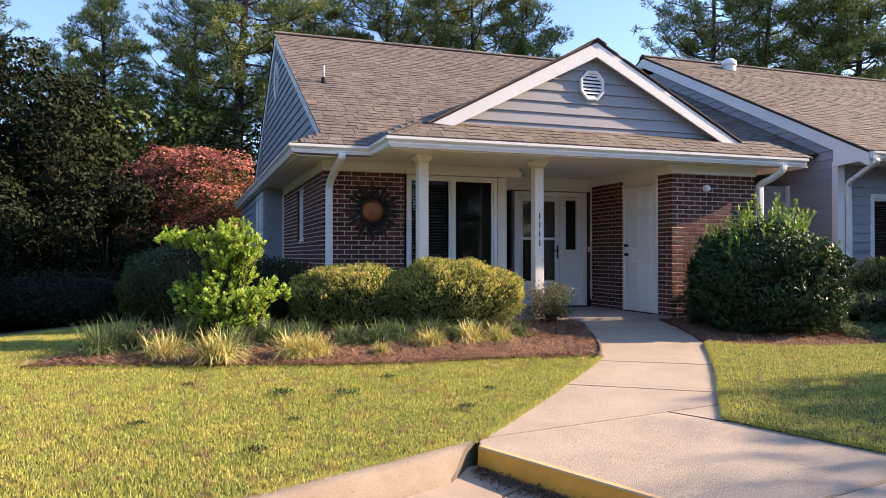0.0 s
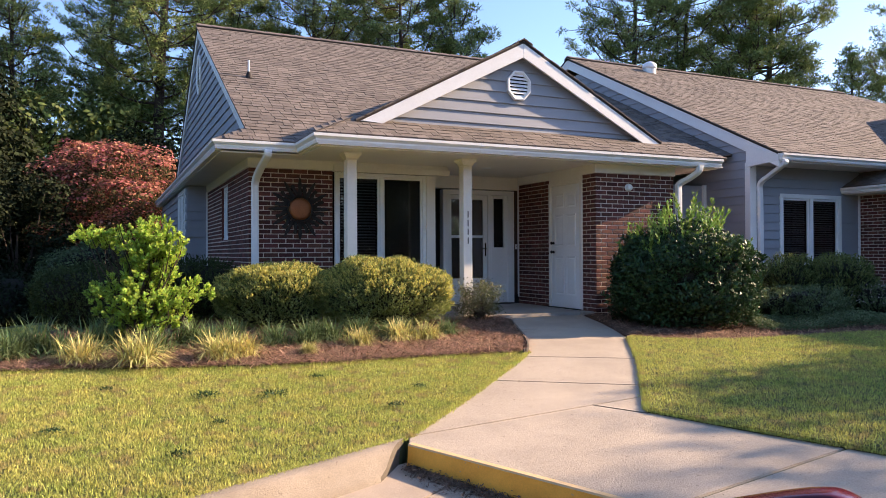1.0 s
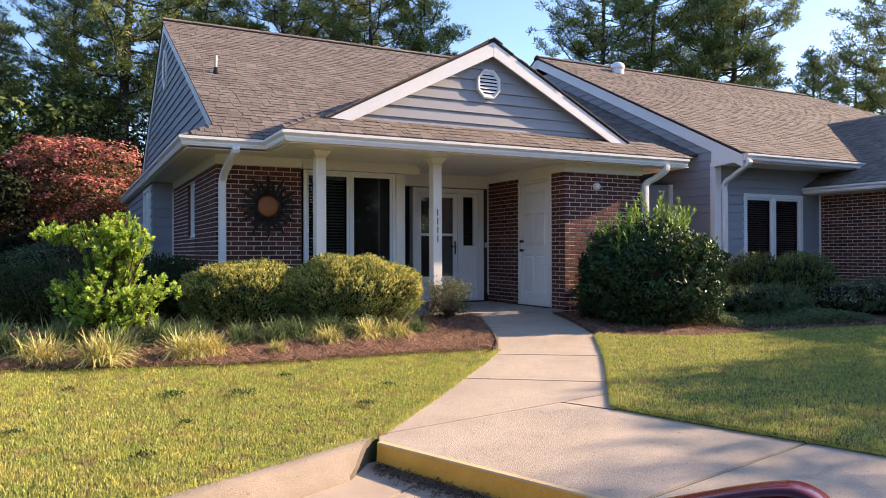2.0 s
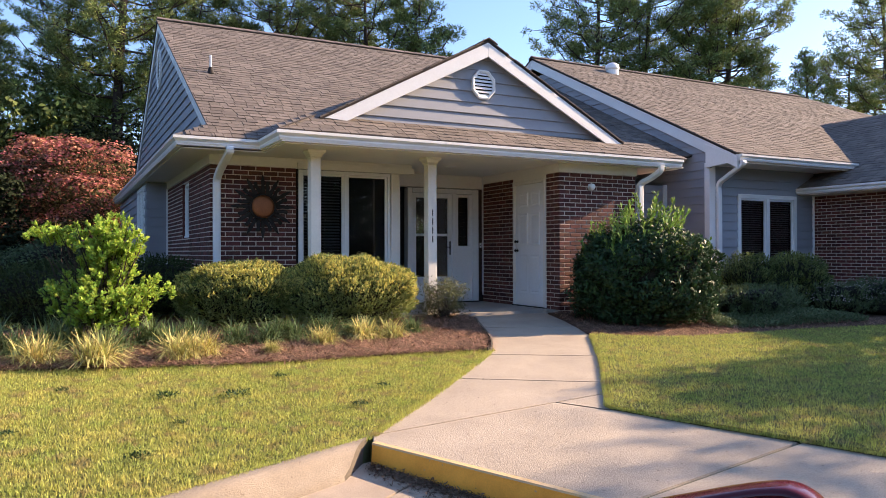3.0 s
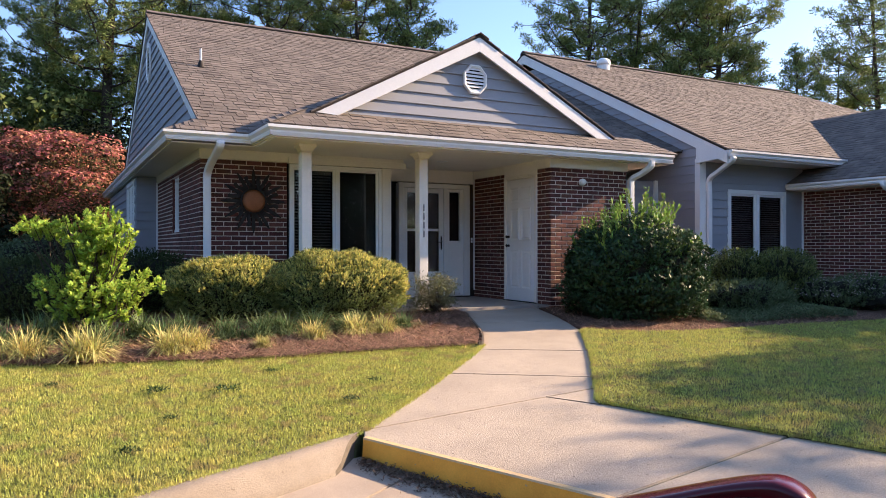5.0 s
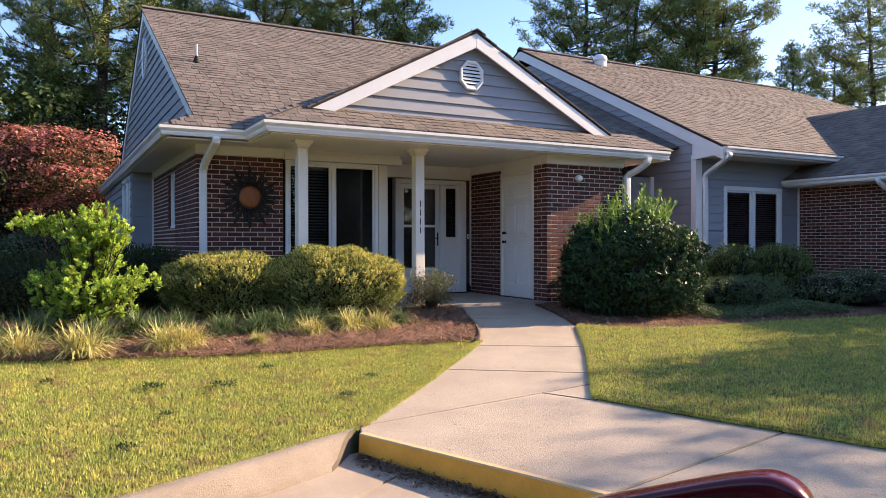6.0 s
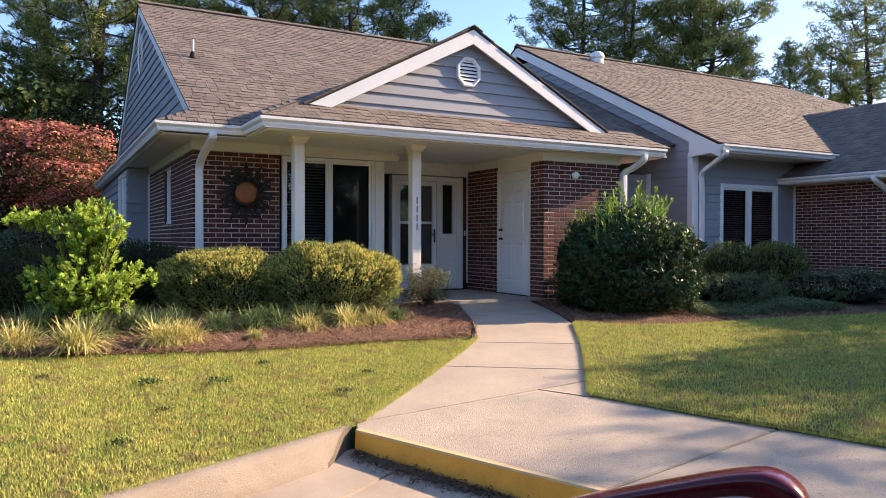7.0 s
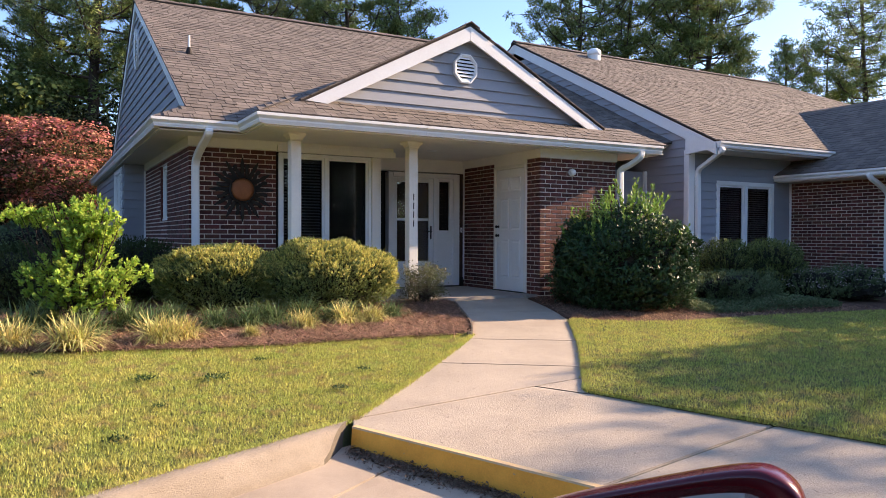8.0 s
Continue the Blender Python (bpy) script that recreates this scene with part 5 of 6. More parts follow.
def bed(name, outline, label):
    ob = thing(name, label, "planting bed", kind="structure")
    for piece in (cut(outline, 0, 9.351, 0, 1), cut(outline, 0, 9.351, 0, -1)):
        if len(piece) > 2:
            bm = bmesh.new()
            ring = [bm.verts.new((x, y, float(lie(x, y)) + 0.018)) for x, y in piece]
            low = [bm.verts.new((x, y, float(lie(x, y)) - 0.06)) for x, y in piece]
            bm.faces.new(ring)
            for i in range(len(piece)):
                bm.faces.new((ring[i], low[i], low[(i + 1) % len(piece)], ring[(i + 1) % len(piece)]))
            part("soil", bm, MULCH, ob)
    return ob


def scatter(outline, count, bounds=None):
    poly = np.array(outline)
    lo, hi = poly.min(0), poly.max(0)
    if bounds is not None:
        lo, hi = np.maximum(lo, bounds[0]), np.minimum(hi, bounds[1])
    got = []
    total = 0
    while total < count:
        pts = rng.uniform(lo, hi, (count * 2, 2))
        pts = pts[inside(poly, pts[:, 0], pts[:, 1])]
        got.append(pts)
        total += len(pts)
    return np.concatenate(got)[:count]


def straw(parent, outline, count, bounds):
    """Loose needles lying over one another."""
    p = scatter(outline, count, bounds)
    n = len(p)
    ang = rng.uniform(0, 2 * math.pi, n)
    tilt = rng.normal(0, 0.22, n)
    length = rng.uniform(0.04, 0.11, n)
    d = np.stack((np.cos(ang) * np.cos(tilt), np.sin(ang) * np.cos(tilt), np.sin(tilt)), -1) * length[:, None]
    w = np.stack((-np.sin(ang), np.cos(ang), 0 * ang), -1) * rng.uniform(0.0025, 0.006, n)[:, None]
    c = np.stack((p[:, 0], p[:, 1], lie(p[:, 0], p[:, 1]) + 0.022 + rng.gamma(1.5, 0.008, n)), -1)
    verts = np.stack((c - d - w, c - d + w, c + d), 1)
    tagged(part("straw", triangles("straw", verts, STRAW), None, parent, "reddish-brown pine straw"), kind="stuff")


left_bed = bed("bed_left", LEFT_BED, "curved bed of reddish-brown pine straw before the porch")
straw(left_bed, LEFT_BED, 34000, ((-1.8, 7.0), (5.4, 9.6)))
edging = new("edging", finish("edging", sweep([(-0.012, -0.05), (0.010, -0.05), (0.008, 0.050), (-0.010, 0.050)], [(p[0], p[1], float(lie(*p))) for p in smooth_line([(4.20, 6.98)] + BED_EDGE[:4], 5)]), GRIME_SHADE))
tagged(edging, "dark weathered edging strip holding the pine straw beside the walk", "edging", kind="structure")
right_bed = bed("bed_right", RIGHT_BED, "shaded bed of brown pine straw under the shrubs")
straw(right_bed, RIGHT_BED, 13000, ((6.0, 6.2), (11.5, 9.4)))

# ------------------------------------------------------------------ lawn
kerb_line = [tuple(p) for p in smooth_line([KERB_START + (0.02, 0.01), KERB_START + LDIR * 0.7, KERB_START + LDIR * 1.55, KERB_START + LDIR * 3.2 + (0, -0.04), KERB_START + LDIR * 6 + (0, -0.4)], 6)]
LAWN_LEFT = [tuple(p) for p in smooth_line(LEFT_EDGE, 4)] + [tuple(p) for p in smooth_line(BED_FRONT, 5)][::-1] + [(-1.18, 8.25), (-0.95, 9.0), (-0.62, 10.2), (-0.4, 12.0), (-6, 12.0)] + kerb_line[::-1]
LAWN_RIGHT = [(p[0] + 0.012, p[1] + 0.004) for p in smooth_line(RIGHT_EDGE[3:], 4)] + APRON_EDGE[1:] + [(13.2, 0.5)] + [tuple(p) for p in smooth_line(RIGHT_FRONT, 5)][::-1]


def lumps(d, freq, seed, layers=6):
    """An uneven field over directions or places, about -1 to 1."""
    r = np.random.default_rng(seed)
    total = 0
    for i in range(layers):
        k = r.normal(0, freq * (1 + 0.35 * i), 3)
        total = total + np.sin(d @ k + r.uniform(0, 6.3)) / (1 + 0.25 * i)
    return total / layers * 1.6


def lawn(name, label, outline, count, bounds, tall=(0.014, 0.030), lift=0.0):
    p = scatter(outline, count, bounds)
    n = len(p)
    flat = np.c_[p, p[:, 0] * 0]
    clump = lumps(flat, 55.0, 71, 9) * 0.7 + lumps(flat, 14.0, 72, 7) * 0.45
    p = p[rng.uniform(0, 1, n) < 0.80 + 0.55 * clump]
    clump = lumps(np.c_[p, p[:, 0] * 0], 55.0, 71, 9)
    n = len(p)
    h = rng.uniform(*tall, n) * (1 + 0.45 * np.clip(clump, -1, 1))
    ang = rng.uniform(0, 2 * math.pi, n)
    lean = np.clip(rng.normal(0.6, 0.4, n), 0.0, 1.3)
    w = rng.uniform(0.002, 0.0042, n)
    base = np.stack((p[:, 0], p[:, 1], lie(p[:, 0], p[:, 1]) - 0.012 + lift), -1)
    side = np.stack((-np.sin(ang), np.cos(ang), 0 * ang), -1) * w[:, None]
    face = rng.uniform(0, 2 * math.pi, n)
    out = np.stack((np.cos(face) * np.sin(lean), np.sin(face) * np.sin(lean), np.cos(lean)), -1) * h[:, None]
    verts = np.stack((base - side, base + side, base + out), 1)
    ob = new(name, triangles(name, verts, GRASS))
    return tagged(ob, label, "grass", kind="stuff")


lawn("grass", "sunlit yellow-green clipped lawn grass", LAWN_LEFT, 500000, ((-3.6, 3.3), (4.3, 11.4)), tall=(0.018, 0.036))
lawn("grass", "partly shaded green clipped lawn grass", LAWN_RIGHT, 260000, ((3.9, 2.2), (12.6, 7.6)), lift=0.045, tall=(0.022, 0.042))
turf = thing("turf", "raised turf of the shaded lawn beside the walk", "turf", kind="structure")
part("sod", prism([(x, y, float(lie(x, y)) + 0.034) for x, y in cut(LAWN_RIGHT, 0, 1.91, 0, 1)], (0, 0, -0.10)), SOIL, turf)


def fringe(count=11000):
    """Longer blades hanging over the edges of the walk and kerb."""
    lines = [smooth_line(LEFT_EDGE, 8), smooth_line(RIGHT_EDGE[3:], 8), [np.array(q) for q in APRON_EDGE], [np.array(q) for q in kerb_line], smooth_line(BED_FRONT, 8)]
    pts = []
    for line in lines:
        line = np.array(line)
        seg = np.linalg.norm(np.diff(line, axis=0), axis=1)
        t = rng.uniform(0, seg.sum(), count)
        cum = np.concatenate(([0], np.cumsum(seg)))
        pts.append(np.stack((np.interp(t, cum, line[:, 0]), np.interp(t, cum, line[:, 1])), -1))
    rise = np.repeat((0.0, 0.02, 0.02, 0.0, 0.0), count)
    p = np.concatenate(pts) + rng.normal(0, 0.016, (count * len(lines), 2))
    n = len(p)
    h = rng.uniform(0.02, 0.048, n)
    ang = rng.uniform(0, 2 * math.pi, n)
    lean = np.abs(rng.normal(0, 0.7, n))
    base = np.stack((p[:, 0], p[:, 1], lie(p[:, 0], p[:, 1]) - 0.01 + rise), -1)
    side = np.stack((-np.sin(ang), np.cos(ang), 0 * ang), -1) * 0.003
    face = rng.uniform(0, 2 * math.pi, n)
    out = np.stack((np.cos(face) * np.sin(lean), np.sin(face) * np.sin(lean), np.cos(lean)), -1) * h[:, None]
    ob = new("grass_edge", triangles("grass_edge", np.stack((base - side, base + side, base + out), 1), GRASS))
    tagged(ob, "longer grass at the edge of the walk", "grass", kind="stuff")


fringe()


def weeds():
    """Small dark flat weeds growing in the lawn."""
    source = None
    for x, y, s in ((0.73, 6.22, 1.1), (1.25, 6.08, 1.2), (0.73, 5.44, 0.7), (1.76, 6.58, 0.7), (0.42, 4.83, 0.8), (2.08, 5.44, 0.8), (-0.35, 5.6, 0.8), (2.5, 5.95, 0.7), (0.0, 6.7, 0.7)):
        m = pose(x, y, float(lie(x, y)) + 0.012, 0, 0, rng.uniform(0, 360))
        if source is None:
            source = ob = thing("weed", "small dark green flat weed in the lawn", "weed", "weeds in the lawn")
            c = np.c_[rng.normal(0, 0.05, (70, 2)), rng.uniform(0.0, 0.022, 70)]
            out = c * (1, 1, 0) + (0, 0, 0.05)
            tagged(part("foliage", triangles("foliage", sprays(c, out, 2, 0.028, 0.16, 1.0), LEAF_HOLLY, 4), None, ob), kind="stuff")
            ob.matrix_basis = m
        else:
            ob = copy_thing(source, m)
        ob.scale = (s, s * 0.8, s)


def kerb_litter(count=9000):
    """Dead leaves and needles blown against the foot of the yellow kerb."""
    out = np.array((YDIR[1], -YDIR[0]))
    t = rng.uniform(0.02, 2.6, count)
    o = np.abs(rng.normal(0.0, 0.07, count)) * (0.6 + 0.6 * np.abs(np.sin(t * 3.1))) + 0.03
    p = CORNER + YDIR * t[:, None] + out * o[:, None]
    z = road_level(p[:, 0], p[:, 1]) + 0.004 + rng.gamma(1.2, 0.007, count)
    ang, size = rng.uniform(0, 6.3, count), rng.uniform(0.005, 0.017, count)
    d = np.stack((np.cos(ang), np.sin(ang), rng.normal(0, 0.4, count)), -1) * size[:, None]
    w = np.stack((-np.sin(ang), np.cos(ang), rng.normal(0, 0.4, count)), -1) * (size * rng.uniform(0.12, 0.45, count))[:, None]
    c = np.c_[p, z]
    ob = new("leaf_litter", triangles("leaf_litter", np.stack((c - d, c + w, c + d, c - w), 1), LITTER, 4))
    tagged(ob, "dry brown leaf litter along the kerb foot", "leaf litter", kind="stuff")


LITTER = surface("leaf_litter", (0.17, 0.11, 0.07), 0.9, vary=0.3, scale=9, fine=60, bump=0, spread=0.6, per="island", hue=0.02)
kerb_litter()

# ------------------------------------------------------------------ leaves, shrubs and trees
def leaf_quads(c, n, size, aspect=0.45, jitter=0.8, droop=0.0):
    """Pointed leaves at c, roughly facing n, as quads."""
    k = len(c)
    n = n + rng.normal(0, jitter, (k, 3))
    n /= np.linalg.norm(n, axis=1, keepdims=True) + 1e-9
    a = np.cross(n, rng.normal(0, 1, (k, 3)))
    a[:, 2] -= droop
    a /= np.linalg.norm(a, axis=1, keepdims=True) + 1e-9
    b = np.cross(n, a)
    s = size * rng.uniform(0.65, 1.3, (k, 1))
    fold = n * s * 0.12
    return np.stack((c - a * s * 0.5, c + b * s * aspect * 0.5 + fold, c + a * s * 0.5, c - b * s * aspect * 0.5 + fold), 1)


def sprays(tips, axes, per, length, width=0.2, wide=0.9, along=0.0):
    """Leaves standing out from shoots: at each tip, some kites spread round its axis."""
    tips, axes = np.repeat(np.asarray(tips, float), per, 0), np.repeat(np.asarray(axes, float), per, 0)
    k = len(tips)
    axes = axes / (np.linalg.norm(axes, axis=1, keepdims=True) + 1e-9)
    r = rng.normal(0, 1, (k, 3))
    r -= axes * (r * axes).sum(1, keepdims=True)
    r /= np.linalg.norm(r, axis=1, keepdims=True) + 1e-9
    turn = wide * rng.uniform(0.25, 1.15, (k, 1))
    d = axes * np.cos(turn) + r * np.sin(turn)
    side = np.cross(d, axes)
    side /= np.linalg.norm(side, axis=1, keepdims=True) + 1e-9
    up = np.cross(side, d)
    ln = length * rng.uniform(0.65, 1.2, (k, 1))
    base = tips - axes * along * rng.uniform(0, 1, (k, 1))
    mid = base + d * ln * 0.6 - up * ln * 0.06
    return np.stack((base, mid + side * ln * width, base + d * ln, mid - side * ln * width), 1)


def dome_points(count, centre, radii, rough, seed, deep=0.16, power=2.0, bottom=-0.75, freq=3.0):
    """Places and outward directions near the surface of an uneven rounded form."""
    d = rng.normal(0, 1, (count * 2, 3))
    d /= np.linalg.norm(d, axis=1, keepdims=True)
    d = d[d[:, 2] > bottom][:count]
    r = (np.abs(d) ** power).sum(1) ** (-1 / power)
    r = r * (1 + rough * lumps(d, freq, seed)) * (1 - np.abs(rng.normal(0, deep, len(d))) + rng.normal(0, 0.015, len(d)))
    return np.array(centre) + d * r[:, None] * np.array(radii), d / np.array(radii)


def twigs(name, base, tips, r0, mat, parent, steps=4, wander=0.08):
    bm = bmesh.new()
    base = Vector(base)
    for tip in tips:
        tip = Vector(tip)
        pts = [base.lerp(tip, i / steps) + Vector(rng.normal(0, wander, 3)) * (i / steps) * (1 - i / steps) * 3 for i in range(steps + 1)]
        tube(pts, [r0 * (1 - 0.75 * i / steps) for i in range(steps + 1)], 5, bm)
    return part(name, bm, mat, parent)


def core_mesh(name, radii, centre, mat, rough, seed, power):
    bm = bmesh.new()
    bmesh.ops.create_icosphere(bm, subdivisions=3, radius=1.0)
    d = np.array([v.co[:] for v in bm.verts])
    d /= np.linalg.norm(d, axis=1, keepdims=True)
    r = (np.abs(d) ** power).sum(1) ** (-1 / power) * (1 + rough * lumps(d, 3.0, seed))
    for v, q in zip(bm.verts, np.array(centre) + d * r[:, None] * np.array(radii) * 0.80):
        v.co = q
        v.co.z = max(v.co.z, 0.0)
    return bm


# Near-black core colours in the shade seen between leaf clumps.
SHADE_CORE = surface("twig_mass", (0.018, 0.018, 0.010), 0.95, vary=0.5, scale=14, fine=60, bump=1.0, bump_size=0.03)


def shrub(name, label, at, radii, leaves, size, mat, category="shrub", aspect=0.5, rough=0.10, seed=1, power=2.4, deep=0.10, top=None, group="", core=True, freq=3.0, tipped=False, shoots=0, shoot_mat=None, flowers=0):
    """A clipped or rounded shrub: stems, a near-black core for the inner shade and a coat of small leaves."""
    z = float(lie(at[0], at[1]))
    ob = thing(name, label, category, group, at=(at[0], at[1], z))
    centre = (0, 0, radii[2] * 0.92)
    p, d = dome_points(leaves, centre, radii, rough, seed, deep, power, -0.85, freq)
    keep = p[:, 2] > 0.02
    leaf = leaf_quads(p[keep], d[keep] * np.array(radii).mean() + (0, 0, 0.35), size, aspect)
    tagged(part("foliage", triangles("foliage", leaf, mat, 4), None, ob), kind="stuff")
    if tipped:
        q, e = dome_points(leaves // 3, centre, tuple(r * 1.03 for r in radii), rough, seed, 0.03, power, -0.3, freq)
        # bright tips gather on the top and +x side, painting sunlight onto the shrub
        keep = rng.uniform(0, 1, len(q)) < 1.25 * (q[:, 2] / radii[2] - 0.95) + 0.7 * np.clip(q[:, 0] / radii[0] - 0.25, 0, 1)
        tagged(part("new_growth", triangles("new_growth", sprays(q[keep], e[keep] * radii[0] + (0, 0, 0.9), 9, size * 1.1, 0.2, 0.8, 0.05), LEAF_SUNLIT_TIP, 4), None, ob, "yellow-green leaf tips, coloured bright towards the sun"), kind="stuff")
    if shoots:
        q, e = dome_points(shoots, centre, tuple(r * 1.03 for r in radii), rough, seed, 0.04, power, -0.5, freq)
        q = q[q[:, 2] > 0.05]
        out = q - np.array(centre)
        reach = 0.09 if tipped else 0.13
        tagged(part("outer_foliage", triangles("outer_foliage", sprays(q + (0, 0, reach * 0.3), out + (0, 0, 0.6), 10, size * 1.3, 0.16, 0.7, reach), shoot_mat or mat, 4), None, ob), kind="stuff")
    if flowers:
        q, e = dome_points(flowers, centre, tuple(r * 1.12 for r in radii), rough, seed, 0.10, power, 0.0, freq)
        tagged(part("blossom", triangles("blossom", sprays(q, e + (0, 0, 1.0), 5, 0.018, 0.4, 1.2), LEAF_PALE, 4), None, ob, "pale small flowers"), kind="stuff")
    tips = [(radii[0] * 0.6 * math.cos(a), radii[1] * 0.6 * math.sin(a), radii[2] * rng.uniform(0.8, 1.5)) for a in np.linspace(0.3, 6.2, 9)]
    twigs("stem", (0, 0, 0), tips, 0.018, BARK, ob)
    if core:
        part("twig_mass", core_mesh("twig_mass", radii, centre, SHADE_CORE, rough, seed, power), SHADE_CORE, ob)
    return ob


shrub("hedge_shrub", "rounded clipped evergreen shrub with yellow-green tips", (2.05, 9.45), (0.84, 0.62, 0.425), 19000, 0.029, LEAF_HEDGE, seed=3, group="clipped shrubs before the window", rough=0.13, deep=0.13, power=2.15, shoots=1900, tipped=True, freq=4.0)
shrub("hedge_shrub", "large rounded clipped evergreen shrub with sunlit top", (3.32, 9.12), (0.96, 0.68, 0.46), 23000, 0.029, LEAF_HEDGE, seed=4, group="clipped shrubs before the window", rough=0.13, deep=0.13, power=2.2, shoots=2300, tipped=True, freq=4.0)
shrub("shrub", "dark green clipped shrub in the shade of the wall", (1.12, 11.2), (0.74, 0.62, 0.46), 9000, 0.032, LEAF_CLIP, seed=5, shoots=900, rough=0.14)
shrub("shrub", "low dark green shrub at the bed's end", (-0.22, 10.5), (0.66, 0.55, 0.42), 8000, 0.032, LEAF_CLIP, seed=6, shoots=800, rough=0.14)
shrub("shrub", "dark green clipped shrub under the neighbouring window", (10.55, 8.75), (0.50, 0.45, 0.46), 6000, 0.035, LEAF_CLIP, seed=8, shoots=900, shoot_mat=LEAF_HEDGE, rough=0.2, group="shrubs under the window")
shrub("shrub", "dark green rounded shrub before the neighbouring window", (11.20, 8.35), (0.60, 0.50, 0.48), 7000, 0.035, LEAF_CLIP, seed=9, shoots=1100, shoot_mat=LEAF_HEDGE, rough=0.2, group="shrubs under the window")
shrub("flowering_shrub", "low grey-green shrub with pale flower heads", (11.45, 7.75), (0.52, 0.42, 0.27), 1500, 0.035, LEAF_COVER, seed=10, rough=0.5, group="pale low shrubs", shoots=450, flowers=260, freq=5.0)
shrub("flowering_shrub", "low grey-green shrub with pale flowers by the wall", (12.25, 7.55), (0.58, 0.45, 0.29), 1700, 0.035, LEAF_COVER, seed=11, rough=0.5, group="pale low shrubs", shoots=500, flowers=300, freq=5.0)
shrub("shrub", "low loose green shrub in the shaded bed", (9.75, 7.95), (0.80, 0.50, 0.25), 5000, 0.035, LEAF_COVER, seed=12, rough=0.35, shoots=800, freq=5.0)


weeds()


def ground_cover():
    p = scatter([(8.0, 7.15), (9.0, 6.95), (10.9, 6.85), (11.3, 7.2), (10.5, 7.7), (9.0, 7.8), (8.2, 7.6)], 15000)
    h = (0.5 + 0.5 * lumps(np.c_[p, p[:, :1] * 0], 2.0, 31)) * 0.24 + 0.04
    z = lie(p[:, 0], p[:, 1]) + 0.02 + rng.uniform(0.2, 1.0, len(p)) * h
    leaf = leaf_quads(np.c_[p, z], np.tile((0, 0, 1.0), (len(p), 1)), 0.028, 0.6, 0.7)
    ob = new("ground_cover", triangles("ground_cover", leaf, LEAF_COVER, 4))
    tagged(ob, "low grey-green ground cover along the bed", "ground cover", kind="stuff")


ground_cover()


def holly():
    """The big glossy shrub beside the walk, with upright shoots."""
    at = (7.62, 8.15)
    z = float(lie(*at))
    ob = thing("holly_shrub", "tall dense glossy green shrub with upright sunlit shoots", "shrub", at=(at[0], at[1], z))
    radii = (1.10, 0.92, 0.88)
    p, d = dome_points(26000, (0, 0, 0.60), radii, 0.20, 21, 0.12, 2.1, -0.85, 5.0)
    tips, axes = [], []
    for i in range(170):
        a, r = rng.uniform(0, 2 * math.pi), math.sqrt(rng.uniform(0, 1)) * 0.92
        x, y = r * radii[0] * math.cos(a), r * radii[1] * math.sin(a)
        top = 0.74 + 0.86 * (1 - r ** 2.2) + rng.uniform(-0.12, 0.20) + 0.14 * (rng.random() < 0.2)
        tips.append((x, y, top))
        axes.append((0.45 * x + rng.normal(0, 0.14), 0.45 * y + rng.normal(0, 0.14), 1.0))
    young = sprays(tips, axes, 36, 0.072, 0.20, 0.7, 0.36)
    tagged(part("new_growth", triangles("new_growth", young, LEAF_SHOOT, 4), None, ob, "lighter green upright shoots"), kind="stuff")
    q, e = dome_points(2000, (0, 0, 0.60), radii, 0.20, 21, 0.05, 2.1, -0.7, 5.0)
    q = q[(q[:, 2] > 0.1) & (q[:, 2] < 1.25)]
    tagged(part("outer_foliage", triangles("outer_foliage", sprays(q, q * (0.9, 0.9, 0.0) + (0, 0, 0.7), 9, 0.072, 0.19, 0.9, 0.08), LEAF_HOLLY, 4), None, ob), kind="stuff")
    keep = p[:, 2] > 0.03
    leaf = leaf_quads(p[keep], d[keep], 0.06, 0.42, 0.7)
    tagged(part("foliage", triangles("foliage", leaf, LEAF_HOLLY, 4), None, ob), kind="stuff")
    # dark core puts the holly's inner shade into colour
    part("twig_mass", core_mesh("twig_mass", radii, (0, 0, 0.60), SHADE_CORE, 0.20, 21, 2.1), SHADE_CORE, ob)
    twigs("stem", (0, 0, 0), [(rng.uniform(-0.5, 0.5), rng.uniform(-0.4, 0.4), rng.uniform(1.0, 1.6)) for _ in range(8)], 0.03, BARK, ob)


holly()


def lime_shrub():
    """The open light green shrub: limbs that end in tufts of upright leaves."""
    at = (0.40, 8.62)
    ob = thing("shrub", "open bright lime-green shrub with upright leaf tufts", "shrub", at=(*at, float(lie(*at))))
    heads, axes, tips = [], [], []
    tiers = [((0.02, 0.0, 1.15), (0.42, 0.36, 0.28), 190), ((-0.56, 0.0, 1.22), (0.36, 0.24, 0.12), 60), ((0.02, 0.0, 0.82), (0.34, 0.30, 0.18), 70), ((0.06, 0.0, 0.96), (0.38, 0.32, 0.26), 130), ((0.0, 0.0, 0.57), (0.72, 0.50, 0.26), 340), ((0.03, 0.0, 0.30), (0.50, 0.40, 0.16), 120)]
    for (cx, cy, cz), (rx, ry, rz), many in tiers:
        for i in range(many):
            d = rng.normal(0, 1, 3)
            d = d / np.linalg.norm(d) * rng.uniform(0.30, 1.06)
            across, back = cx + d[0] * rx, cy + d[1] * ry
            tip = np.array((0.885, -0.466, 0.0)) * across + np.array((0.466, 0.885, 0.0)) * back + (0, 0, max(cz + d[2] * rz, 0.08))
            if i % 7 == 0:
                tips.append(tip)
            heads.append(tip)
            axes.append((d[0] * 0.7 + rng.normal(0, 0.2), d[1] * 0.7 - 0.15, 0.75))
    leaf = sprays(heads, axes, 20, 0.050, 0.27, 1.15, 0.07)
    tagged(part("foliage", triangles("foliage", leaf, LEAF_LIME, 4), None, ob), kind="stuff")
    twigs("stem", (0, 0, 0), tips, 0.014, BARK, ob)


lime_shrub()


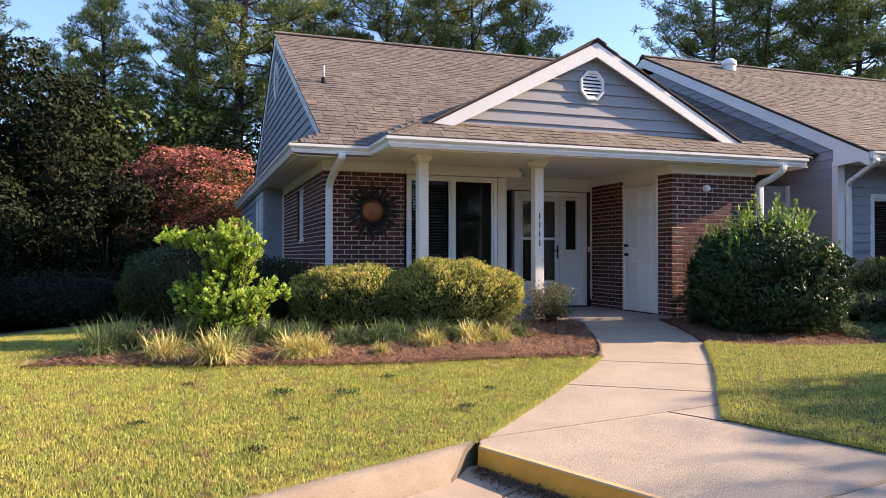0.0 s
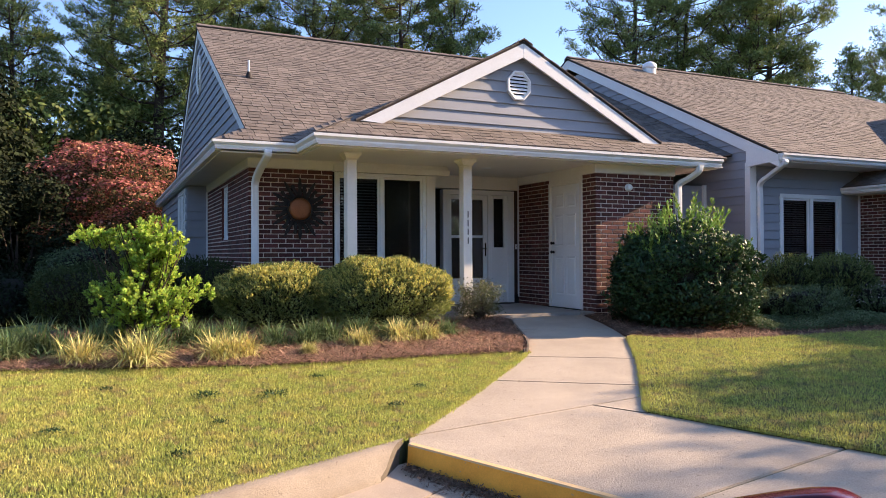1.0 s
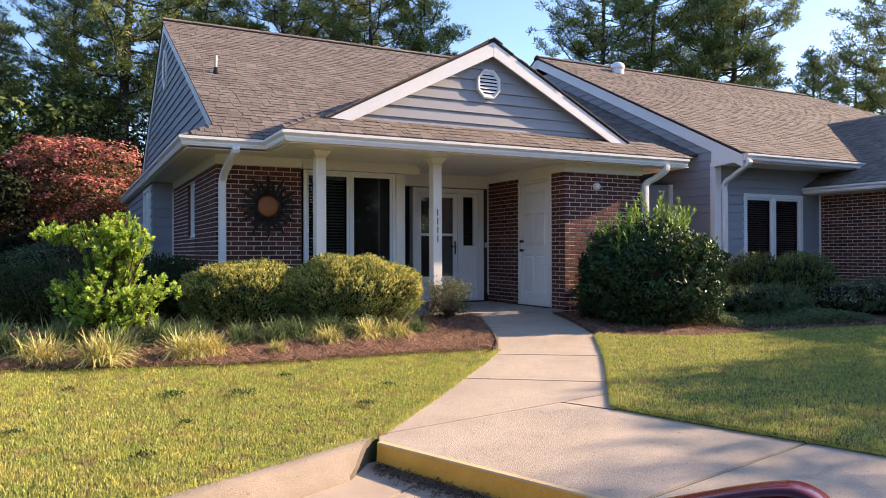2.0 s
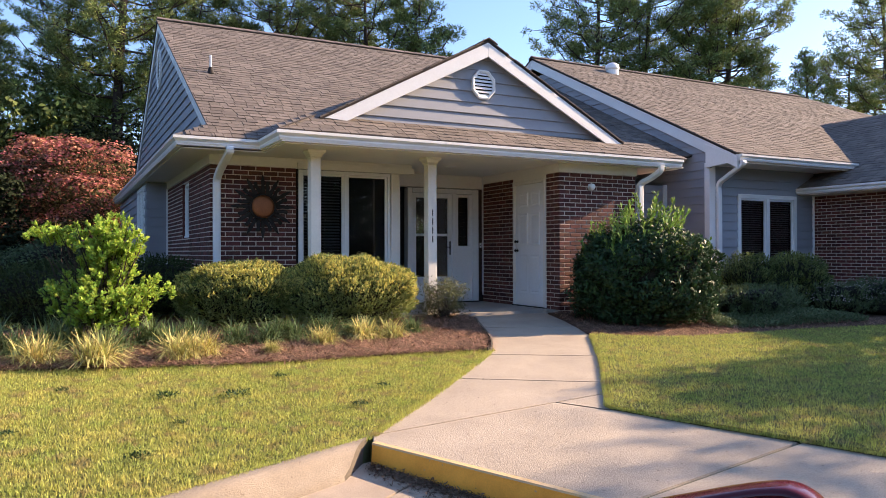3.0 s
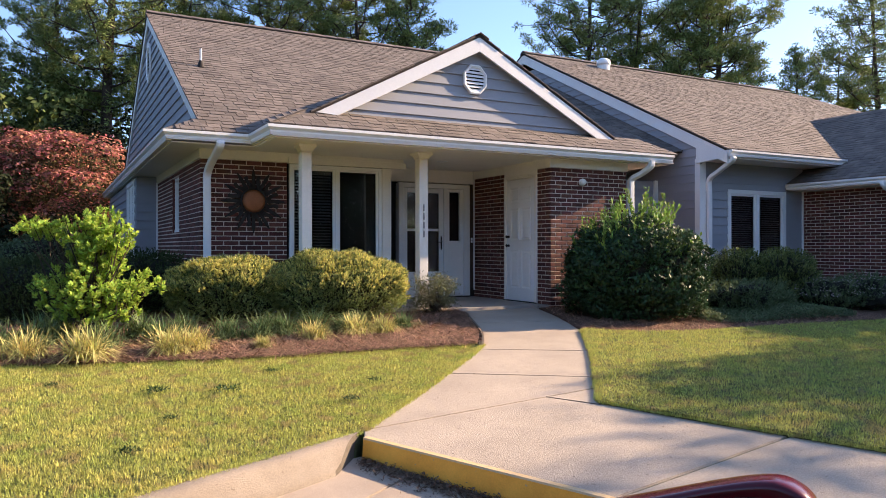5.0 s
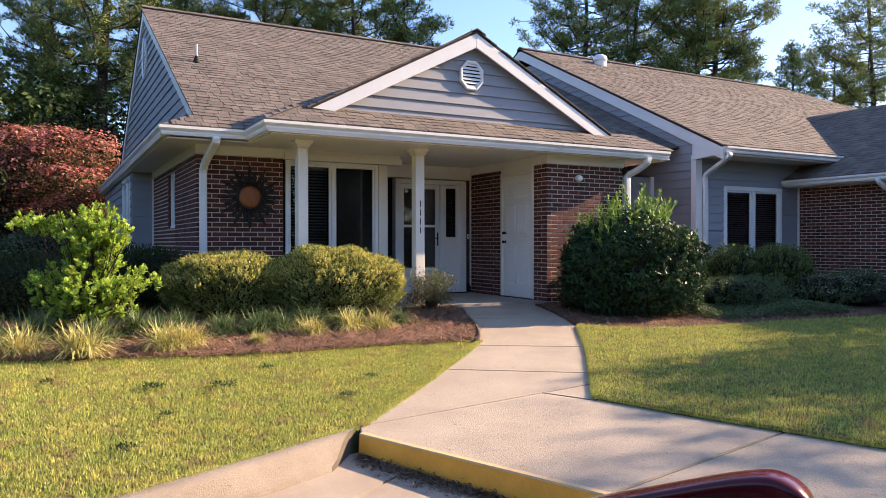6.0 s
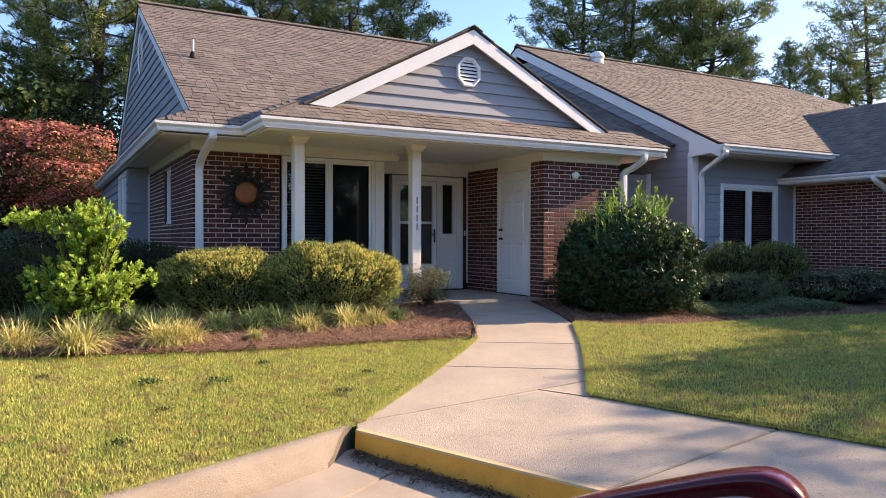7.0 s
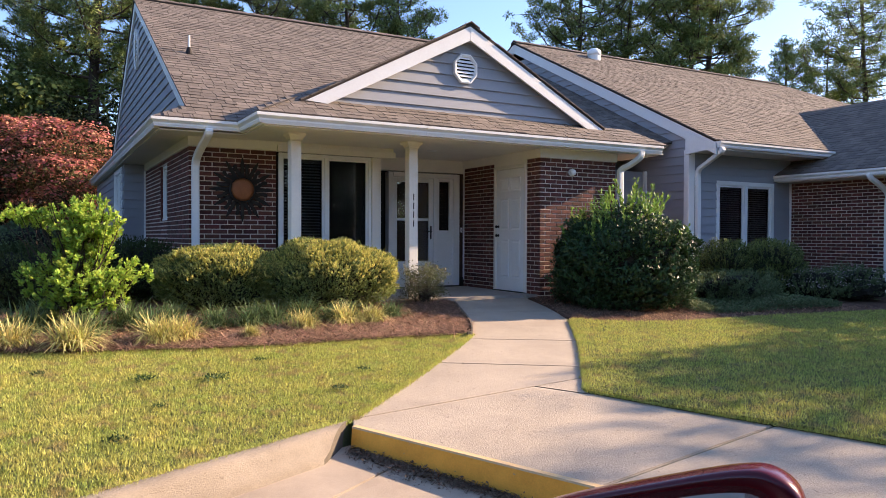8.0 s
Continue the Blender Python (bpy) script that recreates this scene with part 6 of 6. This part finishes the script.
def nandina():
    at = (4.80, 9.20)
    ob = thing("nandina", "small airy shrub with reddish-green leaves by the column", "shrub", at=(*at, float(lie(*at))))
    cents, tips = [], []
    for i in range(120):
        a, r, h = rng.uniform(0, 6.3), math.sqrt(rng.uniform(0, 1)) * 0.30, rng.uniform(0.12, 0.52)
        tip = np.array((r * math.cos(a), r * math.sin(a), h))
        tips.append(tip)
        cents.append(tip + rng.normal(0, 0.05, (26, 3)))
    c = np.concatenate(cents)
    c = c[c[:, 2] > 0.03]
    leaf = leaf_quads(c, np.tile((0, 0, 0.8), (len(c), 1)), 0.040, 0.36, 0.8, 0.3)
    tagged(part("foliage", triangles("foliage", leaf, LEAF_NANDINA, 4), None, ob), kind="stuff")
    tagged(twigs("stem", (0, 0, 0), tips[::2], 0.006, BARK, ob), kind="stuff")


nandina()


def strap_clump(name, label, mat, count, length, spread, group):
    """A tuft of arching strap leaves."""
    ob = thing(name, label, "grass tuft", group)
    tri = []
    for i in range(count):
        a = rng.uniform(0, 2 * math.pi)
        lean = rng.uniform(0.15, 1.0) * spread
        ln = length * rng.uniform(0.65, 1.15)
        w = rng.uniform(0.006, 0.0115)
        o = np.array((rng.normal(0, 0.085), rng.normal(0, 0.085), 0.0))
        side = np.array((-math.sin(a), math.cos(a), 0)) * w
        pts = []
        for s in np.linspace(0, 1, 5):
            bend = lean * (0.35 + 1.15 * s)
            q = o + ln * s * np.array((math.cos(a) * math.sin(bend), math.sin(a) * math.sin(bend), math.cos(bend)))
            q[2] = max(q[2], 0.01)
            pts.append(q)
        for k in range(4):
            w0, w1 = 1 - 0.10 * k ** 1.5, 1 - 0.10 * (k + 1) ** 1.5
            if k == 3:
                w1 = 0.02
            tri.append(np.stack((pts[k] - side * w0, pts[k] + side * w0, pts[k + 1] + side * w1, pts[k + 1] - side * w1)))
    tagged(part("foliage", triangles("foliage", np.array(tri), mat, 4), None, ob), kind="stuff")
    return ob


def tufts():
    gold = strap_clump("liriope", "arching golden variegated grass tuft in the bed", STRAP, 330, 0.46, 1.3, "grass tufts edging the bed")
    green = strap_clump("liriope", "arching dark green grass tuft in the bed", STRAP_DARK, 270, 0.48, 1.25, "grass tufts edging the bed")
    spots = [(gold, 0.27, 7.62, 1.05), (gold, 1.04, 7.62, 0.95), (gold, -0.21, 7.85, 0.9), (green, -0.68, 8.45, 1.15), (green, -0.11, 8.45, 1.1), (gold, 1.28, 7.72, 0.8), (green, 0.86, 8.55, 0.95),
             (green, 1.70, 8.20, 0.85), (green, 2.05, 8.15, 0.8), (green, 2.36, 8.25, 0.85), (gold, 2.61, 7.90, 0.72), (gold, 3.14, 8.05, 0.85), (gold, 3.50, 8.05, 0.75), (green, 2.75, 8.35, 0.9),
             (green, -0.88, 8.22, 1.0), (green, 0.45, 8.15, 0.9), (green, 1.30, 8.62, 0.8), (green, 3.85, 8.25, 0.7), (gold, 1.95, 7.62, 0.45), (green, 0.05, 8.85, 1.0), (green, 2.20, 8.40, 0.8), (green, 3.30, 8.35, 0.75), (green, -0.40, 8.25, 0.9), (green, 1.05, 8.30, 0.8), (green, 3.05, 8.22, 0.7)]
    used = set()
    for src, x, y, s in spots:
        m = pose(x, y, float(lie(x, y)) + 0.015, 0, 0, rng.uniform(0, 360))
        if src in used:
            ob = copy_thing(src, m)
        else:
            ob = src
            ob.matrix_basis = m
            used.add(src)
        s *= 1.06 if src is gold else 1.08
        ob.scale = (s * 0.76, s * 0.76, s * 0.72)


tufts()


# ------------------------------------------------------------------ trees
def pine(name, label, height, clear, width, seed, limbs=52, puffs=6, needles=128, puff=0.46, cone=False):
    """A tall pine: tapered trunk, rising limbs, and on their twigs rounded masses of long needles."""
    r = np.random.default_rng(seed)
    ob = thing(name, label, "pine tree", "pines behind the houses")
    sway = r.normal(0, 0.10, 2)
    pts = [(sway[0] * math.sin(i * 0.8), sway[1] * math.sin(i * 0.7), height * i / 8) for i in range(9)]
    part("trunk", tube(pts, [0.22 * (1 - 0.9 * i / 8) * height / 16 + 0.01 for i in range(9)], 10), BARK, ob)
    limb_bm = bmesh.new()
    cents, rads = [], []
    for i in range(limbs):
        f = (i + r.uniform(0, 1)) / limbs
        z = clear + (height * 0.96 - clear) * f
        a = i * 2.4 + r.normal(0, 0.5)
        if cone:
            ln = width * (0.14 + 0.86 * (1 - f) ** 0.85) * r.uniform(0.7, 1.1)
        else:
            ln = width * (0.30 + 0.70 * math.sin(math.pi * min(1.0, 0.22 + 0.78 * (1 - f))) ** 0.8) * r.uniform(0.68, 1.08)
        if f > 0.85:
            ln *= 0.75
        rise = r.uniform(0.02, 0.3) + 0.5 * f
        p0 = np.array((pts[min(int(z / height * 8), 7)][0], pts[min(int(z / height * 8), 7)][1], z))
        way = np.array((math.cos(a), math.sin(a), 0.0))
        limb = [p0]
        for s in (0.35, 0.7, 1.0):
            limb.append(p0 + ln * s * (way + (0, 0, rise * s * s - 0.06 * math.sin(3.1 * s))) + r.normal(0, 0.05, 3))
        tube([Vector(q) for q in limb], [0.06 * (1 - f * 0.6), 0.045 * (1 - f * 0.6), 0.028, 0.012], 5, limb_bm)
        for k in range(2 + int(puffs * ln / width)):
            s = 1.0 if k == 0 else r.uniform(0.25, 0.98)
            seg = min(int(s * 3), 2)
            q = limb[seg] + (limb[seg + 1] - limb[seg]) * (s * 3 - seg)
            off = np.array((-way[1], way[0], 0.0)) * r.normal(0, 0.22 * ln * s) + (0, 0, r.uniform(0.02, 0.32)) + way * r.uniform(0, 0.2)
            if k:
                tube([Vector(q), Vector(q + off)], [0.02, 0.007], 3, limb_bm, False)
            else:
                off = off * 0.15
            cents.append(q + off)
            rads.append(puff * r.uniform(0.6, 1.2) * (1 - 0.3 * f))
    for k in range(7):
        cents.append(np.array((pts[-1][0], pts[-1][1], height - 0.26 * k)) + r.normal(0, 0.08, 3) * (1 + 0.5 * k))
        rads.append(puff * (0.42 + 0.06 * k))
    part("branchwork", limb_bm, BARK, ob)
    many = [int(needles * (q / puff) ** 2) for q in rads]
    c, q = np.repeat(np.array(cents), many, 0), np.repeat(np.array(rads), many)[:, None]
    n = len(c)
    d = r.normal(0, 1, (n, 3))
    d /= np.linalg.norm(d, axis=1, keepdims=True)
    base = c + d * q * (r.uniform(0.05, 1, (n, 1)) ** 0.45) * (1, 1, 0.62) * 0.82
    way = d * (1, 1, 0.6) + r.normal(0, 0.45, (n, 3)) + (0, 0, 0.45)
    way /= np.linalg.norm(way, axis=1, keepdims=True)
    side = np.cross(way, r.normal(0, 1, (n, 3)))
    side /= np.linalg.norm(side, axis=1, keepdims=True)
    ln = r.uniform(0.11, 0.21, (n, 1))
    verts = np.stack((base - side * 0.021, base + side * 0.021, base + way * ln), 1)
    tagged(part("needles", triangles("needles", verts, NEEDLE), None, ob), kind="stuff")
    return ob


PINES = [pine("pine_tree", "tall loblolly pine with dense dark green needle tufts", 16.0, 4.0, 2.9, 101, limbs=88, puffs=9),
         pine("pine_tree", "tall pine with an open crown and bare lower limbs", 17.0, 5.5, 3.5, 102, limbs=76, puffs=9, puff=0.52),
         pine("pine_tree", "bushy pointed young pine with full green crown", 12.0, 1.8, 2.9, 103, limbs=96, puffs=8, cone=True, puff=0.44)]


def plant(source, used, x, y, s, turn):
    m = pose(x, y, float(lie(x, y)) - 0.06, 0, 0, turn)
    if source in used:
        ob = copy_thing(source, m)
    else:
        ob = source
        ob.matrix_basis = m
        used.add(source)
    ob.scale = (s, s, s)
    return ob


def pines():
    used = set()
    rows = [(2, -3.2, 32.7, 1.14, 20), (1, 2.1, 31.0, 1.10, 80), (0, 5.2, 34.0, 0.95, 10), (0, 8.7, 32.4, 0.98, 140), (1, 11.4, 33.5, 0.92, 200), (2, 14.0, 29.0, 1.14, 30), (0, 12.2, 30.5, 0.92, 75),
            (0, 22.2, 27.0, 1.0, 300), (1, 24.8, 26.5, 1.0, 60), (0, 27.6, 24.0, 1.02, 190), (2, 25.8, 23.4, 1.22, 260), (2, 29.0, 21.0, 0.82, 100), (0, 32.3, 19.4, 0.84, 10), (0, 33.6, 22.0, 0.66, 120),
            (1, -9.0, 30.5, 1.0, 330), (0, 0.2, 35.5, 0.88, 215), (0, -5.4, 38.0, 0.75, 210), (0, 6.8, 40.0, 0.85, 45)]
    for kind, x, y, s, turn in rows:
        plant(PINES[kind], used, x, y, s, turn)


pines()


def broadleaf(name, label, height, width, seed, mat, leaves=9000, size=0.17, clear=0.1, category="tree", group="", blobs=16, stems=1, apart=False, lump=(0.34, 0.52), bloom=None):
    """A leafy tree: forking trunk and a crown of overlapping leaf masses with gaps."""
    r = np.random.default_rng(seed)
    ob = thing(name, label, category, group)
    cents, rads = [], []
    for i in range(blobs):
        h = clear + (1 - clear) * (i + 0.5) / blobs
        reach = width * math.sqrt(max(1 - ((h - 0.52) / 0.56) ** 2, 0.06))
        a = i * 2.4 + r.normal(0, 0.5)
        rr = reach * r.uniform(0.35, 0.75)
        cents.append(np.array((rr * math.cos(a), rr * math.sin(a), height * h)))
        rads.append(width * r.uniform(*lump))
    bm = bmesh.new()
    for s in range(stems):
        off = np.array((0.12 * s * math.cos(s * 2.0), 0.12 * s * math.sin(s * 2.0), 0))
        tube([Vector(off), Vector(off * 1.5 + (0.05, 0.03, height * 0.3)), Vector(off * 2.4 + (0, 0.06, height * 0.62))], [0.02 * height / stems ** 0.5, 0.015 * height / stems ** 0.5, 0.006 * height], 8, bm)
    part("trunk", bm, BARK, ob)
    limbs = bmesh.new()
    for c in cents:
        p0 = Vector((0, 0, height * 0.22))
        limbs = tube([p0, p0.lerp(Vector(c), 0.5) + Vector(r.normal(0, 0.1, 3)), Vector(c)], [0.009 * height, 0.006 * height, 0.002 * height], 5, None if apart else limbs)
        if apart:
            part("limb", limbs, BARK, ob)
    if not apart:
        part("branchwork", limbs, BARK, ob)
    out, ways, outer = [], [], []
    per = leaves // blobs
    for i, (c, q) in enumerate(zip(cents, rads)):
        d = r.normal(0, 1, (per, 3))
        d /= np.linalg.norm(d, axis=1, keepdims=True)
        shell = 1 - np.abs(r.normal(0, 0.22, per))
        rad = q * (1 + 0.30 * lumps(d, 3.2, seed * 50 + i)) * shell
        outer.append((shell > 0.72) & (d[:, 2] + 0.9 * (c[2] / height - 0.55) + 0.5 * lumps(d, 4.0, seed * 50 + i + 7) > 0.05))
        out.append(c + d * rad[:, None] * (1, 1, 0.8))
        ways.append(d + (0, 0, 0.5))
    p, w = np.concatenate(out), np.concatenate(ways)
    keep = p[:, 2] > 0.05
    if bloom:
        tip = np.concatenate(outer) & keep
        keep &= ~tip
        tagged(part("blossom", triangles("blossom", leaf_quads(p[tip] + (0, 0, 0.03), w[tip], size * 1.15, 0.6, 0.7), bloom, 4), None, ob, "pinkish-red sunlit leaf tips"), kind="stuff")
    tagged(part("crown", triangles("crown", leaf_quads(p[keep], w[keep], size, 0.6, 0.6), mat, 4), None, ob), kind="stuff")
    return ob


def woods():
    kinds = [broadleaf("tree", "dark green leafy tree hung with vines at the wood's edge, leaves darkened for shade", 7.2, 2.4, 201, LEAF_WOODS_SHADE, 10500, 0.165, 0.02, group="trees of the wood"),
             broadleaf("tree", "dense dark green tree at the wood's edge, leaves darkened for shade", 6.0, 2.7, 202, LEAF_WOODS_SHADE, 10500, 0.17, 0.02, group="trees of the wood"),
             broadleaf("tree", "leafy young tree with lighter green leaves", 5.0, 1.9, 203, LEAF_GLADE, 6500, 0.14, 0.15, group="trees of the wood")]
    used = set()
    rows = [(1, -5.2, 21.5, 0.72, 33), (1, -2.2, 22.6, 0.66, 210), (0, -3.4, 24.0, 0.98, 110), (1, -8.6, 20.5, 0.95, 300), (0, -5.4, 25.5, 1.16, 0), (0, -6.6, 27.0, 1.2, 140), (1, -3.7, 26.5, 1.08, 40), (0, -1.8, 29.0, 0.66, 80), (1, -7.6, 24.0, 1.22, 130), (0, -9.8, 26.0, 0.9, 200), (1, -0.6, 30.5, 0.9, 250), (1, 1.6, 33.0, 0.9, 10),
            (2, -1.4, 30.5, 1.55, 120), (2, 0.6, 33.0, 1.6, 20), (2, -0.6, 35.5, 1.8, 250), (1, 0.9, 28.6, 0.85, 190), (1, 3.6, 29.5, 0.9, 290), (0, -5.0, 33.0, 1.1, 310), (1, -12.5, 22.0, 1.2, 15), (0, -13.5, 17.0, 1.1, 75)]
    for kind, x, y, s, turn in rows:
        plant(kinds[kind], used, x, y, s, turn)
    # the rest of the wood, beyond the car park
    far = broadleaf("tree", "dark leafy tree beyond the car park", 9.5, 3.6, 204, LEAF_WOODS_SHADE, 2600, 0.52, 0.0, group="trees beyond the car park")
    for i in range(44):
        a = radians(150 + i * 4.15)
        ring = 1.0 + 0.12 * (i % 2)
        x, y = (52 * math.cos(a) + rng.normal(0, 1)) * ring + 6, (44 * math.sin(a) + rng.normal(0, 1)) * ring
        plant(far, used, x, y, 1.05 + 0.25 * rng.random(), rng.uniform(0, 360))
    for kind, x, y, s, turn in ((1, 17.6, 2.8, 0.93, 60), (2, 19.2, 0.6, 1.40, 10), (2, 22.4, -1.6, 1.64, 200), (2, 20.6, -2.6, 1.46, 100), (1, 20.4, 3.5, 0.80, 100)):
        plant(kinds[kind], used, x, y, s, turn)
    under = shrub("undergrowth", "tangled undergrowth at the wood's edge, leaves darkened for shade", (-4.2, 22.6), (2.2, 1.3, 0.7), 6500, 0.10, LEAF_WOODS_SHADE, "undergrowth", seed=41, rough=0.25, group="undergrowth at the wood's edge")
    for x, y, s in ((-7.6, 21.0, 1.1), (-1.2, 24.0, 1.0), (-10.6, 19.0, 1.2), (-5.8, 20.8, 1.0), (-3.0, 19.6, 1.1), (-8.4, 18.4, 1.2)):
        c = copy_thing(under, pose(x, y, float(lie(x, y)) - 0.05, 0, 0, rng.uniform(0, 360)))
        c.scale = (s, s, s)


woods()
myrtle = broadleaf("crepe_myrtle", "broad crepe myrtle with reddish-pink autumn foliage", 4.9, 2.6, 301, LEAF_MYRTLE, 42000, 0.09, 0.16, "tree", blobs=60, stems=4, apart=True, lump=(0.16, 0.30), bloom=LEAF_BLOOM)
myrtle.matrix_basis = pose(0.1, 24.6, float(lie(0.1, 24.6)) - 0.02, 0, 0, 30) @ Matrix.Diagonal((1.15, 1.15, 0.89, 1.0))
grey_bush = shrub("shrub", "loose grey-green shrub in front of the wood", (-0.35, 17.5), (1.0, 0.8, 0.75), 6000, 0.07, LEAF_COVER, seed=44, rough=0.22)


# ------------------------------------------------------------------ the car beside the camera
def car():
    """A tall red car parked nose-in; only its wing mirror reaches into the view."""
    red = surface("car_paint", (0.09, 0.004, 0.010), 0.25, vary=0.05, scale=3, fine=40, bump=0.0, spec=0.3)
    red.node_tree.nodes["Principled BSDF"].inputs["Coat Weight"].default_value = 0.3
    red.node_tree.nodes["Principled BSDF"].inputs["Coat Roughness"].default_value = 0.03
    rubber = surface("tyre_rubber", (0.02, 0.02, 0.021), 0.8, vary=0.2, scale=8, fine=50, bump=0.3)
    alloy = surface("wheel_alloy", (0.45, 0.45, 0.46), 0.35, metal=0.8, vary=0.1, scale=8, fine=40, bump=0.05)
    silver = bpy.data.materials.new("mirror_glass")
    silver.use_nodes = True
    b = silver.node_tree.nodes["Principled BSDF"]
    b.inputs["Base Color"].default_value, b.inputs["Metallic"].default_value, b.inputs["Roughness"].default_value = (0.85, 0.87, 0.88, 1), 1.0, 0.02
    road_z = float(road_level(0, 0))
    ob = thing("car", "dark red tall car parked at the kerb with one window open", "car", at=(0, 0, road_z), rz=CAR_TURN)
    left, right = -0.06, -1.96
    arch = lambda cx: [(cx + 0.43 * math.cos(a), 0.34 + 0.43 * math.sin(a)) for a in np.linspace(math.pi + 0.14, -0.14, 11)]
    outline = [(-2.76, 0.32), (-2.78, 0.95), (-2.66, 1.20), (0.95, 1.22), (1.45, 1.16), (1.95, 1.06), (2.12, 0.86), (2.14, 0.32)] + arch(1.30)[::-1] + arch(-1.62)[::-1]
    part("body", prism([(x, left, z) for x, z in outline], (0, right - left, 0)), red, ob, bevel=0.02)
    part("roof", prism([(-2.45, left - 0.17, 1.83), (0.12, left - 0.17, 1.83), (0.25, left - 0.24, 1.82), (0.25, right + 0.24, 1.82), (0.12, right + 0.17, 1.83), (-2.45, right + 0.17, 1.83)], (0, 0, 0.06)), red, ob, bevel=0.02)
    posts = (((0.93, 1.21), (0.16, 1.84)), ((-0.42, 1.21), (-0.46, 1.84)), ((-1.55, 1.21), (-1.52, 1.84)), ((-2.62, 1.19), (-2.40, 1.84)))
    for low, y0, y1 in ((0, left - 0.05, left - 0.21), (1, right + 0.05, right + 0.21)):
        for (xa, za), (xb, zb) in posts:
            part("pillar", tube([(xa, y0, za), (xb, y1, zb)], [0.05, 0.045], 8), red, ob)
        for k, ((pa, pb), (qa, qb)) in enumerate(zip(posts, posts[1:])):
            if low == 0 and k == 0:
                continue
            ring = [(pa[0] - 0.05, y0, pa[1]), (pb[0] - 0.05, y1, pb[1]), (qb[0] + 0.05, y1, qb[1]), (qa[0] + 0.05, y0, qa[1])]
            part("side_window", prism(ring, (0, 0.005, 0)), GLASS, ob, "clear side window")
    for (xa, za), (xb, zb) in (posts[0], posts[3]):
        ring = [(xa, left - 0.12, za), (xb, left - 0.27, zb), (xb, right + 0.27, zb), (xa, right + 0.12, za)]
        part("windscreen", prism(ring, (0.006, 0, 0.004)), GLASS, ob, "clear windscreen")
    for x in (1.30, -1.62):
        for y, way in ((left - 0.015, -1), (right + 0.015, 1)):
            tyre = part("wheel", tube([(x, y, 0.345), (x, y + way * 0.02, 0.345), (x, y + way * 0.20, 0.345), (x, y + way * 0.22, 0.345)], [0.31, 0.345, 0.345, 0.31], 28), rubber, ob, "black rubber tyre")
            part("rim", tube([(x, y - way * 0.004, 0.345), (x, y + way * 0.05, 0.345)], [0.22, 0.235], 20), alloy, tyre, "grey alloy rim")
    for y0, y1 in ((left - 0.05, left - 0.40), (right + 0.05, right + 0.40)):
        part("headlight", prism([(2.10, y0, 0.72), (2.10, y0, 0.86), (2.10, y1, 0.86), (2.10, y1, 0.74)], (0.05, 0, 0)), WHITE_METAL, ob, "clear headlight", bevel=0.01)
    # wing mirror: x along its width, y ahead, z up
    place = pose(0, 0, road_z, 0, 0, CAR_TURN).inverted() @ pose(*MIRROR_AT, 0, 0, MIRROR_TURN)
    bm = bmesh.new()
    rings = []
    for y, sx, sz, dx in ((0.000, 0.130, 0.080, 0.0), (-0.004, 0.134, 0.083, 0.0), (0.012, 0.137, 0.086, 0.0), (0.04, 0.134, 0.084, 0.001), (0.075, 0.120, 0.072, 0.004), (0.10, 0.095, 0.052, 0.010), (0.115, 0.06, 0.03, 0.015), (0.12, 0.02, 0.01, 0.018)):
        ring = []
        for k in range(64):
            a = 2 * math.pi * k / 64
            c, n = math.cos(a), math.sin(a)
            x = math.copysign(abs(c) ** 0.45, c) * sx
            z = math.copysign(abs(n) ** 0.45, n) * sz
            taper = min(max(0.35 + 0.65 * (x + 0.14) / 0.24, 0.35), 1.0)
            ring.append(bm.verts.new((x + dx, y, z * taper + 0.016 * x / 0.13)))
        rings.append(ring)
    inner = [bm.verts.new((v.co.x * 0.92, 0.004, v.co.z * 0.88 - 0.003)) for v in rings[0]]
    deep = [bm.verts.new((v.co.x * 0.91, 0.022, v.co.z * 0.87 - 0.003)) for v in rings[0]]
    glass_line = [(v.co.x * 0.912, 0.016, v.co.z * 0.872 - 0.003) for v in rings[0]]
    loops = [deep, inner] + rings
    for r0, r1 in zip(loops, loops[1:]):
        for k in range(64):
            bm.faces.new((r0[k], r0[(k + 1) % 64], r1[(k + 1) % 64], r1[k]))
    bm.faces.new(rings[-1])
    shell = part("mirror_housing", bm, red, ob, "glossy dark red mirror housing", smooth=True)
    shell.matrix_basis = place
    part("mirror_glass", prism(glass_line, (0, 0.003, 0)), silver, shell, "silvered mirror glass")
    part("arm", tube([(0.08, 0.05, -0.05), (0.15, 0.06, -0.08), (0.30, 0.05, -0.11)], [0.04, 0.034, 0.04], 12), red, shell, smooth=True)


CAR_TURN = 21.4
MIRROR_AT = (0.470, 0.482, 0.622)
MIRROR_TURN = -58.0
car()
